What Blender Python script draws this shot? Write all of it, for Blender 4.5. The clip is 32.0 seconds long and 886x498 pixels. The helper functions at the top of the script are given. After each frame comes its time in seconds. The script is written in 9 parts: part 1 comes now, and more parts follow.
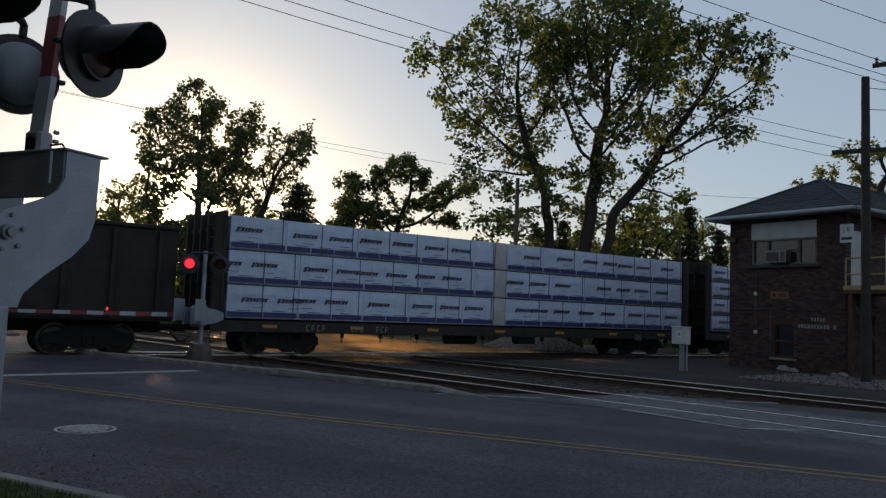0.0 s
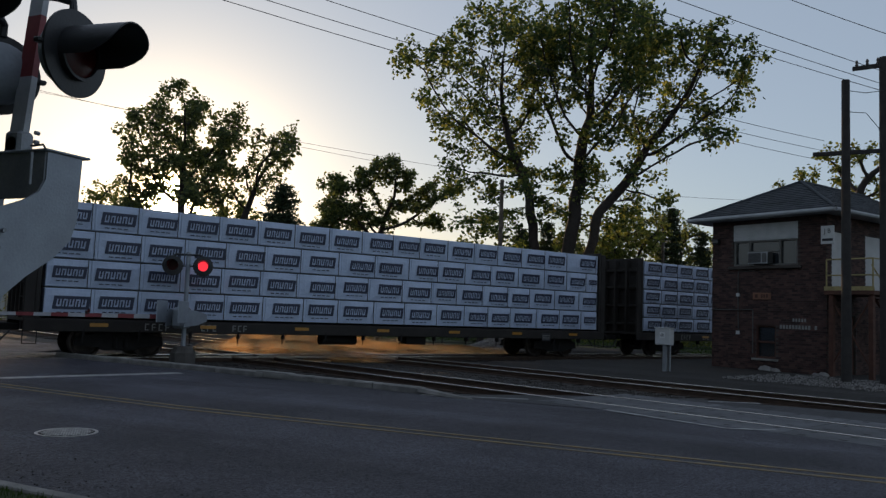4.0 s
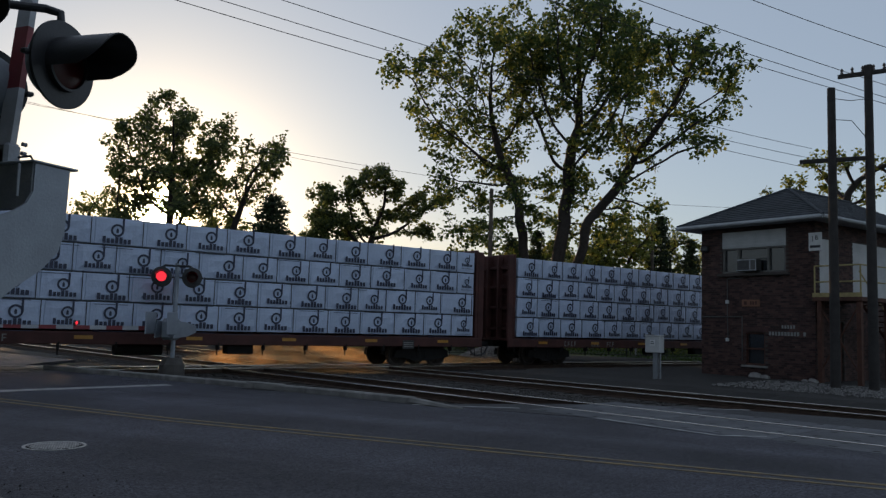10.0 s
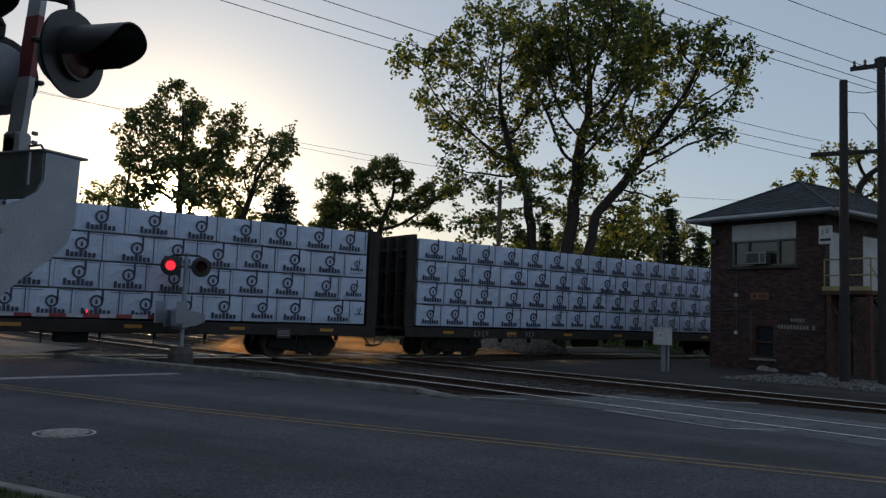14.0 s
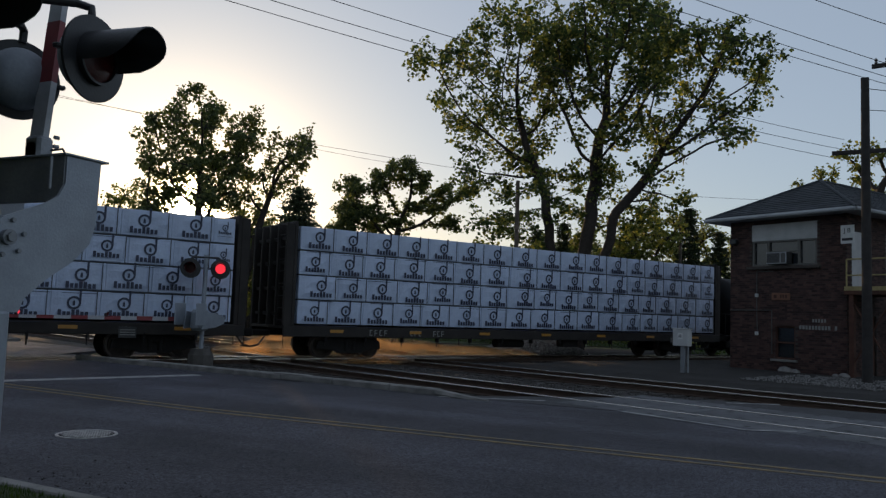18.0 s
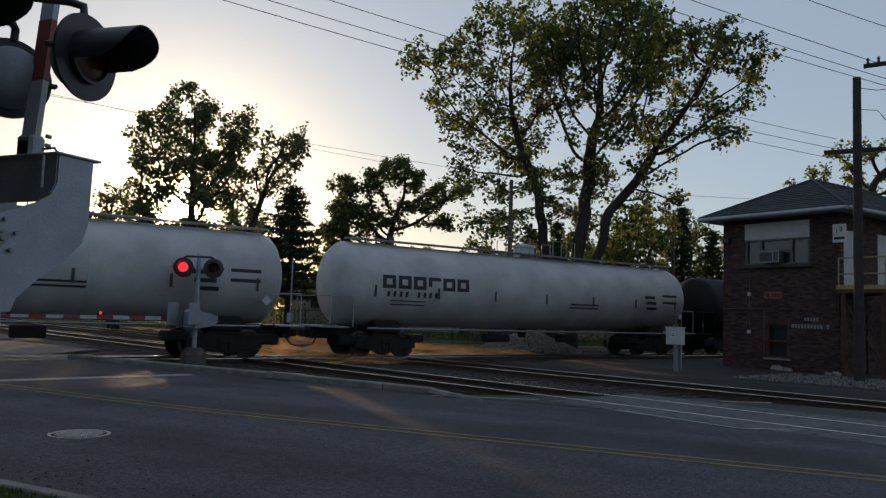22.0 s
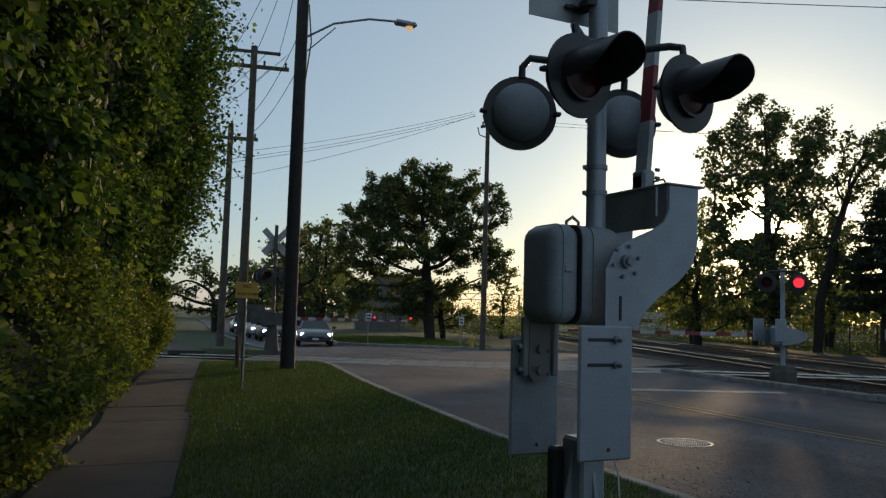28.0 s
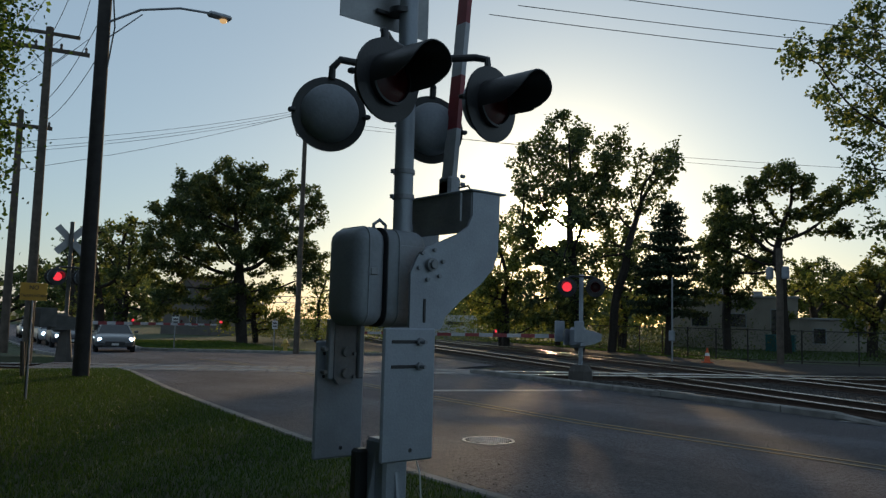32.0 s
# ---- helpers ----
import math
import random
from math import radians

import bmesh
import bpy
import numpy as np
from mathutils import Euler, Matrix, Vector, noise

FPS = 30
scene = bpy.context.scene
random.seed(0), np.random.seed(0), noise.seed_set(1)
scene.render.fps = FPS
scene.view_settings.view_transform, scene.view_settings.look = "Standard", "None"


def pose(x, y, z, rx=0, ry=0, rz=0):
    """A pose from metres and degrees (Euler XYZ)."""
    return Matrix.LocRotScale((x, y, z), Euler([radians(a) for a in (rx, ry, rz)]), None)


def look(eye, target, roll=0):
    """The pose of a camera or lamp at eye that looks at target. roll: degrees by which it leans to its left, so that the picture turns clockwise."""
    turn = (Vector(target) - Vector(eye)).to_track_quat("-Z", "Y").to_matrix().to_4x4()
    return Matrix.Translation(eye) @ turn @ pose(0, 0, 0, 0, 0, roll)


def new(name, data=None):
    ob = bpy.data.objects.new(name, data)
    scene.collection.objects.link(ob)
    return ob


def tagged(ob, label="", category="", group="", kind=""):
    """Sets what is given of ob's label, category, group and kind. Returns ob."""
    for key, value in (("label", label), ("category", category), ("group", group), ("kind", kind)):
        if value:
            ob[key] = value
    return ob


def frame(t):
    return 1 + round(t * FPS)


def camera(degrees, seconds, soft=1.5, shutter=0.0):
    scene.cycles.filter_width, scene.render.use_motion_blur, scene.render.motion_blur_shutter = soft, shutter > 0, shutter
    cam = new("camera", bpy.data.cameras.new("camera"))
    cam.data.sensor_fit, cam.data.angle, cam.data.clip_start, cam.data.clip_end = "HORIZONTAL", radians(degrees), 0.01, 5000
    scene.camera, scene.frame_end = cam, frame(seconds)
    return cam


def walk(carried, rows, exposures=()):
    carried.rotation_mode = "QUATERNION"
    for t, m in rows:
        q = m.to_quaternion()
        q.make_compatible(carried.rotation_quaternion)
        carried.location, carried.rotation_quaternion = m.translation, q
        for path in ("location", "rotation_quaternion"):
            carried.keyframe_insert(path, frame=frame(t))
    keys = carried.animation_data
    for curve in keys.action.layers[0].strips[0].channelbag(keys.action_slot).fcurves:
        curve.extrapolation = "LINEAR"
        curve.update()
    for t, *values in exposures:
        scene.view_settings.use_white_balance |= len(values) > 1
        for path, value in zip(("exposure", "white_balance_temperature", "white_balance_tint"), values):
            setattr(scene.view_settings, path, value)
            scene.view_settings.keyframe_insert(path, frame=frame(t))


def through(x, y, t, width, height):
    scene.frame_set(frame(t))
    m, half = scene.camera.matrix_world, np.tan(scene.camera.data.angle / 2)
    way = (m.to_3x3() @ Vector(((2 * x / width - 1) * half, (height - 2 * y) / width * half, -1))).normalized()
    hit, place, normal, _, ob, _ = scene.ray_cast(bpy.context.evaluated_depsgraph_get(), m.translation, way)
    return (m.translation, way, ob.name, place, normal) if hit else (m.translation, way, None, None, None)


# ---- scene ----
cam = camera(57.9, 32.0, soft=1.35)
PATH = [
    (0, look((0.049, 0.202, 1.652), (-4.140, 9.249, 2.430), 2.24)),
    (0.5, look((0.049, 0.202, 1.652), (-4.128, 9.253, 2.445), 2.25)),
    (1, look((0.049, 0.202, 1.652), (-4.099, 9.265, 2.461), 2.27)),
    (1.5, look((0.049, 0.202, 1.652), (-4.072, 9.276, 2.479), 2.31)),
    (2, look((0.049, 0.202, 1.652), (-4.063, 9.278, 2.499), 2.34)),
    (2.5, look((0.049, 0.202, 1.652), (-4.051, 9.281, 2.522), 2.21)),
    (3, look((0.049, 0.202, 1.652), (-3.985, 9.316, 2.461), 2.13)),
    (3.5, look((0.049, 0.202, 1.652), (-3.970, 9.324, 2.446), 2.16)),
    (5.5, look((0.049, 0.202, 1.652), (-3.931, 9.334, 2.524), 2.08)),
    (6, look((0.049, 0.202, 1.652), (-3.924, 9.336, 2.541), 2.16)),
    (6.5, look((0.049, 0.202, 1.652), (-3.914, 9.338, 2.561), 2.02)),
    (7, look((0.049, 0.202, 1.652), (-3.901, 9.342, 2.582), 1.82)),
    (7.5, look((0.049, 0.202, 1.652), (-3.887, 9.346, 2.601), 1.78)),
    (8, look((0.049, 0.202, 1.652), (-3.885, 9.345, 2.618), 1.76)),
    (8.5, look((0.049, 0.202, 1.652), (-3.870, 9.349, 2.634), 1.81)),
    (9, look((0.049, 0.202, 1.652), (-3.866, 9.349, 2.657), 1.78)),
    (9.5, look((0.049, 0.202, 1.652), (-3.857, 9.359, 2.595), 1.75)),
    (10, look((0.049, 0.202, 1.652), (-3.848, 9.365, 2.574), 1.69)),
    (10.5, look((0.049, 0.202, 1.652), (-3.840, 9.367, 2.591), 1.67)),
    (11, look((0.049, 0.202, 1.652), (-3.841, 9.368, 2.580), 1.63)),
    (11.5, look((0.049, 0.202, 1.652), (-3.869, 9.357, 2.563), 1.70)),
    (12, look((0.049, 0.202, 1.652), (-3.899, 9.351, 2.495), 1.78)),
    (12.5, look((0.049, 0.202, 1.652), (-3.942, 9.334, 2.474), 1.63)),
    (13, look((0.049, 0.202, 1.652), (-3.930, 9.339, 2.479), 1.85)),
    (13.5, look((0.049, 0.202, 1.652), (-3.921, 9.345, 2.448), 1.85)),
    (14, look((0.049, 0.202, 1.652), (-3.944, 9.334, 2.459), 2.09)),
    (14.5, look((0.049, 0.202, 1.652), (-3.929, 9.342, 2.450), 1.83)),
    (16.5, look((0.049, 0.202, 1.652), (-4.023, 9.297, 2.492), 1.88)),
    (17, look((0.049, 0.202, 1.652), (-4.060, 9.279, 2.502), 1.89)),
    (17.5, look((0.049, 0.202, 1.652), (-4.124, 9.251, 2.483), 1.96)),
    (18, look((0.049, 0.202, 1.652), (-4.146, 9.243, 2.467), 1.95)),
    (18.5, look((0.049, 0.202, 1.652), (-4.130, 9.249, 2.481), 1.87)),
    (19, look((0.049, 0.202, 1.652), (-4.124, 9.251, 2.490), 1.89)),
    (19.5, look((0.049, 0.202, 1.652), (-4.117, 9.259, 2.440), 1.90)),
    (20, look((0.049, 0.202, 1.652), (-4.108, 9.262, 2.446), 1.90)),
    (20.5, look((0.049, 0.202, 1.652), (-4.100, 9.265, 2.461), 1.83)),
    (21, look((0.049, 0.202, 1.652), (-4.093, 9.266, 2.481), 1.83)),
    (21.5, look((0.049, 0.202, 1.652), (-4.082, 9.271, 2.481), 1.85)),
    (22, look((0.049, 0.202, 1.652), (-4.073, 9.277, 2.458), 1.88)),
    (22.5, look((0.049, 0.202, 1.652), (-4.079, 9.278, 2.420), 1.90)),
    (23, look((0.049, 0.202, 1.652), (-4.079, 9.277, 2.430), 1.86)),
    (23.5, look((0.049, 0.202, 1.652), (-4.074, 9.278, 2.439), 1.81)),
    (24, look((0.059, 0.196, 1.651), (-4.092, 9.259, 2.437), 1.86)),
    (24.5, look((0.025, 0.140, 1.630), (-4.958, 8.776, 2.399), 2.10)),
    (24.6, look((0.018, 0.129, 1.626), (-5.267, 8.584, 2.382), 2.45)),
    (25, look((0.037, 0.033, 1.620), (-6.508, 7.557, 2.356), 2.15)),
    (25.2, look((0.046, -0.015, 1.616), (-7.133, 6.907, 2.352), 2.29)),
    (25.5, look((0.032, -0.066, 1.622), (-8.289, 5.431, 2.361), 1.96)),
    (26, look((0.008, -0.150, 1.632), (-9.359, 3.272, 2.367), 1.98)),
    (26.5, look((0.102, -0.291, 1.641), (-9.733, 1.375, 2.333), 2.72)),
    (28.5, look((0.043, -0.031, 1.639), (-8.398, 5.269, 2.450), 1.24)),
    (29, look((0.044, -0.011, 1.640), (-8.114, 5.715, 2.457), 1.22)),
    (29.5, look((0.051, -0.010, 1.637), (-7.969, 5.905, 2.477), 1.83)),
    (30, look((0.057, -0.009, 1.635), (-7.751, 6.178, 2.502), 2.14)),
    (30.5, look((0.063, -0.013, 1.635), (-7.684, 6.254, 2.485), 2.11)),
    (31, look((0.068, -0.017, 1.636), (-7.672, 6.257, 2.494), 1.96)),
    (31.5, look((0.073, -0.020, 1.636), (-7.660, 6.258, 2.517), 1.79)),
    (32, look((0.078, -0.024, 1.636), (-7.654, 6.254, 2.530), 1.50)),
]
walk(cam, PATH, exposures=[(0, 1.17, 6200, 11), (24.0, 1.17, 6200, 11), (26.0, 1.13, 6150, 7), (29.0, 1.12, 5750, 1), (32.0, 1.12, 5750, 1)])

# ---- world and sun ----
SUN = Vector((-0.681, 0.732, 0.118)).normalized()
wd = bpy.data.worlds.new("evening_sky")
scene.world = wd
wd.use_nodes = True
wn, wl = wd.node_tree.nodes, wd.node_tree.links
wn.clear()
sky = wn.new("ShaderNodeTexSky")
sky.sky_type = "NISHITA"
sky.sun_disc = False
sky.sun_elevation = math.asin(SUN.z)
sky.sun_rotation = math.atan2(SUN.x, SUN.y)
sky.altitude, sky.air_density, sky.dust_density, sky.ozone_density = 200, 1.0, 0.8, 1.5
bg_sky, bg_sun, add_w, out_w = (wn.new(n) for n in ("ShaderNodeBackground", "ShaderNodeBackground", "ShaderNodeAddShader", "ShaderNodeOutputWorld"))
hsv_w = wn.new("ShaderNodeHueSaturation")
hsv_w.inputs["Saturation"].default_value = 1.0
wl.new(sky.outputs[0], hsv_w.inputs["Color"])
# thin even haze under the clear sky
haze = wn.new("ShaderNodeMixRGB")
haze.blend_type, haze.inputs[0].default_value, haze.inputs[2].default_value = "ADD", 1.0, (4.6, 5.15, 6.0, 1)
wl.new(hsv_w.outputs[0], haze.inputs[1])
wl.new(haze.outputs[0], bg_sky.inputs[0])
bg_sky.inputs[1].default_value = 0.0248
# the bright hazy ring of sky close round the low sun, and its disc
tc, dot = wn.new("ShaderNodeTexCoord"), wn.new("ShaderNodeVectorMath")
dot.operation = "DOT_PRODUCT"
dot.inputs[1].default_value = SUN
wl.new(tc.outputs["Generated"], dot.inputs[0])


def wmath(op, a, b):
    n = wn.new("ShaderNodeMath")
    n.operation = op
    for i, v in enumerate((a, b)):
        if isinstance(v, (int, float)):
            n.inputs[i].default_value = v
        else:
            wl.new(v, n.inputs[i])
    return n.outputs[0]


pos_dot = wmath("MAXIMUM", dot.outputs["Value"], 0.0)
halo = wmath("ADD", wmath("MULTIPLY", wmath("POWER", pos_dot, 5000.0), 60.0), wmath("ADD", wmath("MULTIPLY", wmath("POWER", pos_dot, 120.0), 0.42), wmath("MULTIPLY", wmath("POWER", pos_dot, 12.0), 0.032)))
bg_sun.inputs[0].default_value = (1.0, 0.70, 0.34, 1)
wl.new(halo, bg_sun.inputs[1])
wl.new(bg_sky.outputs[0], add_w.inputs[0])
wl.new(bg_sun.outputs[0], add_w.inputs[1])
wl.new(add_w.outputs[0], out_w.inputs[0])

lamp = bpy.data.lights.new("sun", "SUN")
lamp.energy, lamp.angle, lamp.color = 1.15, radians(1.2), (1.0, 0.62, 0.30)
sun = new("sun", lamp)
sun.rotation_euler = SUN.to_track_quat("Z", "Y").to_euler()


# ---- materials ----
def mat(name, color, rough=0.8, metal=0.0, vary=0.25, scale=8.0, bump=0.2, bscale=60.0, tint=None, spec=0.5, island=0.0, objrand=0.0, coat=0.0):
    """A surface with stains at one scale and grain at another."""
    m = bpy.data.materials.new(name)
    m.use_nodes = True
    n, l = m.node_tree.nodes, m.node_tree.links
    b = n["Principled BSDF"]
    co = n.new("ShaderNodeTexCoord")
    n1, n2 = n.new("ShaderNodeTexNoise"), n.new("ShaderNodeTexNoise")
    n1.inputs["Scale"].default_value, n1.inputs["Detail"].default_value = scale, 6
    n2.inputs["Scale"].default_value, n2.inputs["Detail"].default_value = bscale, 4
    l.new(co.outputs["Object"], n1.inputs["Vector"])
    l.new(co.outputs["Object"], n2.inputs["Vector"])
    ramp = n.new("ShaderNodeValToRGB")
    c2 = tint or tuple(c * (1 - vary) for c in color)
    ramp.color_ramp.elements[0].position, ramp.color_ramp.elements[1].position = 0.35, 0.68
    ramp.color_ramp.elements[0].color, ramp.color_ramp.elements[1].color = (*c2, 1), (*color, 1)
    l.new(n1.outputs["Fac"], ramp.inputs["Fac"])
    last = ramp.outputs["Color"]
    mul = n.new("ShaderNodeMixRGB")
    mul.blend_type, mul.inputs["Fac"].default_value = "MULTIPLY", min(1.0, vary * 1.2)
    l.new(last, mul.inputs[1])
    l.new(n2.outputs["Fac"], mul.inputs[2])
    last = mul.outputs[0]
    if island or objrand:
        src = n.new("ShaderNodeNewGeometry").outputs["Random Per Island"] if island else n.new("ShaderNodeObjectInfo").outputs["Random"]
        hs = n.new("ShaderNodeHueSaturation")
        mr = n.new("ShaderNodeMapRange")
        mr.inputs["To Min"].default_value, mr.inputs["To Max"].default_value = 1 - (island or objrand), 1 + (island or objrand)
        l.new(src, mr.inputs["Value"])
        l.new(mr.outputs[0], hs.inputs["Value"])
        l.new(last, hs.inputs["Color"])
        last = hs.outputs[0]
    l.new(last, b.inputs["Base Color"])
    b.inputs["Roughness"].default_value, b.inputs["Metallic"].default_value = rough, metal
    b.inputs["Specular IOR Level"].default_value = spec
    b.inputs["Coat Weight"].default_value = coat
    if bump:
        bp = n.new("ShaderNodeBump")
        bp.inputs["Strength"].default_value, bp.inputs["Distance"].default_value = bump, 0.02
        l.new(n2.outputs["Fac"], bp.inputs["Height"])
        l.new(bp.outputs[0], b.inputs["Normal"])
    return m


def glow(name, color, strength):
    m = bpy.data.materials.new(name)
    m.use_nodes = True
    b = m.node_tree.nodes["Principled BSDF"]
    b.inputs["Base Color"].default_value = (*[c * 0.3 for c in color], 1)
    b.inputs["Emission Color"].default_value = (*color, 1)
    b.inputs["Emission Strength"].default_value = strength
    return m


def leafy(name, color, light, through=0.45, spread=0.35):
    """Leaves: each one its own shade, light shines through them."""
    m = bpy.data.materials.new(name)
    m.use_nodes = True
    n, l = m.node_tree.nodes, m.node_tree.links
    b = n["Principled BSDF"]
    tr, mx, ge, rp = n.new("ShaderNodeBsdfTranslucent"), n.new("ShaderNodeMixShader"), n.new("ShaderNodeNewGeometry"), n.new("ShaderNodeValToRGB")
    rp.color_ramp.elements[0].color, rp.color_ramp.elements[1].color = (*[c * (1 - spread) for c in color], 1), (*light, 1)
    e = rp.color_ramp.elements.new(0.6)
    e.color = (*color, 1)
    l.new(ge.outputs["Random Per Island"], rp.inputs[0])
    l.new(rp.outputs[0], b.inputs["Base Color"])
    b.inputs["Roughness"].default_value = 0.6
    b.inputs["Specular IOR Level"].default_value = 0.2
    br = n.new("ShaderNodeMixRGB")
    br.blend_type, br.inputs[0].default_value, br.inputs[2].default_value = "MULTIPLY", 1.0, (1.6, 1.55, 0.8, 1)
    l.new(rp.outputs[0], br.inputs[1])
    l.new(br.outputs[0], tr.inputs[0])
    mx.inputs[0].default_value = through
    l.new(b.outputs[0], mx.inputs[1])
    l.new(tr.outputs[0], mx.inputs[2])
    l.new(mx.outputs[0], n["Material Output"].inputs[0])
    return m


def glass(name, color=(0.02, 0.025, 0.03), rough=0.16):
    return mat(name, color, rough, 0, 0.1, 3, 0, spec=0.8)


def dusty(name, color, amount):
    """Thin floating dust: mostly clear, denser in wisps."""
    m = bpy.data.materials.new(name)
    m.use_nodes = True
    n, l = m.node_tree.nodes, m.node_tree.links
    n.remove(n["Principled BSDF"])
    co, ns, rp = n.new("ShaderNodeTexCoord"), n.new("ShaderNodeTexNoise"), n.new("ShaderNodeMapRange")
    ns.inputs["Scale"].default_value, ns.inputs["Detail"].default_value = 0.7, 3
    l.new(co.outputs["Object"], ns.inputs["Vector"])
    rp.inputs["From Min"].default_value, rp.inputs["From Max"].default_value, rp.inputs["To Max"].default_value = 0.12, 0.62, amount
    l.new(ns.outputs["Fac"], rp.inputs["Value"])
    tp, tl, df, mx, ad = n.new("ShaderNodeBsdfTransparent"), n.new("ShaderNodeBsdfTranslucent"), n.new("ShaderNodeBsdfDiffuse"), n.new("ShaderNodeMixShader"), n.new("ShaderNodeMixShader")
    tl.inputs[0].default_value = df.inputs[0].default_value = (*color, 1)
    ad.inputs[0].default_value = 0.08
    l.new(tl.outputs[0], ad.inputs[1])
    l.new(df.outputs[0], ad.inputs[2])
    # thins out upwards and towards the ends of the veil
    sp = n.new("ShaderNodeSeparateXYZ")
    l.new(co.outputs["Generated"], sp.inputs[0])

    def mth(op, a, b):
        k = n.new("ShaderNodeMath")
        k.operation = op
        for i, v in enumerate((a, b)):
            if isinstance(v, (int, float)):
                k.inputs[i].default_value = v
            else:
                l.new(v, k.inputs[i])
        return k.outputs[0]

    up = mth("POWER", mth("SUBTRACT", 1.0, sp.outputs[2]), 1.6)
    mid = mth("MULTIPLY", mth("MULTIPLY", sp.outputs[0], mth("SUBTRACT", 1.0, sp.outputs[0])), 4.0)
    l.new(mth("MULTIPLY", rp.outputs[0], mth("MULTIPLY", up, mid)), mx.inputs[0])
    l.new(tp.outputs[0], mx.inputs[1])
    l.new(ad.outputs[0], mx.inputs[2])
    l.new(mx.outputs[0], n["Material Output"].inputs[0])
    return m


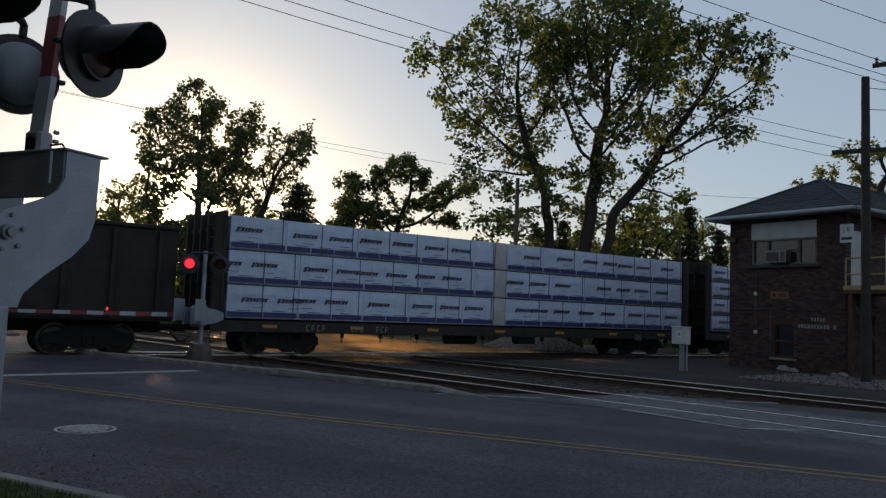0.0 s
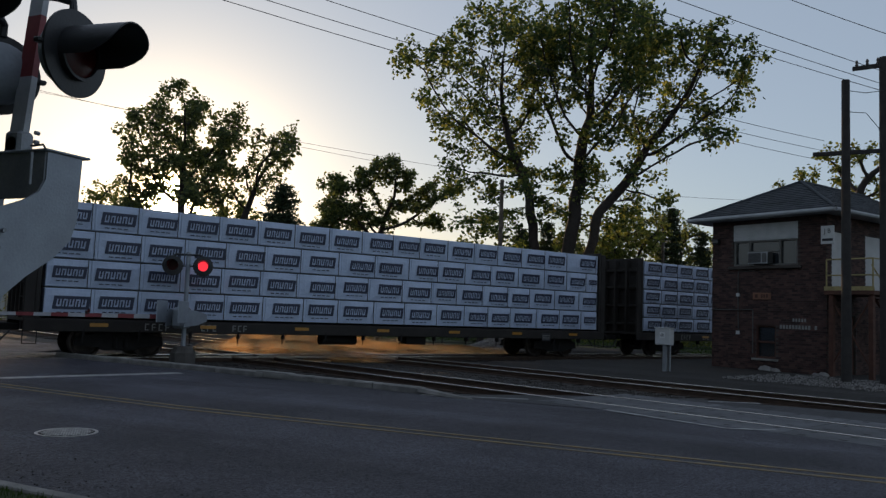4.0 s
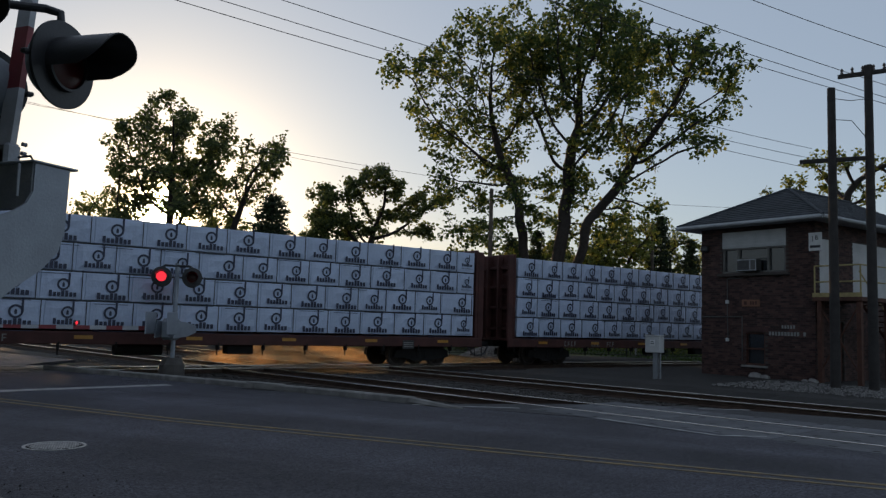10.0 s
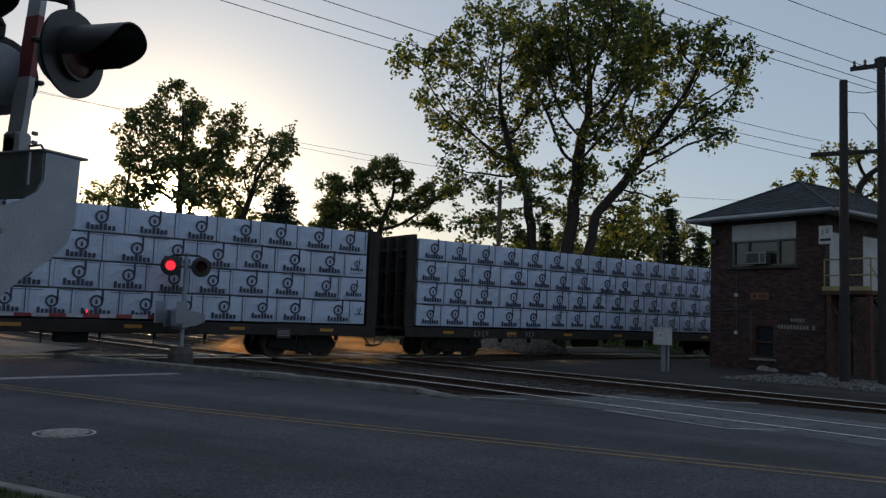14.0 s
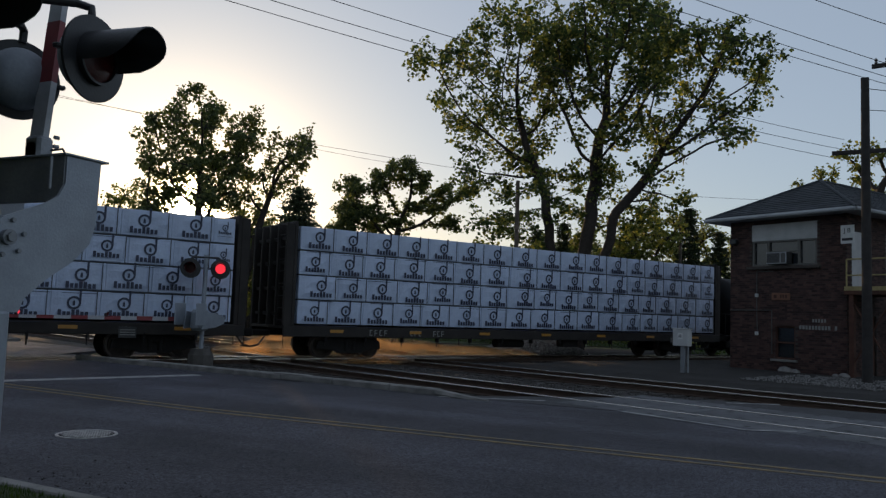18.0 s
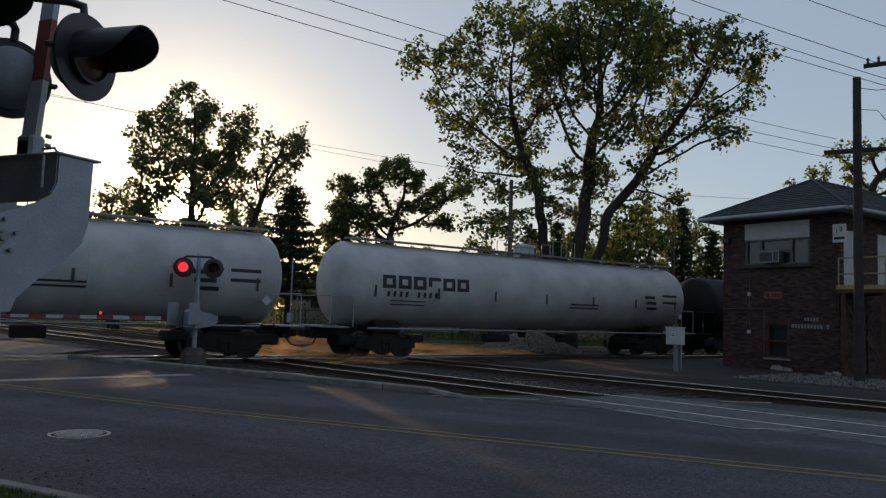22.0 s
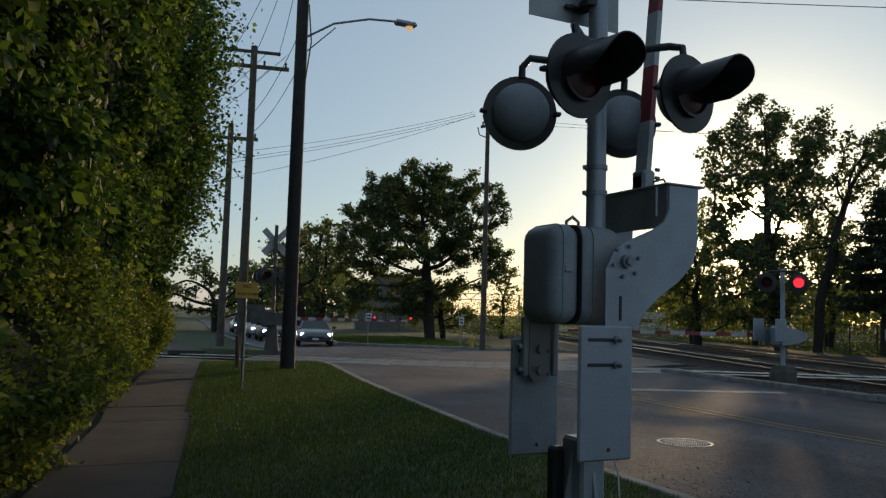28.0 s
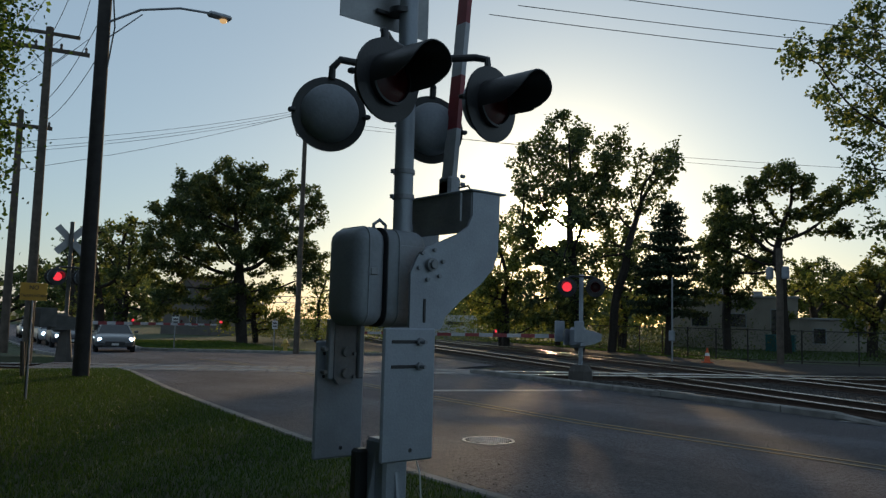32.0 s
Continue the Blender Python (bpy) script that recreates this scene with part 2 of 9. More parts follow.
M = dict(
    asphalt=mat("asphalt", (0.112, 0.110, 0.138), 0.68, 0, 0.5, 0.5, 0.9, 110, spec=0.30),
    patch=mat("asphalt_patch", (0.045, 0.045, 0.05), 0.75, 0, 0.3, 1.0, 0.6, 160),
    yellow=mat("yellow_paint", (0.34, 0.23, 0.07), 0.7, 0, 0.5, 5, 0.3, 90, tint=(0.15, 0.13, 0.10)),
    white=mat("white_road_paint", (0.56, 0.56, 0.55), 0.7, 0, 0.4, 5, 0.3, 90, tint=(0.22, 0.22, 0.22)),
    concrete=mat("concrete", (0.30, 0.29, 0.27), 0.85, 0, 0.35, 2.0, 0.4, 80),
    old_concrete=mat("stained_concrete", (0.13, 0.12, 0.11), 0.9, 0, 0.4, 3.0, 0.5, 60),
    kerb=mat("kerb_concrete", (0.34, 0.33, 0.31), 0.85, 0, 0.4, 3.0, 0.5, 70),
    panel=mat("crossing_panel", (0.132, 0.136, 0.148), 0.75, 0, 0.35, 1.5, 0.4, 90, objrand=0.15),
    iron=mat("cast_iron", (0.72, 0.70, 0.68), 0.34, 0.5, 0.4, 10, 0.4, 90),
    ballast=mat("ballast", (0.075, 0.068, 0.062), 0.95, 0, 0.5, 1.5, 1.0, 35),
    stone=mat("ballast_stone", (0.10, 0.092, 0.085), 0.9, 0, 0.3, 5, 0.3, 40, island=0.45),
    gravel=mat("pile_stone", (0.28, 0.27, 0.26), 0.9, 0, 0.3, 5, 0.3, 40, island=0.35),
    rail_top=mat("polished_rail", (0.72, 0.68, 0.63), 0.24, 1.0, 0.1, 4, 0.05, 60),
    rail=mat("rusty_rail", (0.11, 0.07, 0.05), 0.7, 0.4, 0.4, 6, 0.3, 70),
    tie=mat("creosoted_wood", (0.055, 0.045, 0.038), 0.9, 0, 0.4, 4, 0.5, 50, objrand=0.25),
    soil=mat("soil", (0.034, 0.031, 0.028), 0.95, 0, 0.4, 0.8, 0.8, 40),
    grass_ground=mat("grass_ground", (0.058, 0.094, 0.028), 0.95, 0, 0.45, 0.6, 0.8, 60, tint=(0.048, 0.055, 0.022)),
    walkway=mat("worn_sidewalk", (0.082, 0.070, 0.066), 0.88, 0, 0.35, 1.6, 0.5, 80, objrand=0.08),
    galv=mat("galvanised_steel", (0.33, 0.35, 0.38), 0.48, 0.6, 0.22, 5, 0.12, 40),
    alu=mat("brushed_aluminium", (0.37, 0.41, 0.47), 0.45, 0.4, 0.18, 4, 0.1, 60),
    black=mat("black_enamel", (0.034, 0.036, 0.041), 0.4, 0, 0.3, 4, 0.1, 60),
    housing=mat("grey_housing", (0.32, 0.355, 0.40), 0.5, 0.1, 0.25, 3, 0.12, 40),
    dark_housing=mat("dark_grey_steel", (0.13, 0.13, 0.125), 0.6, 0.2, 0.4, 3, 0.2, 40),
    car_glass=mat("tinted_car_glass", (0.012, 0.014, 0.016), 0.12, 0, 0.1, 3, 0, spec=0.3),
    red_lens=mat("unlit_red_lens", (0.065, 0.006, 0.007), 0.3, 0, 0.3, 20, 0.1, 90, spec=0.3),
    red_stripe=mat("red_reflective", (0.27, 0.04, 0.05), 0.45, 0, 0.2, 8, 0.05, 60),
    white_stripe=mat("white_reflective", (0.52, 0.54, 0.58), 0.45, 0, 0.2, 8, 0.05, 60),
    sign_back=mat("sign_back", (0.36, 0.37, 0.38), 0.45, 0.7, 0.2, 5, 0.05, 50),
    sign_yellow=mat("yellow_sign", (0.55, 0.31, 0.025), 0.5, 0, 0.15, 5, 0.05, 50),
    sign_white=mat("white_sign", (0.70, 0.71, 0.70), 0.55, 0, 0.15, 5, 0.05, 50),
    ink=mat("black_ink", (0.02, 0.02, 0.025), 0.6, 0, 0.1, 5, 0),
    pole=mat("weathered_pole", (0.15, 0.125, 0.10), 0.9, 0, 0.4, 5, 0.6, 40),
    dark_pole=mat("dark_creosote_pole", (0.045, 0.040, 0.038), 0.85, 0, 0.4, 5, 0.6, 40),
    wire=mat("wire", (0.03, 0.03, 0.03), 0.6, 0, 0.1, 5, 0),
    porcelain=mat("porcelain", (0.12, 0.10, 0.09), 0.3, 0, 0.2, 5, 0),
    brick=mat("dark_brown_brick", (0.078, 0.040, 0.034), 0.9, 0, 0.35, 3, 0.5, 60, island=0.6),
    mortar=mat("grey_mortar", (0.085, 0.072, 0.064), 0.95, 0, 0.3, 3, 0.5, 60),
    siding=mat("white_siding", (0.55, 0.56, 0.56), 0.6, 0, 0.2, 2, 0.1, 40),
    trim=mat("grey_white_trim", (0.42, 0.44, 0.46), 0.6, 0, 0.25, 2, 0.15, 40),
    shingle=mat("dark_shingle", (0.062, 0.072, 0.085), 0.9, 0, 0.3, 3, 0.6, 60, objrand=0.2, island=0.25),
    old_trim=mat("weathered_window_wood", (0.17, 0.165, 0.15), 0.7, 0, 0.3, 3, 0.2, 40),
    faded_board=mat("faded_brown_board", (0.23, 0.11, 0.065), 0.8, 0, 0.3, 3, 0.2, 40),
    pane=glass("window_glass"),
    rail_yellow=mat("yellow_rail_paint", (0.42, 0.34, 0.14), 0.6, 0, 0.3, 6, 0.15, 50),
    rust=mat("rust_brown_steel", (0.13, 0.055, 0.035), 0.75, 0.2, 0.4, 4, 0.3, 40),
    car_brown=mat("mineral_red_steel", (0.105, 0.036, 0.030), 0.7, 0.1, 0.4, 2, 0.25, 40),
    car_dark=mat("grimy_dark_steel", (0.040, 0.034, 0.030), 0.75, 0.1, 0.45, 2, 0.25, 40),
    truck=mat("grimy_cast_steel", (0.017, 0.015, 0.014), 0.85, 0.1, 0.4, 6, 0.3, 40),
    tyre_steel=mat("worn_wheel_steel", (0.12, 0.10, 0.09), 0.5, 0.7, 0.4, 6, 0.15, 40),
    wrap=mat("white_plastic_wrap", (0.53, 0.62, 0.80), 0.42, 0, 0.12, 1.6, 0.9, 7, objrand=0.05, spec=0.4),
    tarp=mat("pale_tarp", (0.52, 0.50, 0.49), 0.6, 0, 0.2, 2.0, 0.5, 8),
    wrap_blue=mat("blue_white_plastic_wrap", (0.54, 0.62, 0.80), 0.42, 0, 0.15, 1.6, 0.8, 7, objrand=0.06, spec=0.4),
    strap=mat("dark_strap", (0.04, 0.045, 0.05), 0.6, 0, 0.1, 5, 0),
    print_navy=mat("navy_print", (0.035, 0.045, 0.09), 0.5, 0, 0.2, 6, 0.1, 6),
    print_blue=mat("blue_print", (0.035, 0.045, 0.17), 0.5, 0, 0.2, 6, 0.1, 6),
    tank_white=mat("dirty_white_tank", (0.56, 0.57, 0.58), 0.5, 0, 0.30, 0.9, 0.12, 30),
    tank_black=mat("black_tank", (0.009, 0.0095, 0.012), 0.62, 0, 0.35, 1.2, 0.12, 30, spec=0.3),
    reflector=mat("yellow_reflector", (0.48, 0.23, 0.035), 0.35, 0, 0.15, 8, 0),
    letter=mat("white_stencil", (0.30, 0.30, 0.29), 0.6, 0, 0.3, 8, 0.05, 40),
    bark=mat("dark_bark", (0.050, 0.041, 0.034), 0.95, 0, 0.4, 6, 1.0, 25),
    leaf_big=leafy("broad_leaves", (0.058, 0.092, 0.042), (0.25, 0.26, 0.085), 0.55),
    leaf_dark=leafy("dark_leaves", (0.072, 0.098, 0.050), (0.17, 0.19, 0.08), 0.5),
    leaf_fresh=leafy("fresh_leaves", (0.115, 0.142, 0.048), (0.24, 0.24, 0.08), 0.52),
    needle=leafy("needles", (0.035, 0.05, 0.032), (0.06, 0.08, 0.04), 0.3),
    hedge=leafy("hedge_leaves", (0.040, 0.080, 0.019), (0.14, 0.205, 0.040), 0.42, 0.65),
    blade=leafy("grass_blades", (0.042, 0.080, 0.020), (0.080, 0.12, 0.030), 0.4),
    privet=leafy("privet_leaves", (0.095, 0.14, 0.030), (0.27, 0.29, 0.06), 0.42, 0.6),
    hedge_core=mat("dark_hedge_backing", (0.018, 0.020, 0.010), 0.95, 0, 0.4, 4, 0.8, 30),
    render_wall=mat("pale_rendered_wall", (0.42, 0.39, 0.34), 0.85, 0, 0.2, 1, 0.2, 40),
    house_wall=mat("grey_clapboard", (0.16, 0.15, 0.14), 0.8, 0, 0.25, 1, 0.2, 40),
    house_roof=mat("brown_roof", (0.10, 0.07, 0.06), 0.9, 0, 0.3, 1, 0.4, 40),
    silver_paint=mat("silver_car_paint", (0.45, 0.47, 0.50), 0.3, 0.4, 0.1, 3, 0, coat=0.6),
    grey_paint=mat("grey_car_paint", (0.10, 0.105, 0.11), 0.3, 0.3, 0.1, 3, 0, coat=0.6),
    dark_paint=mat("dark_car_paint", (0.03, 0.032, 0.038), 0.3, 0.2, 0.1, 3, 0, coat=0.6),
    tyre=mat("tyre_rubber", (0.02, 0.02, 0.02), 0.9, 0, 0.2, 6, 0.2, 60),
    headlight=glow("headlight_on", (0.80, 0.90, 1.0), 30.0),
    lamp_glint=glow("lamp_glass_glint", (1.0, 0.55, 0.22), 0.3),
    red_on=glow("red_lamp_on", (1.0, 0.04, 0.06), 0.45),
    orange=mat("orange_cone", (0.60, 0.10, 0.02), 0.6, 0, 0.2, 6, 0.05),
    teal=mat("teal_plastic", (0.02, 0.13, 0.14), 0.6, 0, 0.2, 6, 0.05),
    hydrant=mat("yellow_hydrant", (0.55, 0.40, 0.08), 0.6, 0, 0.2, 6, 0.05),
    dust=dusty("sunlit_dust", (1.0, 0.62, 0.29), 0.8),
)



def aggregate(m, low, high, scale):
    """Light and dark stones that show in the surface."""
    n, l = m.node_tree.nodes, m.node_tree.links
    b = n["Principled BSDF"]
    src = b.inputs["Base Color"].links[0].from_socket
    co, vo, rp, mu = n.new("ShaderNodeTexCoord"), n.new("ShaderNodeTexVoronoi"), n.new("ShaderNodeMapRange"), n.new("ShaderNodeMixRGB")
    vo.inputs["Scale"].default_value = scale
    rp.inputs["To Min"].default_value, rp.inputs["To Max"].default_value = low, high
    l.new(co.outputs["Object"], vo.inputs["Vector"])
    l.new(vo.outputs["Color"], rp.inputs["Value"])
    mu.blend_type, mu.inputs[0].default_value = "MULTIPLY", 1.0
    l.new(src, mu.inputs[1])
    l.new(rp.outputs[0], mu.inputs[2])
    l.new(mu.outputs[0], b.inputs["Base Color"])


aggregate(M["asphalt"], 0.15, 1.85, 46.0)


def worn_lanes(m):
    """Long streaks where tyres run along the road, and blotches of old oil."""
    n, l = m.node_tree.nodes, m.node_tree.links
    b = n["Principled BSDF"]
    src = b.inputs["Base Color"].links[0].from_socket
    co, mp, ns, rp, mu = n.new("ShaderNodeTexCoord"), n.new("ShaderNodeMapping"), n.new("ShaderNodeTexNoise"), n.new("ShaderNodeMapRange"), n.new("ShaderNodeMixRGB")
    mp.inputs["Scale"].default_value = (0.045, 0.75, 1.0)
    mp.inputs["Rotation"].default_value = (0, 0, 0.03)
    ns.inputs["Scale"].default_value, ns.inputs["Detail"].default_value = 1.0, 5
    rp.inputs["From Min"].default_value, rp.inputs["From Max"].default_value = 0.34, 0.66
    rp.inputs["To Min"].default_value, rp.inputs["To Max"].default_value = 0.68, 1.32
    l.new(co.outputs["Object"], mp.inputs["Vector"])
    l.new(mp.outputs[0], ns.inputs["Vector"])
    l.new(ns.outputs["Fac"], rp.inputs["Value"])
    mu.blend_type, mu.inputs[0].default_value = "MULTIPLY", 1.0
    l.new(src, mu.inputs[1])
    l.new(rp.outputs[0], mu.inputs[2])
    l.new(mu.outputs[0], b.inputs["Base Color"])


worn_lanes(M["asphalt"])
aggregate(M["patch"], 0.6, 1.4, 50.0)
aggregate(M["panel"], 0.75, 1.25, 45.0)
aggregate(M["walkway"], 0.8, 1.2, 60.0)

# ---- building tools ----
class Mesh:
    """Collects vertices and faces of one mesh."""

    def __init__(self):
        self.v, self.f = [], []

    def add(self, verts, faces, m=None):
        k = len(self.v)
        self.v += [tuple(m @ Vector(p)) for p in verts] if m else [tuple(p) for p in verts]
        self.f += [tuple(i + k for i in f) for f in faces]
        return self

    def box(self, c, s, m=None, b=0.0):
        x, y, z = (a / 2 for a in s)
        b = min(b, 0.45 * min(s))
        if b <= 0:
            vs = [(sx * x, sy * y, sz * z) for sx in (-1, 1) for sy in (-1, 1) for sz in (-1, 1)]
            fs = [(0, 1, 3, 2), (4, 6, 7, 5), (0, 4, 5, 1), (2, 3, 7, 6), (0, 2, 6, 4), (1, 5, 7, 3)]
        else:
            vs, fs, at = [], [], {}
            for sx in (-1, 1):
                for sy in (-1, 1):
                    for sz in (-1, 1):
                        for ax, p in enumerate(((sx * x, sy * (y - b), sz * (z - b)), (sx * (x - b), sy * y, sz * (z - b)), (sx * (x - b), sy * (y - b), sz * z))):
                            at[sx, sy, sz, ax] = len(vs)
                            vs.append(p)
            ring = ((-1, -1), (1, -1), (1, 1), (-1, 1))
            for s_ in (-1, 1):
                fs.append(tuple(at[s_, p, q, 0] for p, q in (ring if s_ > 0 else ring[::-1])))
                fs.append(tuple(at[q, s_, p, 1] for p, q in (ring if s_ > 0 else ring[::-1])))
                fs.append(tuple(at[p, q, s_, 2] for p, q in (ring if s_ > 0 else ring[::-1])))
            for p in (-1, 1):
                for q in (-1, 1):
                    fs += [(at[p, q, -1, 0], at[p, q, 1, 0], at[p, q, 1, 1], at[p, q, -1, 1]), (at[p, -1, q, 0], at[p, 1, q, 0], at[p, 1, q, 2], at[p, -1, q, 2]), (at[-1, p, q, 1], at[1, p, q, 1], at[1, p, q, 2], at[-1, p, q, 2])]
                    fs += [(at[p, q, r, 0], at[p, q, r, 1], at[p, q, r, 2]) for r in (-1, 1)]
        vs = [(p[0] + c[0], p[1] + c[1], p[2] + c[2]) for p in vs]
        return self.add(vs, fs, m)

    def rbox(self, c, s, b, n=4):
        """A box with well rounded edges and corners."""
        b = min(b, 0.49 * min(s))
        lat = [math.pi / 2 * (i / n - 1) for i in range(n + 1)] + [math.pi / 2 * i / n for i in range(n + 1)]
        lon = [(q, math.pi / 2 * (q + i / n)) for q in range(4) for i in range(n + 1)]
        corner = ((1, 1), (-1, 1), (-1, -1), (1, -1))
        vs = []
        for j, f in enumerate(lat):
            sz = -1 if j <= n else 1
            for q, a in lon:
                sx, sy = corner[q]
                vs.append((c[0] + sx * (s[0] / 2 - b) + b * math.cos(f) * math.cos(a), c[1] + sy * (s[1] / 2 - b) + b * math.cos(f) * math.sin(a), c[2] + sz * (s[2] / 2 - b) + b * math.sin(f)))
        w = len(lon)
        fs = [(j * w + i, j * w + (i + 1) % w, (j + 1) * w + (i + 1) % w, (j + 1) * w + i) for j in range(len(lat) - 1) for i in range(w)]
        fs += [tuple(range(w - 1, -1, -1)), tuple((len(lat) - 1) * w + i for i in range(w))]
        return self.add(vs, fs)

    def cyl(self, p, q, r, r2=None, n=12, caps=True):
        p, q = Vector(p), Vector(q)
        r2 = r if r2 is None else r2
        d = (q - p).normalized()
        a = d.orthogonal().normalized()
        c = d.cross(a)
        k = len(self.v)
        for o, rr in ((p, r), (q, r2)):
            for i in range(n):
                t = 2 * math.pi * i / n
                self.v.append(tuple(o + (a * math.cos(t) + c * math.sin(t)) * rr))
        self.f += [(k + i, k + (i + 1) % n, k + n + (i + 1) % n, k + n + i) for i in range(n)]
        if caps:
            self.f += [tuple(k + n - 1 - i for i in range(n)), tuple(k + n + i for i in range(n))]
        return self

    def tube(self, pts, r, n=8, r2=None):
        """A bent pipe along points, from radius r to r2."""
        pts = [Vector(p) for p in pts]
        r2 = r if r2 is None else r2
        k, last = len(self.v), None
        for j, p in enumerate(pts):
            d = (pts[min(j + 1, len(pts) - 1)] - pts[max(j - 1, 0)]).normalized()
            a = (last - d * last.dot(d)).normalized() if last is not None and (last - d * last.dot(d)).length > 1e-4 else d.orthogonal().normalized()
            last, c = a, d.cross(a)
            rr = r + (r2 - r) * j / max(1, len(pts) - 1)
            for i in range(n):
                t = 2 * math.pi * i / n
                self.v.append(tuple(p + (a * math.cos(t) + c * math.sin(t)) * rr))
        for j in range(len(pts) - 1):
            o = k + j * n
            self.f += [(o + i, o + (i + 1) % n, o + n + (i + 1) % n, o + n + i) for i in range(n)]
        e = k + (len(pts) - 1) * n
        self.f += [tuple(k + n - 1 - i for i in range(n)), tuple(e + i for i in range(n))]
        return self

    def lathe(self, prof, m=None, n=24, caps=True):
        """Profile of (radius, height) turned round the z axis."""
        vs, fs = [], []
        for r, z in prof:
            vs += [(r * math.cos(2 * math.pi * i / n), r * math.sin(2 * math.pi * i / n), z) for i in range(n)]
        for j in range(len(prof) - 1):
            fs += [(j * n + i, j * n + (i + 1) % n, (j + 1) * n + (i + 1) % n, (j + 1) * n + i) for i in range(n)]
        if caps:
            fs += [tuple(range(n - 1, -1, -1)), tuple((len(prof) - 1) * n + i for i in range(n))]
        return self.add(vs, fs, m)

    def prism(self, poly, t, m=None):
        """A flat outline in x and y, with thickness t along z."""
        n = len(poly)
        vs = [(x, y, 0) for x, y in poly] + [(x, y, t) for x, y in poly]
        fs = [tuple(range(n - 1, -1, -1)), tuple(range(n, 2 * n))] + [(i, (i + 1) % n, n + (i + 1) % n, n + i) for i in range(n)]
        return self.add(vs, fs, m)

    def mesh(self, name, material, smooth=False):
        me = bpy.data.meshes.new(name)
        me.from_pydata(self.v, [], self.f)
        if material:
            me.materials.append(material)
        if smooth:
            me.polygons.foreach_set("use_smooth", [True] * len(me.polygons))
            me.set_sharp_from_angle(angle=radians(40))
        return me


def part(name, mb, material, parent=None, label="", smooth=False, kind=""):
    me = mb if isinstance(mb, bpy.types.Mesh) else mb.mesh(name, material, smooth)
    ob = new(name, me)
    if parent:
        ob.parent = parent
    return tagged(ob, label, kind=kind)


def thing(name, m, label, category, group="", kind=""):
    ob = new(name)
    ob.matrix_world = m
    ob.empty_display_size = 0.2
    return tagged(ob, label, category, group, kind)


def solid(name, mb, material, label, category, group="", kind="", smooth=False, m=None):
    ob = part(name, mb, material, None, "", smooth)
    if m:
        ob.matrix_world = m
    return tagged(ob, label, category, group, kind)


def arrays(name, verts, faces, material):
    """A mesh from numpy arrays of vertices and of faces with equal corner counts."""
    me = bpy.data.meshes.new(name)
    nf, k = faces.shape
    me.vertices.add(len(verts))
    me.vertices.foreach_set("co", np.ascontiguousarray(verts, dtype=np.float32).ravel())
    me.loops.add(nf * k)
    me.loops.foreach_set("vertex_index", faces.astype(np.int32).ravel())
    me.polygons.add(nf)
    me.polygons.foreach_set("loop_start", np.arange(0, nf * k, k, dtype=np.int32))
    me.update(calc_edges=True)
    me.materials.append(material)
    return me


def letters(text, size, material, name="lettering"):
    """Flat text as a mesh in the x-y plane, centred."""
    cu = bpy.data.curves.new(name, "FONT")
    cu.body, cu.size, cu.align_x, cu.align_y, cu.extrude = text, size, "CENTER", "CENTER", 0.002
    tmp = bpy.data.objects.new(name, cu)
    scene.collection.objects.link(tmp)
    bpy.context.view_layer.update()
    me = bpy.data.meshes.new_from_object(tmp.evaluated_get(bpy.context.evaluated_depsgraph_get()))
    bpy.data.objects.remove(tmp)
    bpy.data.curves.remove(cu)
    me.materials.clear()
    me.materials.append(material)
    return me


# ---- plan: road along x, the train's line, the two main lines ----
UT = Vector((0.49694, 0.86779, 0))          # along the train's line, away to the north
NT = Vector((-0.86779, 0.49694, 0))
LINE = 25.78                                # the train's line from the origin
MAIN = radians(-22.3)
UM, NM = Vector((math.cos(MAIN), math.sin(MAIN), 0)), Vector((-math.sin(MAIN), math.cos(MAIN), 0))
GAUGE = 1.435


def on_line(s, d=0.0, z=0.0):
    return UT * s + NT * (LINE + d) + Vector((0, 0, z))


def on_main(s, d, z=0.0):
    return UM * s + NM * d + Vector((0, 0, z))


def curve_at(pts, x):
    return float(np.interp(x, [p[0] for p in pts], [p[1] for p in pts]))


NEAR = [(-130, 21.0), (-80, 14.0), (-60, 11.2), (-50, 9.9), (-42, 8.8), (-35, 7.9), (-28, 7.6), (-21.3, 7.13), (-16.5, 6.25), (-12.6, 5.68), (-8.9, 5.2), (-5, 4.96), (0, 4.9), (40, 4.9)]
# the far edge swings out west of the tracks, where a wide paved mouth opens along the line
FARK = [(-130, 30), (-80, 22.0), (-60, 18.0), (-50, 15.9), (-42, 14.0), (-39.6, 13.4), (-38.6, 14.4), (-37.1, 16.6), (-35.4, 18.7), (-34.4, 20.2), (-31.8, 24.8), (-28, 23.5), (-23, 21.5), (-21, 17.2), (-16.5, 16.7), (-13, 16.2), (-10.5, 15.85), (-8.3, 15.5), (-7.0, 15.2), (0, 14.9), (40, 14.9)]
MID = [(-130, 25.5), (-80, 18.0), (-60, 14.7), (-50, 13.2), (-42, 12.0), (-35, 11.8), (-28, 12.2), (-21, 11.9), (-14, 10.88), (-9, 10.42), (-3, 10.40), (40, 10.4)]
XS = [-130, -100, -80, -70, -60, -55, -50, -46, -42, -38, -35, -32, -29, -27, -25, -23, -21.3, -19, -17, -15, -13, -11, -9, -7, -5, -3, 0, 4, 9, 15, 24, 40]
# ---- ground, road, kerbs ----
def dip(x, y):
    """The land falls away gently west of the raised crossing."""
    return float(np.interp(NT.x * x + NT.y * y - LINE, [3.0, 14.0, 20.0, 40.0, 90.0], [0.0, -0.15, -0.24, -0.42, -0.5])) if NM.x * x + NM.y * y < 11.3 else 0.0


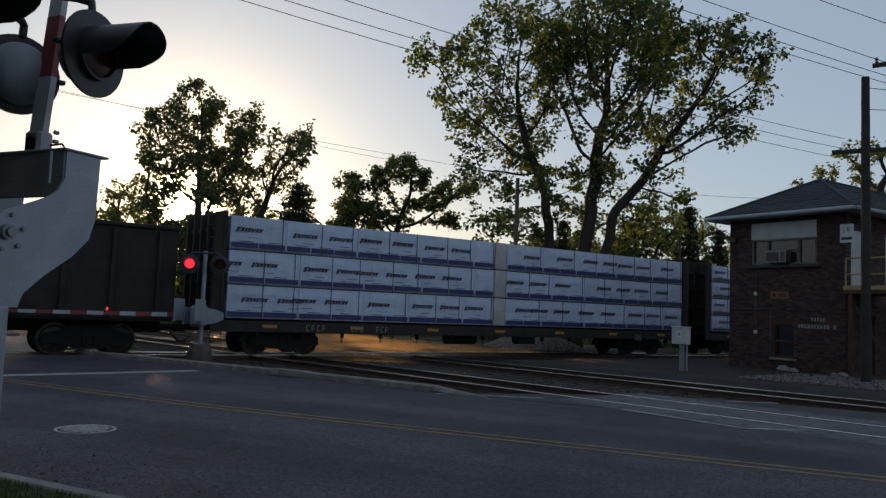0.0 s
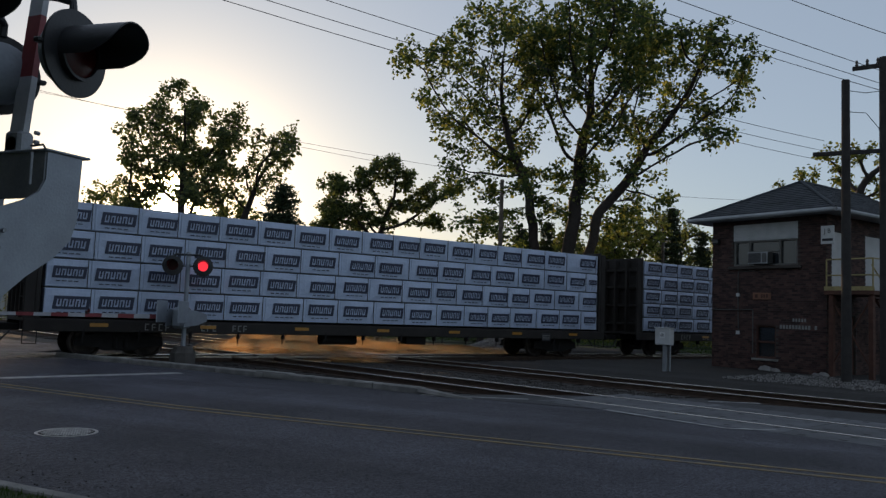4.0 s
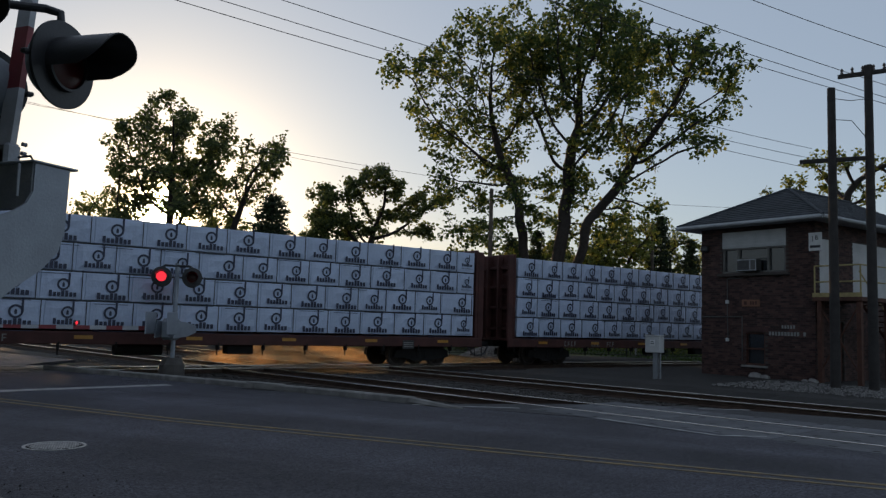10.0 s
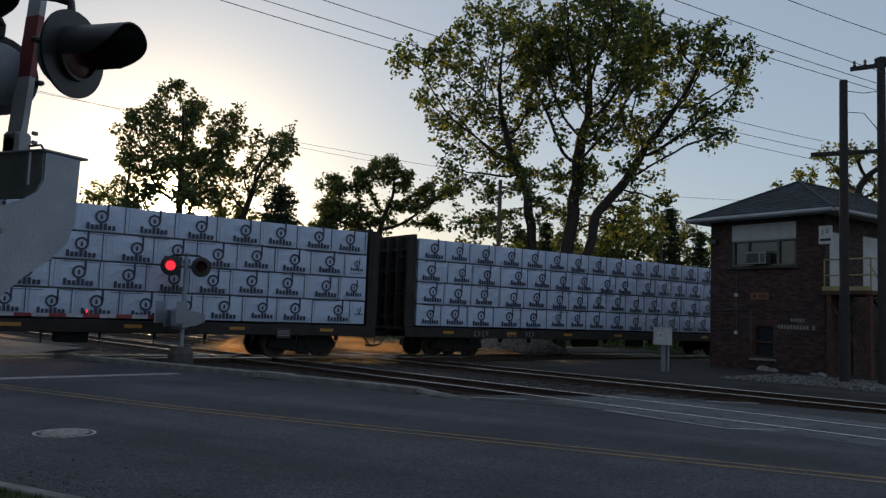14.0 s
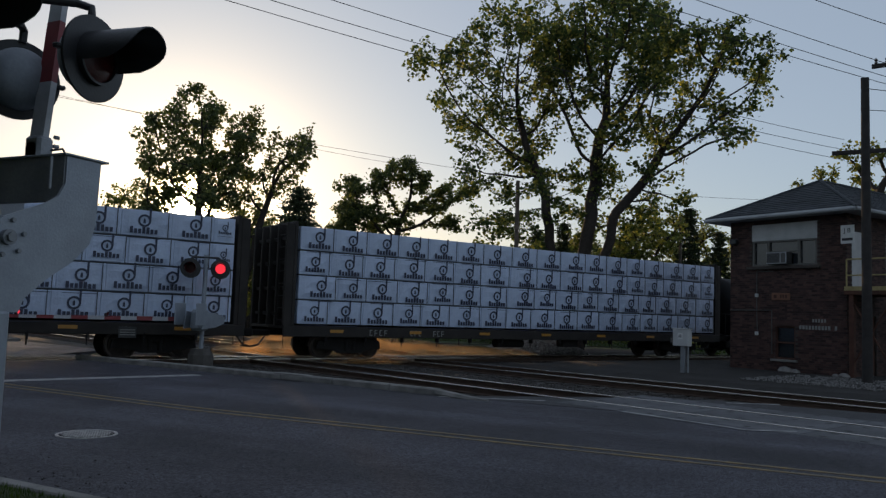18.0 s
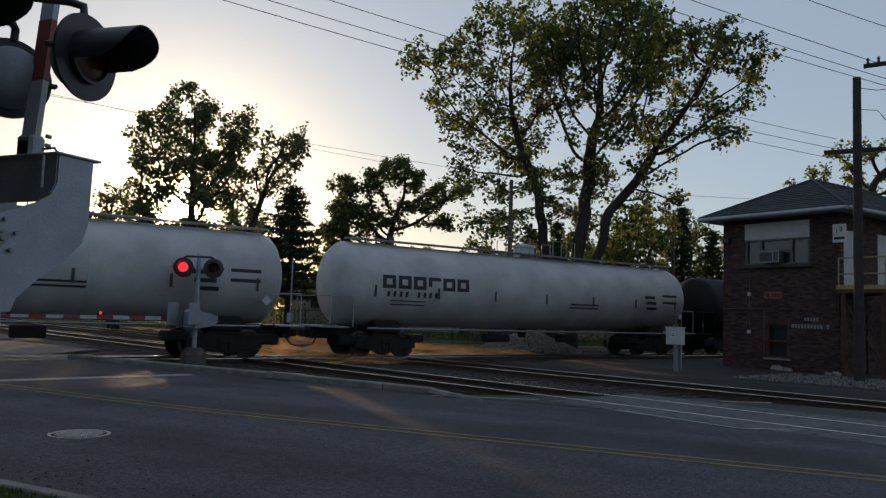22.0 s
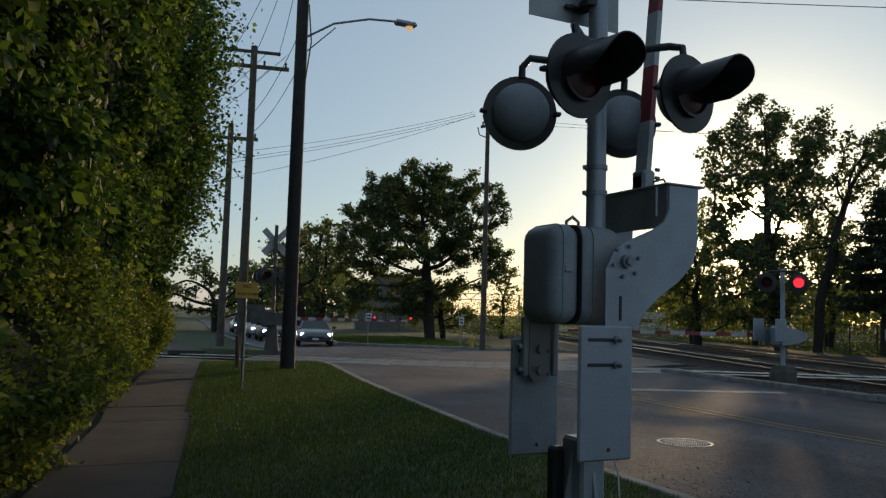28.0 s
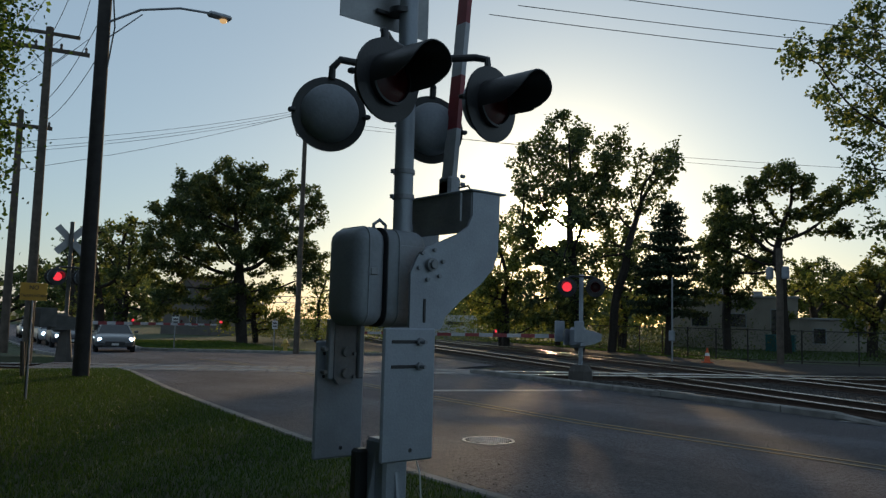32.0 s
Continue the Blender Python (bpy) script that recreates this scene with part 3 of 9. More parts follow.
def sunk(mb):
    mb.v = [(v[0], v[1], v[2] + dip(v[0], v[1])) for v in mb.v]
    return mb


def ground_height(x, y):
    near, far = curve_at(NEAR, x), curve_at(FARK, x)
    line = abs(NT.x * x + NT.y * y - LINE)
    main = NM.x * x + NM.y * y
    low = dip(x, y)
    if near - 0.1 < y < far + 0.1:
        return -0.16 + low
    if line < 2.6 or (11.3 < main < 22.2 and y > near - 0.1):
        return -0.24
    if y <= near - 0.1:
        return 0.09 + low
    return (-0.05 if main < 24.5 else 0.0) + low


gx = np.unique(np.concatenate([np.linspace(-900, -140, 14), np.arange(-140, -60, 4.0), np.arange(-60, 24, 0.6), np.arange(24, 60, 4.0), np.linspace(60, 900, 14)]))
gy = np.unique(np.concatenate([np.linspace(-900, -40, 14), np.arange(-40, -12, 4.0), np.arange(-12, 48, 0.6), np.arange(48, 100, 4.0), np.linspace(100, 900, 14)]))
verts = np.array([(x, y, ground_height(x, y)) for x in gx for y in gy])
nx, ny = len(gx), len(gy)
ii, jj = np.meshgrid(np.arange(nx - 1), np.arange(ny - 1), indexing="ij")
quads = np.stack([ii * ny + jj, (ii + 1) * ny + jj, (ii + 1) * ny + jj + 1, ii * ny + jj + 1], -1).reshape(-1, 4)
land = arrays("ground", verts, quads, M["grass_ground"])
land.materials.append(M["soil"])


def earthy(x, y):
    """Bare dark earth lies along the tracks, up to the park fence and round the tower."""
    s, d = UM.x * x + UM.y * y, NM.x * x + NM.y * y
    return 10.5 < d < float(np.interp(s, [-34.0, -33.0, -28.0, -27.0, -21.0, 40.0], [25.7, 27.0, 38.0, 39.0, 46.0, 46.0])) and -90 < s < 45 and y > curve_at(NEAR, x)


for f in land.polygons:
    f.material_index = 1 if earthy(f.center.x, f.center.y) else 0
tagged(new("ground", land), "grassy and earthy ground reaching to the horizon", "ground", kind="structure")


def strip(lo, hi, xs, z, mb=None, depth=0.18, steps=1):
    """A solid band between two lines of the plan."""
    mb = mb or Mesh()
    k = len(mb.v)
    for x in xs:
        a, b = lo(x), hi(x)
        row = [(x, a, z - depth)] + [(x, a + (b - a) * i / steps, z) for i in range(steps + 1)] + [(x, b, z - depth)]
        mb.v += row
    w = steps + 3
    for i in range(len(xs) - 1):
        for j in range(w - 1):
            mb.f.append((k + i * w + j, k + (i + 1) * w + j, k + (i + 1) * w + j + 1, k + i * w + j + 1))
    return mb


fine = sorted({*XS, *np.arange(-44, 14, 1.0), *np.arange(-40, -31, 0.25)})
road = solid("road", sunk(strip(lambda x: curve_at(NEAR, x) + 0.02, lambda x: curve_at(FARK, x) - 0.02, fine, 0.0, steps=12)), M["asphalt"], "worn grey asphalt road in evening shade", "road", kind="structure")
apron = Mesh().prism([(-6.9, 15.15), (-4.4, 17.2), (-2.0, 18.6), (3.0, 18.2), (14.0, 16.6), (14.0, 14.85)], 0.12, pose(0, 0, -0.118))
solid("pavement", apron, M["patch"], "dark asphalt apron beside the crossing", "pavement", kind="structure")
lines = new("road_marking")
tagged(lines, "faded double yellow line and white bars on asphalt", "road marking", kind="structure")
for off in (-0.14, 0.14):
    xs = [x for x in fine if -30 < x < 40]
    part("yellow_line", sunk(strip(lambda x: curve_at(MID, x) + off - 0.048, lambda x: curve_at(MID, x) + off + 0.048, xs, 0.006, depth=0.005)), M["yellow"], lines)


def bar(p, q, w, parent, material, name="white_bar", z=0.008):
    p, q = Vector((*p, 0)), Vector((*q, 0))
    d = (q - p).normalized()
    s = Vector((-d.y, d.x, 0)) * w / 2
    b = Mesh().add([p - s, q - s, q + s, p + s], [(0, 1, 2, 3)])
    b.v = [(v[0], v[1], z) for v in b.v]
    return part(name, b, material, parent)


bar((-14.95, 11.3), (-13.35, 15.4), 0.42, lines, M["white"], "stop_bar")
bar((-6.8, 14.93), (-4.8, 15.75), 0.13, lines, M["white"], z=0.012)
bar((-3.1, 14.98), (-0.9, 13.8), 0.12, lines, M["white"], z=0.012)
bar((-1.6, 18.15), (-0.6, 18.6), 0.14, lines, M["white"], z=0.012)
bar((-0.9, 13.8), (-0.2, 14.15), 0.12, lines, M["white"], z=0.012)
patches = new("road_repair")
tagged(patches, "darker asphalt repair strips and crack seals", "road repair", kind="structure")
rng = random.Random(4)
for k in range(2):
    x0 = rng.uniform(-18, -12)
    y0 = rng.uniform(curve_at(NEAR, x0) + 0.5, curve_at(FARK, x0) - 0.6)
    pts = [(x0 + i * rng.uniform(0.25, 0.5), y0 + rng.uniform(-0.08, 0.08) + i * rng.uniform(-0.05, 0.05)) for i in range(7)]
    mb = Mesh()
    for (ax, ay), (bx, by) in zip(pts, pts[1:]):
        mb.add([(ax, ay - 0.01, 0.004), (bx, by - 0.01, 0.004), (bx, by + 0.01, 0.004), (ax, ay + 0.01, 0.004)], [(0, 1, 2, 3)])
    part("crack_seal", mb, M["patch"], patches)

# grit washed up along the near kerb
gg = np.random.default_rng(31)
grit = Mesh()
for k in range(420):
    x = float(gg.uniform(-9.5, 2.0))
    y = curve_at(NEAR, x) + 0.06 + abs(float(gg.normal())) * 0.75
    r = float(gg.uniform(0.006, 0.019))
    grit.add([(x - r, y, 0.002), (x, y - r * 0.8, 0.002), (x + r, y + r * 0.2, 0.002), (x + r * 0.1, y + r, 0.002), (x, y, 0.002 + r * 0.7)], [(0, 1, 4), (1, 2, 4), (2, 3, 4), (3, 0, 4)])
tagged(new("road_grit", grit.mesh("road_grit", M["soil"])), "dark grit and leaf crumbs along the kerb", "grit", kind="stuff")

# cast iron manhole lid in its ring
lid = thing("manhole_cover", pose(-8.25, 7.64, 0.0), "round cast iron manhole cover set in asphalt", "manhole cover")
part("ring", Mesh().lathe([(0.33, -0.05), (0.36, -0.05), (0.365, 0.008), (0.33, 0.008), (0.33, -0.05)], None, 32, False), M["iron"], lid)
part("lid", Mesh().lathe([(0.01, -0.03), (0.32, -0.03), (0.32, 0.004), (0.01, 0.005)], None, 32), M["truck"], lid)
studs = Mesh()
for i in range(-7, 8):
    for j in range(-7, 8):
        if math.hypot(i, j) < 7.2:
            studs.box((i * 0.041, j * 0.041, 0.009), (0.024, 0.024, 0.010), None, 0.003)
part("raised_pattern", studs, M["iron"], lid)

# kerbs in cast lengths
def kerb_run(name, curve, x0, x1, side, length=2.6, skip=()):
    top = new(name)
    tagged(top, "pale concrete kerb stones along the road edge", "kerb", kind="structure")
    x = x0
    while x < x1:
        e = min(x + length, x1)
        if not any(a < (x + e) / 2 < b for a, b in skip):
            xs = np.linspace(x + 0.012, e - 0.012, 4)
            mb = Mesh()
            for i, xx in enumerate(xs):
                y = curve_at(curve, xx)
                mb.v += [(xx, y + side * a, z) for a, z in ((0.0, -0.12), (0.0, 0.105), (0.025, 0.132), (0.15, 0.135), (0.165, 0.12), (0.165, -0.12))]
                if i:
                    k = len(mb.v) - 12
                    mb.f += [(k + j, k + 6 + j, k + 7 + j, k + 1 + j) for j in range(5)]
            mb.f += [tuple(range(6)), tuple(len(mb.v) - 1 - j for j in range(6))]
            part("kerb_stone", mb, M["kerb"], top)
        x = e
    return top


def kerb_path(name, pts, side, length=2.4):
    """Kerb stones along a bent line of the plan."""
    top = new(name)
    tagged(top, "pale concrete kerb stones along the road edge", "kerb", kind="structure")
    for p, q in zip(pts, pts[1:]):
        p, q = Vector((*p, 0)), Vector((*q, 0))
        d, n = (q - p).normalized(), max(1, round((q - p).length / length))
        out = Vector((-d.y, d.x, 0)) * side
        for k in range(n):
            a, b = p.lerp(q, k / n) + d * 0.012, p.lerp(q, (k + 1) / n) - d * 0.012
            mb = Mesh()
            for e in (a, b):
                mb.v += [(e.x + out.x * w, e.y + out.y * w, z) for w, z in ((0.0, -0.12), (0.0, 0.105), (0.025, 0.132), (0.15, 0.135), (0.165, 0.12), (0.165, -0.12))]
            mb.f = [(j, 6 + j, 7 + j, 1 + j) for j in range(5)] + [tuple(range(6)), tuple(11 - j for j in range(6))]
            part("kerb_stone", sunk(mb), M["kerb"], top)
    return top


kerb_run("kerb_near", NEAR, -22.0, 16.0, -1)
kerb_path("kerb_near_west", [p for p in NEAR if -81 < p[0] < -27], -1, 3.6)
kerb_run("kerb_far", FARK, -19.4, -6.9, 1, 1.6, skip=((-11.6, -10.7),))
kerb_path("kerb_far_west", [p for p in FARK if -81 < p[0] < -31], 1)
drain = thing("storm_drain", pose(-11.1, 15.98, 0, 0, 0, -8), "dark storm drain opening in the kerb", "drain")
part("frame", Mesh().box((0, 0.08, 0.125), (1.05, 0.24, 0.04), None, 0.01), M["kerb"], drain)
# black boxes, here and under the grate, hold the recess's shade in their colour
part("mouth", Mesh().box((0, 0.08, 0.045), (0.85, 0.22, 0.12)), M["ink"], drain)
for k in range(7):
    part("grate_bar", Mesh().box((-0.36 + k * 0.12, -0.14, 0.004), (0.05, 0.30, 0.012), None, 0.003), M["truck"], drain)
part("grate_pit", Mesh().box((0, -0.14, 0.001), (0.84, 0.32, 0.006)), M["ink"], drain)
solid("kerb_end", Mesh().tube([(-6.95, 15.25, 0.04), (-6.3, 15.0, 0.02), (-5.7, 14.93, -0.02)], 0.1, 8, 0.05), M["kerb"], "kerb stone tapering into the roadway", "kerb", kind="structure")

# sidewalk slabs on the near side
walk_edge = lambda x: 3.5 + (-21.5 - x) * 0.186 + (0.12 if x > -12 else 0.0)
slabs = new("pavement_near")
tagged(slabs, "worn concrete sidewalk slabs beside the hedge", "sidewalk", kind="structure")
x = -23.2
while x < 6:
    a, b = x + 0.008, x + 1.5 - 0.008
    mb = Mesh().prism([(a, walk_edge(a) - 1.12), (b, walk_edge(b) - 1.12), (b, walk_edge(b)), (a, walk_edge(a))], 0.12, pose(0, 0, 0.0 + 0.006 * math.sin(x * 3)))
    part("slab", mb, M["walkway"], slabs)
    x += 1.5
far_walk = new("pavement_far")
tagged(far_walk, "sunlit concrete sidewalk beyond the tracks", "sidewalk", kind="structure")
for i in range(12):
    part("slab", Mesh().prism([(-28.2 - 1.5 * i, 3.6 - i * 0.1), (-29.68 - 1.5 * i, 3.55 - i * 0.1), (-29.68 - 1.5 * i, 4.75 - i * 0.1), (-28.2 - 1.5 * i, 4.8 - i * 0.1)][::-1], 0.12, pose(0, 0, 0.0)), M["walkway"], far_walk)


# ---- railway lines ----
def rail_run(name, p, q, label, z=0.0):
    """One rail from p to q: foot, web, head and the bright running band."""
    p, q = Vector(p), Vector(q)
    d = (q - p).normalized()
    s = Vector((-d.y, d.x, 0))
    prof = [(-0.07, -0.17), (0.07, -0.17), (0.07, -0.155), (0.012, -0.13), (0.012, -0.05), (0.036, -0.035), (0.036, -0.006), (-0.036, -0.006), (-0.036, -0.035), (-0.012, -0.05), (-0.012, -0.13), (-0.07, -0.155)]
    n = len(prof)
    mb = Mesh().add([o + s * a + Vector((0, 0, b + z)) for o in (p, q) for a, b in prof], [(i, (i + 1) % n, n + (i + 1) % n, n + i) for i in range(n)])
    ob = solid(name, mb, M["rail"], label, "rail", kind="structure")
    part("running_band", Mesh().add([o + s * a + Vector((0, 0, b + z)) for o in (p, q) for a, b in ((-0.037, -0.02), (-0.036, -0.009), (-0.026, -0.001), (0.0, 0.001), (0.026, -0.001), (0.036, -0.009), (0.037, -0.02))], [(i, i + 7, i + 8, i + 1) for i in range(6)]), M["rail_top"], ob, smooth=True)
    return ob


for k, d in enumerate((-GAUGE / 2, GAUGE / 2)):
    rail_run(f"rail_line_{k + 1}", on_line(-420, d), on_line(420, d), "steel rail of the line that crosses the road", 0.014)
for k, d in enumerate((13.55, 13.55 + GAUGE, 18.5, 18.5 + GAUGE)):
    rail_run(f"rail_main_{k + 1}", on_main(-260, d), on_main(160, d), "polished steel rail glinting in low sun", 0.018)
# guard rails inside the diamond
for d in (-GAUGE / 2 + 0.14, GAUGE / 2 - 0.14):
    rail_run("rail_guard", on_line(4, d), on_line(22, d), "short guard rail inside the diamond crossing", 0.01)


def bed(name, place, s0, s1, d0, d1, label):
    mb = Mesh()
    ss = np.arange(s0, s1 + 1, 4.0)
    for s in ss:
        mb.v += [tuple(place(s, d0 - 0.5, -0.34)), tuple(place(s, d0, -0.185)), tuple(place(s, d1, -0.185)), tuple(place(s, d1 + 0.5, -0.34))]
    for i in range(len(ss) - 1):
        mb.f += [(i * 4 + j, i * 4 + j + 1, i * 4 + 5 + j, i * 4 + 4 + j) for j in range(3)]
    return solid(name, mb, M["ballast"], label, "track bed", kind="structure")


bed("track_bed_line", on_line, -420, 420, -1.9, 1.9, "dark stone ballast under the crossing line")
bed("track_bed_main", on_main, -260, 160, 11.9, 21.8, "dark stone ballast under the double main line")

tie_mesh = Mesh().box((0, 0, 0), (0.23, 2.6, 0.17), None, 0.012).mesh("tie", M["tie"])
for name, place, ang, ctr, s0, s1 in (("sleepers_main_near", on_main, math.degrees(MAIN), 13.55 + GAUGE / 2, -62, 12), ("sleepers_main_far", on_main, math.degrees(MAIN), 18.5 + GAUGE / 2, -60, 14), ("sleepers_line", on_line, 60.2, 0.0, -24, 60)):
    top = new(name)
    tagged(top, "dark creosoted wooden sleepers under the rails", "sleepers", kind="structure")
    s = s0
    while s < s1:
        p = place(s, ctr, -0.247)
        inside = curve_at(NEAR, p.x) < p.y < curve_at(FARK, p.x)
        if not inside:
            ob = new("sleeper", tie_mesh)
            ob.parent = top
            ob.matrix_local = pose(p.x, p.y, p.z + rng.uniform(0, 0.012), 0, 0, ang + rng.uniform(-1, 1))
        s += 0.56

# ballast stones lying loose over the beds
def stones(n, where, size, seed):
    g = np.random.default_rng(seed)
    base = np.array([(1, 0, 0), (-1, 0, 0), (0, 1, 0), (0, -1, 0), (0, 0, 1), (0, 0, -1)], float)
    fc = np.array([(0, 2, 4), (2, 1, 4), (1, 3, 4), (3, 0, 4), (2, 0, 5), (1, 2, 5), (3, 1, 5), (0, 3, 5)])
    P = np.array([where(g) for _ in range(n)])
    v = base[None] * (size * g.uniform(0.5, 1.3, (n, 6, 1)))
    a = g.uniform(0, 6.28, n)
    c, s = np.cos(a)[:, None], np.sin(a)[:, None]
    v = np.stack([v[..., 0] * c - v[..., 1] * s, v[..., 0] * s + v[..., 1] * c, v[..., 2] * 0.8 + v[..., 0] * 0.3], -1)
    return (v + P[:, None]).reshape(-1, 3), (fc[None] + 6 * np.arange(n)[:, None, None]).reshape(-1, 3)


def on_beds(g):
    if g.random() < 0.8:
        return on_main(g.uniform(-34, 4), g.uniform(11.6, 22.0), -0.17 + g.uniform(-0.015, 0.02))
    return on_line(g.uniform(5, 40), g.uniform(-2.0, 2.0), -0.17 + g.uniform(-0.015, 0.02))


tagged(new("ballast_stones", arrays("ballast_stones", *stones(26000, on_beds, 0.035, 3), M["stone"])), "loose dark ballast stones between the rails", "ballast", kind="stuff")


def on_yard(g):
    p = on_main(g.uniform(-12, 14), 23.6 + 4.6 * g.random(), 0)
    return Vector((p.x, p.y, 0.0 + g.uniform(0, 0.02)))


tagged(new("yard_gravel", arrays("yard_gravel", *stones(9000, on_yard, 0.03, 8), M["gravel"])), "pale loose gravel in front of the tower", "gravel", kind="stuff")


def on_pile(g):
    r, a = math.sqrt(g.random()), g.uniform(0, 6.283)
    h = 1.0 * (1 - r) ** 0.85
    return Vector((-12.2 + 2.6 * r * math.cos(a), 37.6 + 1.7 * r * math.sin(a), h + g.uniform(-0.02, 0.03)))


solid("gravel_pile_core", Mesh().lathe([(0.98, -0.05), (0.75, 0.22), (0.4, 0.63), (0.12, 0.89), (0.01, 0.96)], Matrix.Diagonal((2.6, 1.7, 1, 1)), 20), M["stone"], "heap of grey crushed stone beside the tracks", "stone pile", m=pose(-12.2, 37.6, -0.02))
tagged(new("gravel_pile_stones", arrays("gravel_pile_stones", *stones(6000, on_pile, 0.055, 11), M["gravel"])), "grey crushed stones covering the heap", "stones", kind="stuff")

# crossing panels: concrete between and beside the rails where road meets rail
def panels(name, place, ang, ctr, s0, s1, label, step=2.4):
    top = new(name)
    tagged(top, label, "crossing panels", kind="structure")
    meshes = {}
    s = s0
    while s < s1:
        for off, w in ((-1.16, 0.78), (0.0, 1.26), (1.16, 0.78)):
            if w not in meshes:
                meshes[w] = Mesh().box((0, 0, 0), (step - 0.03, w, 0.17), None, 0.012).mesh("panel", M["panel"])
            p = place(s + step / 2, ctr + off, -0.092 + rng.uniform(0.0, 0.007))
            ob = new("panel", meshes[w])
            ob.parent = top
            ob.matrix_local = pose(p.x, p.y, p.z + 0.012, 0, 0, ang)
            if ("holes", w) not in meshes:
                dots = Mesh()
                for dx in (-0.9, -0.3, 0.3, 0.9):
                    for dy in (-w * 0.3, w * 0.3):
                        dots.box((dx, dy, 0.087), (0.11, 0.05, 0.004))
                meshes["holes", w] = dots.mesh("bolt_recess", M["tyre"])
            hole = new("bolt_recess", meshes["holes", w])
            hole.parent = ob
        s += step
    # flat black strips laid on top, for the shade in the rail gaps
    for off in (-0.675, -0.757, 0.675, 0.757):
        a, b = place(s0, ctr + off, 0), place(s, ctr + off, 0)
        bar((a.x, a.y), (b.x, b.y), 0.062, top, M["tyre"], "flangeway", 0.005)
    return top


panels("crossing_main_near", on_main, math.degrees(MAIN), 13.55 + GAUGE / 2, -10.2, 16.0, "grey concrete crossing panels between the rails")
panels("crossing_main_far", on_main, math.degrees(MAIN), 18.5 + GAUGE / 2, 3.0, 22.0, "concrete crossing panels of the second track")
panels("crossing_line", on_line, 60.2, 0.0, -8.0, 6.2, "worn concrete crossing panels across the road", 2.37)


# ---- train ----
TRAIN = [(0, 0.0), (3, -40.21), (8, -107.56), (13, -175.21), (18, -243.49), (23, -312.42), (24, -326.2), (25, -340.5), (26.2, -357.7), (32, -441.0)]
CARS = []                                   # each with the place of its middle along the line


def bogie(parent, x):
    """A two-axle truck: side frames, bolster, springs and wheelsets."""
    b = part("truck", Mesh().box((x, 0, 0.62), (0.5, 2.2, 0.28), None, 0.05), M["truck"], parent)
    for y in (-1.0, 1.0):
        mb = Mesh().prism([(-1.25, 0.36), (-1.2, 0.62), (-0.75, 0.72), (-0.5, 0.86), (0.5, 0.86), (0.75, 0.72), (1.2, 0.62), (1.25, 0.36), (0.95, 0.34), (0.6, 0.30), (0.45, 0.22), (-0.45, 0.22), (-0.6, 0.30), (-0.95, 0.34)], 0.14, Matrix.Translation((x, y + 0.07, 0)) @ pose(0, 0, 0, 90))
        part("side_frame", mb, M["truck"], b)
        for dx in (-0.15, 0.15):
            part("spring", Mesh().cyl((x + dx, y * 1.06, 0.3), (x + dx, y * 1.06, 0.6), 0.07), M["truck"], b)
    for ax in (-0.89, 0.89):
        ws = part("wheelset", Mesh().cyl((x + ax, -1.0, 0.457), (x + ax, 1.0, 0.457), 0.08, n=10), M["truck"], b)
        for y in (-1, 1):
            mt = Matrix.Translation((x + ax, y * 0.70, 0.457)) @ pose(0, 0, 0, -90 * y)
            ws_ = Mesh().lathe([(0.10, 0.09), (0.18, 0.07), (0.36, 0.035), (0.40, 0.075), (0.455, 0.07), (0.457, -0.03), (0.485, -0.04), (0.485, -0.065), (0.10, -0.06)], mt, 28)
            part("wheel", ws_, M["tyre_steel"], b, smooth=True)
    return b


def coupler(parent, x, way):
    part("coupler", Mesh().box((x + way * 0.35, 0, 0.84), (0.75, 0.16, 0.2), None, 0.03).box((x + way * 0.72, 0.03, 0.84), (0.26, 0.32, 0.28), None, 0.06), M["truck"], parent)
    part("air_hose", Mesh().tube([(x + way * 0.25, -0.3, 0.75), (x + way * 0.5, -0.35, 0.45), (x + way * 0.8, -0.25, 0.38), (x + way * 1.05, -0.15, 0.42)], 0.03, 6), M["black"], parent)


def ring_logo(mb, x, z, s, y):
    """A round mark with a tall stem and a bar of writing under it."""
    n = 14
    for i in range(n):
        a0, a1 = 2 * math.pi * i / n, 2 * math.pi * (i + 1) / n
        vs = [(x + r * math.cos(a), y, z + r * math.sin(a)) for r, a in ((0.17 * s, a0), (0.17 * s, a1), (0.115 * s, a1), (0.115 * s, a0))]
        mb.add(vs, [(0, 1, 2, 3)])
    mb.add([(x + 0.115 * s, y, z), (x + 0.17 * s, y, z), (x + 0.17 * s, y, z + 0.33 * s), (x + 0.115 * s, y, z + 0.33 * s)], [(0, 1, 2, 3)])
    mb.add([(x - 0.03 * s, y, z - 0.07 * s), (x + 0.03 * s, y, z - 0.07 * s), (x + 0.03 * s, y, z + 0.02 * s), (x, y, z + 0.07 * s), (x - 0.03 * s, y, z + 0.02 * s)], [(0, 1, 2, 3, 4)])
    for k in range(7):
        w = 0.078 * s
        xx = x - 0.36 * s + k * 0.105 * s
        h = 0.17 * s if k in (0, 3, 4) else 0.12 * s
        mb.add([(xx, y, z - 0.34 * s), (xx + w, y, z - 0.34 * s), (xx + w, y, z - 0.34 * s + h), (xx, y, z - 0.34 * s + h)], [(0, 1, 2, 3)])
    mb.add([(x - 0.42 * s, y, z - 0.47 * s), (x + 0.42 * s, y, z - 0.47 * s), (x + 0.42 * s, y, z - 0.455 * s), (x - 0.42 * s, y, z - 0.455 * s)], [(0, 1, 2, 3)])


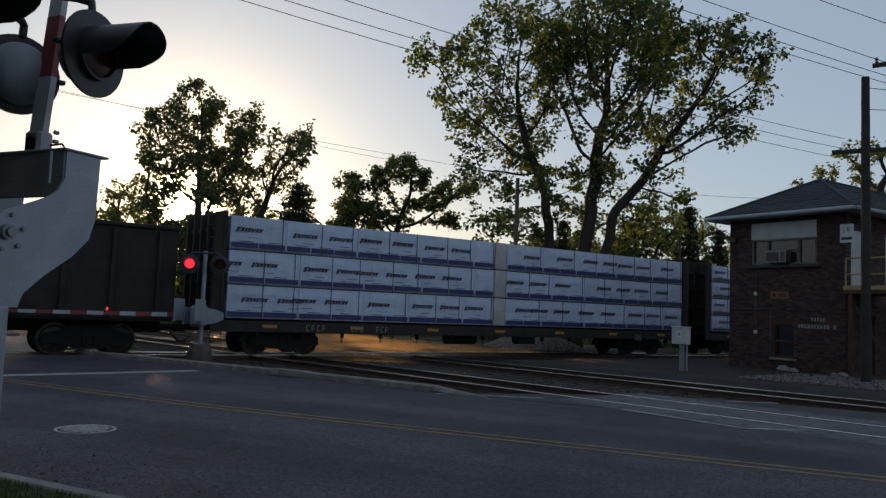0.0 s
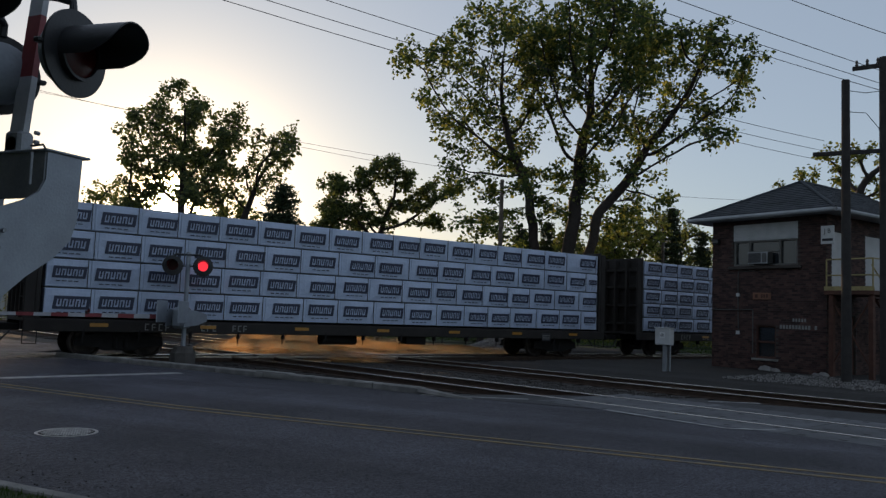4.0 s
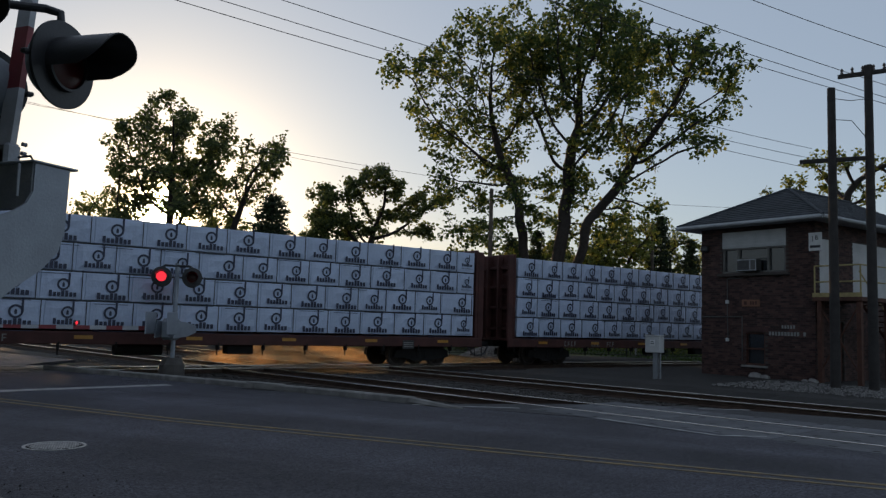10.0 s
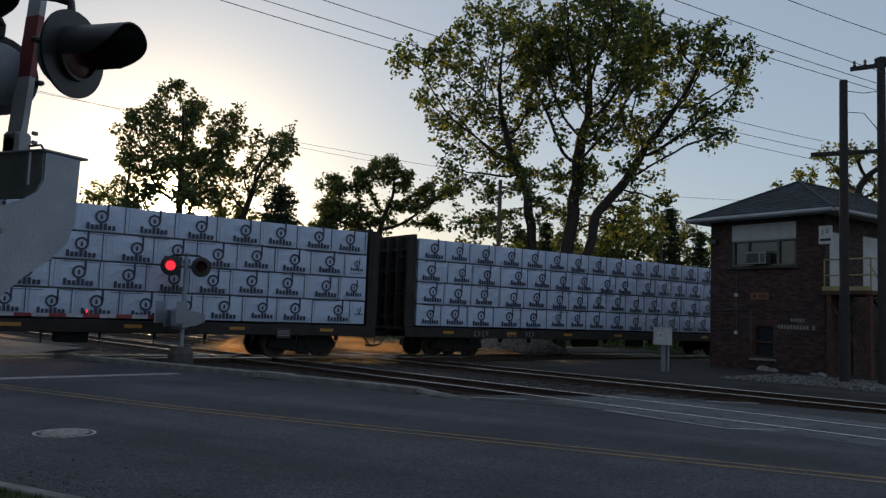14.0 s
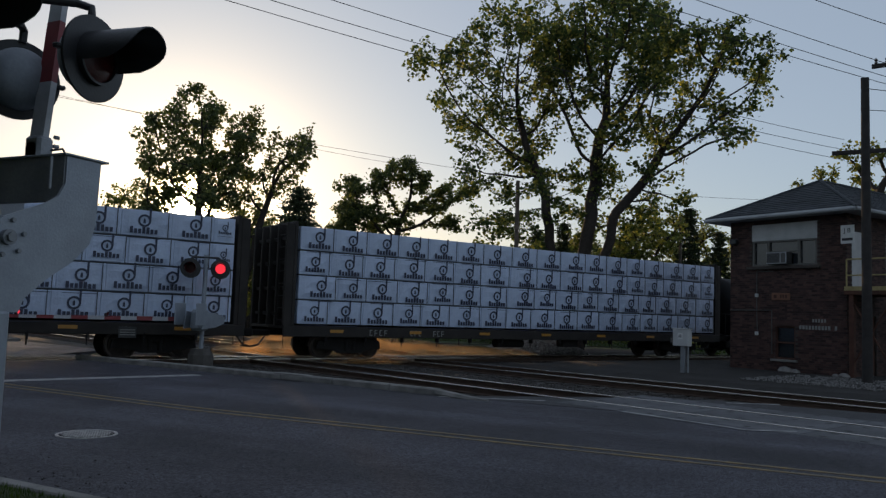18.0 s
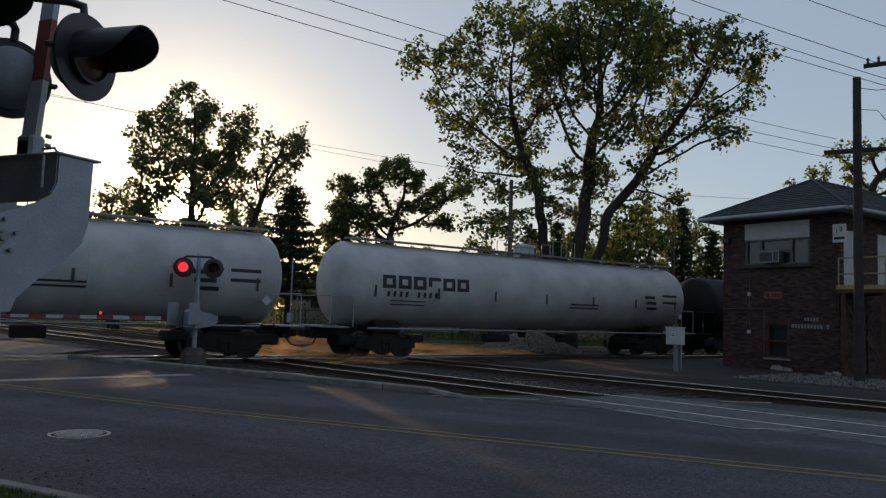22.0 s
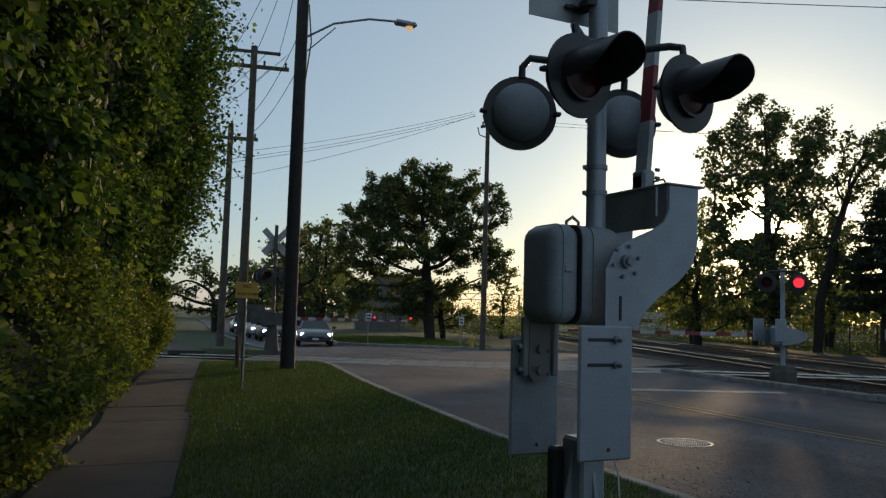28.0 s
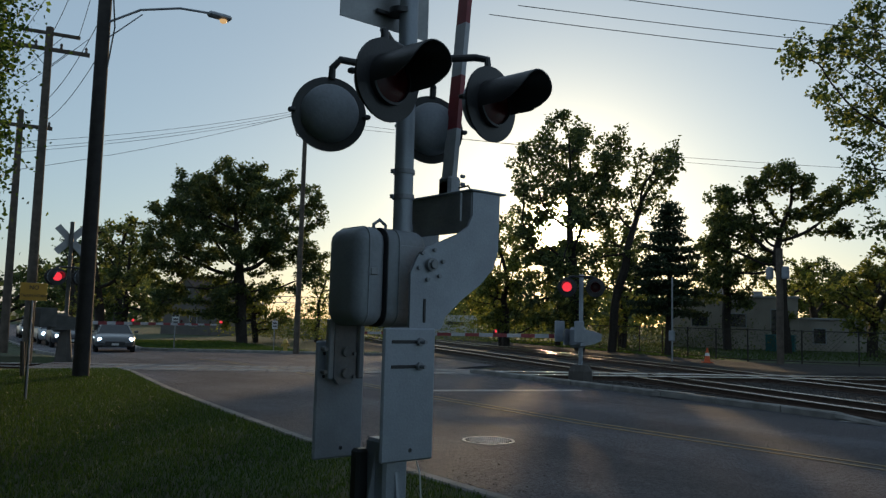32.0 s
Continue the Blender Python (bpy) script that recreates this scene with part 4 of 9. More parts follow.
def box_logo(mb, x, z, s, y):
    """A slanted dark plate with five blank blocks left open in it, and small bars of writing under it."""
    f = lambda px, pz: (x + px * s + pz * s * 0.12, y, z + pz * s)
    quad = lambda a, b, c, d: mb.add([f(a, c), f(b, c), f(b, d), f(a, d)], [(0, 1, 2, 3)])
    quad(-0.42, 0.42, 0.085, 0.16)
    quad(-0.42, 0.42, -0.16, -0.095)
    a = -0.42
    for k in range(5):
        b = -0.34 + k * 0.142
        quad(a, b, -0.095, 0.085)
        quad(b + 0.03, b + 0.07, -0.095 if k % 2 else -0.055, 0.05 if k % 2 else 0.085)
        a = b + 0.108
    quad(a, 0.42, -0.095, 0.085)
    for k in range(4):
        quad(-0.3 + k * 0.15, -0.19 + k * 0.15, -0.25, -0.225)


def word_logo(mb, x, z, s, y):
    """A slanted dark word drawn as plain bars of uneven height."""
    f = lambda px, pz: (x + px * s + pz * s * 0.45, y, z + pz * s)
    a = -0.46
    for w, lo, hi in ((0.085, -0.08, 0.06), (0.03, -0.05, 0.085), (0.085, -0.06, 0.05), (0.08, -0.055, 0.045), (0.08, -0.055, 0.045), (0.08, -0.055, 0.045), (0.03, -0.055, 0.075), (0.085, -0.055, 0.045), (0.085, -0.055, 0.045)):
        mb.add([f(a, lo), f(a + w, lo), f(a + w, hi), f(a, hi)], [(0, 1, 2, 3)])
        if w > 0.05:
            mb.add([f(a - 0.01, hi - 0.02), f(a + w + 0.016, hi - 0.02), f(a + w + 0.016, hi + 0.01), f(a - 0.01, hi + 0.01)], [(0, 1, 2, 3)])
        a += w + 0.022
    for k in range(3):
        mb.add([f(0.0 + k * 0.13, -0.24), f(0.11 + k * 0.13, -0.24), f(0.11 + k * 0.13, -0.222), f(0.0 + k * 0.13, -0.222)], [(0, 1, 2, 3)])


def bundle_mesh(w, h, d, seed, wrap="wrap"):
    """A wrapped lumber package: soft edges, sagging creased front."""
    g = random.Random(seed)
    nx_, nz_ = 7, 4
    vs, fs = [], []
    for j in range(nz_ + 1):
        for i in range(nx_ + 1):
            edge = i in (0, nx_) or j in (0, nz_)
            y = 0.02 if edge else -0.012 + g.uniform(-0.014, 0.012)
            vs.append((-w / 2 + w * i / nx_, y, -h / 2 + h * j / nz_ + (0 if edge else g.uniform(-0.02, 0.02))))
    for j in range(nz_):
        for i in range(nx_):
            a = j * (nx_ + 1) + i
            fs.append((a, a + 1, a + nx_ + 2, a + nx_ + 1))
    mb = Mesh().add(vs, fs)
    mb.box((0, d / 2 + 0.012, 0), (w, d, h), None, 0.02)
    return mb.mesh("package", M[wrap])


BUNDLES = {}
LOGOS = {}


def lumber_car(name, left, tiers, style, steel, label, pillar=None, seed=0, low_end=False):
    """A centre-beam flat car loaded with wrapped lumber; the load's left end lies at `left` along the line."""
    L, H0, H1 = 22.15, 1.17, 4.45
    mid = left + L / 2
    car = thing(name, Matrix.Translation(on_line(mid)) @ pose(0, 0, 0, 0, 0, 60.2), label, "freight car", "cars of the freight train")
    CARS.append((car, mid))
    g = random.Random(seed)
    part("deck", Mesh().box((0, 0, 1.07), (23.1, 2.8, 0.10), None, 0.015), steel, car)
    part("side_sill", Mesh().box((0, -1.36, 0.93), (23.1, 0.10, 0.34), None, 0.02), steel, car)
    part("side_sill", Mesh().box((0, 1.36, 0.93), (23.1, 0.10, 0.34), None, 0.02), steel, car)
    part("centre_sill", Mesh().box((0, 0, 0.92), (22.8, 0.5, 0.32), None, 0.03), M["truck"], car)
    part("centre_beam", Mesh().box((0, 0, 2.75), (22.2, 0.16, 3.3)).box((0, 0, 4.46), (22.2, 0.42, 0.16), None, 0.02), steel, car)
    if "winch" not in BUNDLES:
        BUNDLES["winch"] = Mesh().box((0, -1.33, 0.72), (0.05, 0.2, 0.22)).cyl((0, -1.3, 0.72), (0, -1.3, 0.45), 0.02, n=6).mesh("strap_winch", M["truck"])
    for k in range(14):
        part("strap_winch", BUNDLES["winch"], None, car).location = (-10 + k * 1.54, 0, 0)
    for k in range(7):
        part("reflector", Mesh().box((-9.6 + k * 3.2, -1.418, 0.96), (0.5, 0.012, 0.1)), M["reflector"], car)
    part("equipment_box", Mesh().box((1.6, -1.0, 0.62), (0.9, 0.4, 0.3), None, 0.03), M["truck"], car)
    part("air_tank", Mesh().cyl((-2.2, -0.8, 0.6), (-0.8, -0.8, 0.6), 0.18, n=12), M["truck"], car)
    part("placard", Mesh().box((8.0, -1.43, 0.83), (0.5, 0.015, 0.32)), M["black"], car)
    part("lettering", Mesh().box((8.0, -1.44, 0.9), (0.42, 0.006, 0.03)).box((8.0, -1.44, 0.83), (0.42, 0.006, 0.03)).box((8.0, -1.44, 0.76), (0.42, 0.006, 0.03)), M["letter"], car)
    marks = Mesh()
    for k, x in enumerate([-8.3, -8.1, -7.9, -7.7, -6.6, -6.42, -6.24, -5.6, -5.42, -5.24]):
        marks.box((x, -1.416, 0.93), (0.03, 0.008, 0.2)).box((x + 0.05, -1.416, 1.015), (0.09, 0.008, 0.03)).box((x + 0.05, -1.416, 0.92 if k % 2 else 0.845), (0.09, 0.008, 0.03))
    part("stencilling", marks, M["letter"], car, kind="stuff")
    for way in (-1, 1):
        bx = way * (L / 2 + 0.16)
        bh = part("bulkhead", Mesh().box((bx, 0, 2.84), (0.12, 2.8, 3.45), None, 0.015), steel, car)
        for y in (-1.34, -0.67, 0.0, 0.67, 1.34):
            part("post", Mesh().box((bx + way * 0.20, y, 2.8), (0.28, 0.12, 3.4), None, 0.02), steel, bh)
        for z in (1.5, 2.35, 3.2, 4.0):
            part("rib", Mesh().box((bx + way * 0.14, 0, z), (0.16, 2.6, 0.12), None, 0.02), steel, bh)
        lad = Mesh()
        for z in np.arange(1.3, 4.4, 0.4):
            lad.cyl((bx + way * 0.36, -1.36, z), (bx + way * 0.36, -0.95, z), 0.012, n=6)
        lad.cyl((bx + way * 0.36, -1.36, 1.2), (bx + way * 0.36, -1.36, 4.4), 0.015, n=6).cyl((bx + way * 0.36, -0.95, 1.2), (bx + way * 0.36, -0.95, 4.4), 0.015, n=6)
        part("ladder", lad, steel, bh)
        part("step", Mesh().tube([(way * 11.2, -1.38, 0.8), (way * 11.2, -1.38, 0.42), (way * 11.55, -1.38, 0.42), (way * 11.55, -1.38, 0.8)], 0.015, 6), M["truck"], car)
        coupler(car, way * 11.45, way)
        bogie(car, way * 8.9)
    # the load: packages in tiers, near side with printed wrap, far side behind the beam
    jig = random.Random(77)
    hh = (H1 - H0) / tiers
    cols = {3: 15, 4: 17, 5: 17}[tiers]
    for j in range(tiers):
        x = -L / 2
        while x < L / 2 - 0.2:
            w = L / cols * g.choice((1.0, 1.0, 1.0, 0.9, 1.12)) if style != "word" else g.choice((2.44, 2.44, 2.66, 1.9))
            w = round(min(w, L / 2 - x), 2)
            if L / 2 - (x + w) < 0.5:
                w = round(L / 2 - x, 2)
            if pillar is not None and x < pillar < x + w + 0.3:
                if pillar - x < 0.4:
                    x = pillar + 0.62
                    continue
                w = round(pillar - x - 0.02, 2)
            z = H0 + hh * (j + 0.5)
            kind_ = "wrap_blue" if style == "word" else "wrap"
            key = (w, round(hh, 3), g.randrange(3), kind_)
            if key not in BUNDLES:
                BUNDLES[key] = bundle_mesh(w - 0.008, hh - 0.05, 1.25, len(BUNDLES), kind_)
            ob = new("package", BUNDLES[key])
            ob.parent = car
            ob.location = (x + w / 2, -1.40 + g.uniform(-0.012, 0.012), z)
            lk = (style, w, round(hh, 3))
            if lk not in LOGOS:
                mb = Mesh()
                if style == "ring":
                    ring_logo(mb, 0.0, 0.05, min(1.12, w * 0.86), -0.036)
                elif style == "plate":
                    box_logo(mb, 0.0, 0.0, min(1.15, w * 0.9), -0.034)
                else:
                    pitch = 1.22 if tiers == 3 else 1.12
                    shift = 0.25 * math.sin(w * 7.0)
                    for q in range(int(w / pitch)):
                        word_logo(mb, (q + 0.5) * w / int(w / pitch) - w / 2 + shift * 0.2, 0.08, pitch * 0.86, -0.036)
                LOGOS[lk] = mb.mesh("printed_mark", M["print_navy"])
            if w > 1.3 or (w > 0.5 and style != "word"):
                part("printed_mark", LOGOS[lk], None, ob, kind="stuff").location = (jig.uniform(-0.5, 0.5) * max(0.0, w - 1.12), 0, jig.uniform(-0.03, 0.03))
            if style == "word":
                sk = ("stripe", w, round(hh, 3))
                if sk not in LOGOS:
                    mb = Mesh()
                    n_b = max(1, round(w / 1.05))
                    for q in range(n_b):
                        u0, u1 = -w / 2 + 0.02 + q * (w - 0.04) / n_b, -w / 2 + 0.02 + (q + 1) * (w - 0.04) / n_b - 0.035
                        v0, v1 = -hh / 2 + 0.07, -hh / 2 + 0.07 + 0.15 * hh
                        mb.add([(u0, -0.037, v0), (u1, -0.037, v0), (u1, -0.037, v1), (u0, -0.037, v1)], [(0, 1, 2, 3)])
                        mb.add([(u0 + 0.3, -0.037, v1 + 0.03), (u0 + 0.75, -0.037, v1 + 0.03), (u0 + 0.75, -0.037, v1 + 0.05), (u0 + 0.3, -0.037, v1 + 0.05)], [(0, 1, 2, 3)])
                    LOGOS[sk] = mb.mesh("blue_band", M["print_blue"])
                part("blue_band", LOGOS[sk], None, ob)
            if w > 1.0:
                bk = ("strap", round(hh, 3))
                if bk not in LOGOS:
                    LOGOS[bk] = Mesh().box((0, -0.034, 0), (0.022, 0.012, hh - 0.04)).mesh("strap", M["strap"])
                for u in ([0.42] if w < 2.0 else [-0.02, 0.42]):
                    part("strap", LOGOS[bk], None, ob).location = (u * w, 0, 0)
            x += w
        if j:
            part("dunnage", Mesh().box((0, -0.75, H0 + hh * j - 0.004), (L, 1.25, 0.02)), M["strap"], car)
    part("far_load", Mesh().box((0, 0.78, (H0 + H1) / 2), (L, 1.25, H1 - H0 - 0.05), None, 0.03), M["wrap"], car)
    if pillar is not None:
        for j in range(tiers):
            part("lumber_end", Mesh().rbox((pillar + 0.30, -0.80, H0 + hh * (j + 0.5)), (0.56, 1.24, hh - 0.03), 0.03, 2), M["tarp"], car, "pale grey wrap round short lumber between two stacks", smooth=True)
    return car


def tank_car(name, a, b, z0, dia, shell, dark, label, word=False, dome=0.5, seed=0):
    """A tank car whose shell reaches from a to b along the line."""
    mid, L, R = (a + b) / 2, b - a, dia / 2
    car = thing(name, Matrix.Translation(on_line(mid)) @ pose(0, 0, 0, 0, 0, 60.2), label, "tank car", "cars of the freight train")
    CARS.append((car, mid))
    zc = z0 + R
    head = 0.62
    prof = [(0.02, -L / 2), (R * 0.35, -L / 2 + head * 0.06), (R * 0.65, -L / 2 + head * 0.22), (R * 0.86, -L / 2 + head * 0.5), (R * 0.97, -L / 2 + head * 0.8), (R, -L / 2 + head)]
    prof = prof + [(r, -z) for r, z in prof[::-1]]
    tk = part("tank_shell", Mesh().lathe(prof, Matrix.Translation((0, 0, zc)) @ pose(0, 0, 0, 0, 90, 0), 48), shell, car, smooth=True)
    seams = Mesh()
    for k in range(1, 6):
        x = -L / 2 + L * k / 6
        seams.lathe([(R + 0.001, x - 0.02), (R + 0.006, x), (R + 0.001, x + 0.02)], Matrix.Translation((0, 0, zc)) @ pose(0, 0, 0, 0, 90, 0), 40)
    part("weld_seams", seams, shell, tk)
    ink, strip_ = (M["letter"], M["reflector"]) if dark else (M["ink"], M["strap"])
    for k in range(7):
        x = -L / 2 + 1.2 + k * (L - 2.4) / 6
        ang = radians(-8)
        part("reflector_strip", Mesh().box((x, -R * math.cos(ang) - 0.004, zc + R * math.sin(ang)), (0.09, 0.015, 0.5), None, 0.003), strip_, tk)
    rnd = random.Random(seed)

    def on_side(mb, x, dz, w, h):
        a0, a1 = math.asin(max(-1, min(1, (dz - h / 2) / R))), math.asin(max(-1, min(1, (dz + h / 2) / R)))
        mb.add([(x - w / 2, -(R + 0.008) * math.cos(a0), zc + (R + 0.008) * math.sin(a0)), (x + w / 2, -(R + 0.008) * math.cos(a0), zc + (R + 0.008) * math.sin(a0)), (x + w / 2, -(R + 0.008) * math.cos(a1), zc + (R + 0.008) * math.sin(a1)), (x - w / 2, -(R + 0.008) * math.cos(a1), zc + (R + 0.008) * math.sin(a1))], [(0, 1, 2, 3)])

    mk = Mesh()
    x0 = -L / 2 + 1.75
    if word:
        for k in range(6):
            x = x0 + k * 0.66
            on_side(mk, x, 0.26, 0.56, 0.13)
            if k != 3:
                on_side(mk, x, -0.08, 0.56, 0.13)
            on_side(mk, x - 0.2, 0.09, 0.16, 0.22)
            if k != 3:
                on_side(mk, x + 0.2, 0.09, 0.16, 0.22)
    for k in range(9):
        if k != 4:
            on_side(mk, x0 + k * (0.26 if word else 0.23), -0.34 if word else 0.0, 0.12, 0.19)
    for k in range(2):
        on_side(mk, x0 + 0.9, -0.58 - 0.13 * k, 1.5, 0.04)
    for k in range(2):
        on_side(mk, L * 0.12, -0.42 - 0.14 * k, 1.7, 0.06)
    for k in range(3):
        on_side(mk, L / 2 - 3.0 + 0.1 * k, 0.05 - 0.25 * k, 0.7, 0.13)
    on_side(mk, L / 2 - 1.6, 0.0, 1.0, 0.55 if dark else 0.42)
    part("stencilling", mk, ink, tk, kind="stuff")
    part("placard", Mesh().box((0, 0, 0), (0.24, 0.02, 0.24), pose(L / 2 - 0.9, -R - 0.05, zc - 0.75, 0, 45, 0)), M["red_stripe"] if dark else M["white_stripe"], car)
    # top fittings: dome, walkway, rails
    dx = (dome - 0.5) * L
    part("dome_housing", Mesh().lathe([(0.45, 0), (0.45, 0.42), (0.50, 0.44), (0.50, 0.52), (0.3, 0.58), (0.02, 0.6)], Matrix.Translation((dx, 0, zc + R - 0.04)), 24), shell, car, smooth=True)
    wk = Mesh().box((0, -0.45, zc + R + 0.10), (L * 0.94, 0.5, 0.04)) if not dark else Mesh().box((dx, -0.6, zc + R + 0.06), (3.6, 0.5, 0.04))
    part("walkway", wk, shell if dark else M["galv"], car)
    topm = shell if dark else M["galv"]
    for x in ((dx - 1.7, dx - 0.9, dx + 0.9, dx + 1.7) if not dark else tuple(dx - 4 + k * 1.6 for k in range(6))):
        part("top_rail", Mesh().tube([(x, -0.85, zc + R), (x, -0.85, zc + R + 0.72), (x + 0.5, -0.85, zc + R + 0.72), (x + 0.5, -0.85, zc + R)], 0.02, 6), topm, car)
        part("top_rail", Mesh().tube([(x, 0.7, zc + R), (x, 0.7, zc + R + 0.72), (x + 0.5, 0.7, zc + R + 0.72), (x + 0.5, 0.7, zc + R)], 0.02, 6), topm, car)
    if dark:
        part("top_rail", Mesh().tube([(dx - 4, -0.85, zc + R + 0.72), (dx + 4.4, -0.85, zc + R + 0.72)], 0.02, 6), topm, car)
    # underframe ends, running rail, ladders and bogies
    part("side_pipe", Mesh().cyl((-L / 2 + 1, -1.35, 1.06), (L / 2 - 1, -1.35, 1.06), 0.035, n=8), M["galv"] if not dark else shell, car)
    part("bottom_outlet", Mesh().cyl((0, 0, z0 + 0.1), (0, 0, z0 - 0.35), 0.25, 0.15, n=14), M["truck"], car)
    part("equipment_box", Mesh().box((1.8, -0.8, 0.78), (0.9, 0.4, 0.35), None, 0.03), M["truck"], car)
    part("air_tank", Mesh().cyl((-2.6, -0.7, 0.75), (-1.4, -0.7, 0.75), 0.17), M["truck"], car)
    for way in (-1, 1):
        part("stub_sill", Mesh().box((way * (L / 2 - 1.2), 0, 0.86), (3.6, 0.6, 0.42), None, 0.04), M["truck"], car)
        part("end_platform", Mesh().box((way * (L / 2 + 0.15), 0, 1.08), (0.9, 2.7, 0.05), None, 0.01), M["galv"] if not dark else shell, car)
        part("brake_rigging", Mesh().box((way * (L / 2 - 0.7), -0.5, 0.62), (1.2, 0.9, 0.34), None, 0.05), M["truck"], car)
        part("brake_cylinder", Mesh().box((way * (L / 2 - 3.4), -0.4, 0.7), (0.7, 1.0, 0.3), None, 0.05), M["truck"], car)
        part("saddle", Mesh().box((way * (L / 2 - 2.0), 0, 1.1), (1.1, 2.2, 0.5), None, 0.08), M["truck"], car)
        e = way * (L / 2 + 0.45)
        part("end_rail", Mesh().tube([(e, -1.3, 1.1), (e, -1.3, 2.15), (e, 1.3, 2.15), (e, 1.3, 1.1)], 0.022, 6).tube([(e - way * 0.9, -1.3, 1.1), (e - way * 0.9, -1.3, 2.15), (e, -1.3, 2.15)], 0.022, 6), M["galv"] if not dark else shell, car)
        ld = Mesh()
        xl = way * (L / 2 - 0.75)
        for z in np.arange(0.6, 1.2, 0.28):
            ld.cyl((xl - 0.2, -1.42, z), (xl + 0.2, -1.42, z), 0.015, n=6)
        ld.cyl((xl - 0.2, -1.42, 0.45), (xl - 0.2, -1.42, 1.2), 0.015, n=6).cyl((xl + 0.2, -1.42, 0.45), (xl + 0.2, -1.42, 1.2), 0.015, n=6)
        part("ladder", ld, M["truck"], car)
        coupler(car, way * (L / 2 + 0.1), way)
        bogie(car, way * (L / 2 - 2.0))
    return car


def hopper_car(name, a, b):
    mid, L = (a + b) / 2, b - a
    car = thing(name, Matrix.Translation(on_line(mid)) @ pose(0, 0, 0, 0, 0, 60.2), "dark grimy open-top gondola with ribbed sides", "freight car", "cars of the freight train")
    CARS.append((car, mid))
    for y in (-1.42, 1.42):
        part("side_wall", Mesh().box((0, y, 2.45), (L, 0.06, 2.7), None, 0.01), M["car_dark"], car)
    for x in (-L / 2, L / 2):
        part("end_wall", Mesh().box((x, 0, 2.45), (0.06, 2.84, 2.7), None, 0.01), M["car_dark"], car)
    part("floor", Mesh().box((0, 0, 1.08), (L, 2.8, 0.1)), M["car_dark"], car)
    part("top_rim", Mesh().box((0, -1.46, 3.82), (L + 0.1, 0.14, 0.12), None, 0.02), M["car_dark"], car)
    for k in range(13):
        part("rib", Mesh().box((-L / 2 + 0.5 + k * (L - 1) / 12, -1.50, 2.4), (0.14, 0.12, 2.6), None, 0.02), M["car_dark"], car)
    part("centre_sill", Mesh().box((0, 0, 0.86), (L, 0.6, 0.4), None, 0.03), M["truck"], car)
    for way in (-1, 1):
        coupler(car, way * (L / 2), way)
        bogie(car, way * (L / 2 - 2.2))
    return car


hopper_car("gondola_car", -9.0, 7.6)
B_, D_ = M["car_brown"], M["car_dark"]
lumber_car("lumber_car", 9.26, 3, "word", D_, "flat car with three tiers of white wrapped lumber printed in navy", pillar=-0.36, seed=1)
lumber_car("lumber_car", 33.73, 4, "word", D_, "flat car with four tiers of white wrapped lumber, blue bands", pillar=0.0, seed=2)
lumber_car("lumber_car", 58.22, 4, "plate", D_, "flat car stacked with white lumber wraps bearing dark plates", seed=3)
lumber_car("lumber_car", 83.55, 5, "plate", D_, "flat car with five tiers of white lumber wraps", seed=4)
lumber_car("lumber_car", 108.02, 4, "ring", D_, "dark flat car with white lumber wraps printed with rings", seed=5)
lumber_car("lumber_car", 132.65, 4, "ring", B_, "red-brown flat car with white wrapped lumber", seed=6)
lumber_car("lumber_car", 157.13, 4, "ring", B_, "red-brown flat car with a full wrapped lumber load", seed=7)
lumber_car("lumber_car", 181.56, 4, "ring", D_, "dark flat car with ribbed bulkheads and wrapped lumber", seed=8)
lumber_car("lumber_car", 205.95, 4, "ring", D_, "grimy flat car stacked four tiers high with lumber", seed=9)
lumber_car("lumber_car", 230.72, 4, "ring", D_, "flat car with creased white wraps over lumber", seed=10)
lumber_car("lumber_car", 255.14, 4, "ring", D_, "flat car with torn wrap at one lower corner", seed=12)
tank_car("tank_car", 278.8, 289.7, 1.12, 2.9, M["tank_black"], True, "short black tank car with white stencilling", seed=1)
tank_car("tank_car", 291.5, 310.3, 1.12, 3.05, M["tank_white"], False, "long white tank car streaked with dirt", word=True, dome=0.52, seed=2)
tank_car("tank_car", 312.3, 331.1, 1.12, 3.05, M["tank_white"], False, "long white tank car with rust stains on its shell", word=True, dome=0.5, seed=3)
tank_car("tank_car", 332.8, 352.2, 1.06, 2.85, M["tank_black"], True, "long black tank car at the train's rear", dome=0.45, seed=4)

# ---- lawn, hedge ----
lawn_lo = lambda x: walk_edge(x) + 0.01
solid("lawn", strip(lawn_lo, lambda x: curve_at(NEAR, x) - 0.17, list(np.arange(-23.0, 12.1, 0.5)), 0.115, depth=0.3, steps=4), M["grass_ground"], "mown lawn strip between sidewalk and kerb", "lawn", kind="structure")
solid("lawn_inner", strip(lambda x: walk_edge(x) - 4.0, lambda x: walk_edge(x) - 1.13, list(np.arange(-23.0, 12.1, 0.5)), 0.10, depth=0.3, steps=4), M["soil"], "shaded soil under the hedge", "soil", kind="structure")


def blades(n, where, hmin, hmax, w, seed, lean=0.5):
    g = np.random.default_rng(seed)
    P = where(g, n)
    n = len(P)
    a, h, t = g.uniform(0, 6.283, n), g.uniform(hmin, hmax, n), g.uniform(-lean, lean, (n, 2))
    s = np.stack([np.cos(a), np.sin(a), np.zeros(n)], -1) * (w * g.uniform(0.6, 1.3, n))[:, None]
    tip = P + np.stack([t[:, 0] * h, t[:, 1] * h, h], -1)
    v = np.stack([P - s, P + s, tip], 1).reshape(-1, 3)
    return v, np.arange(3 * n).reshape(-1, 3)


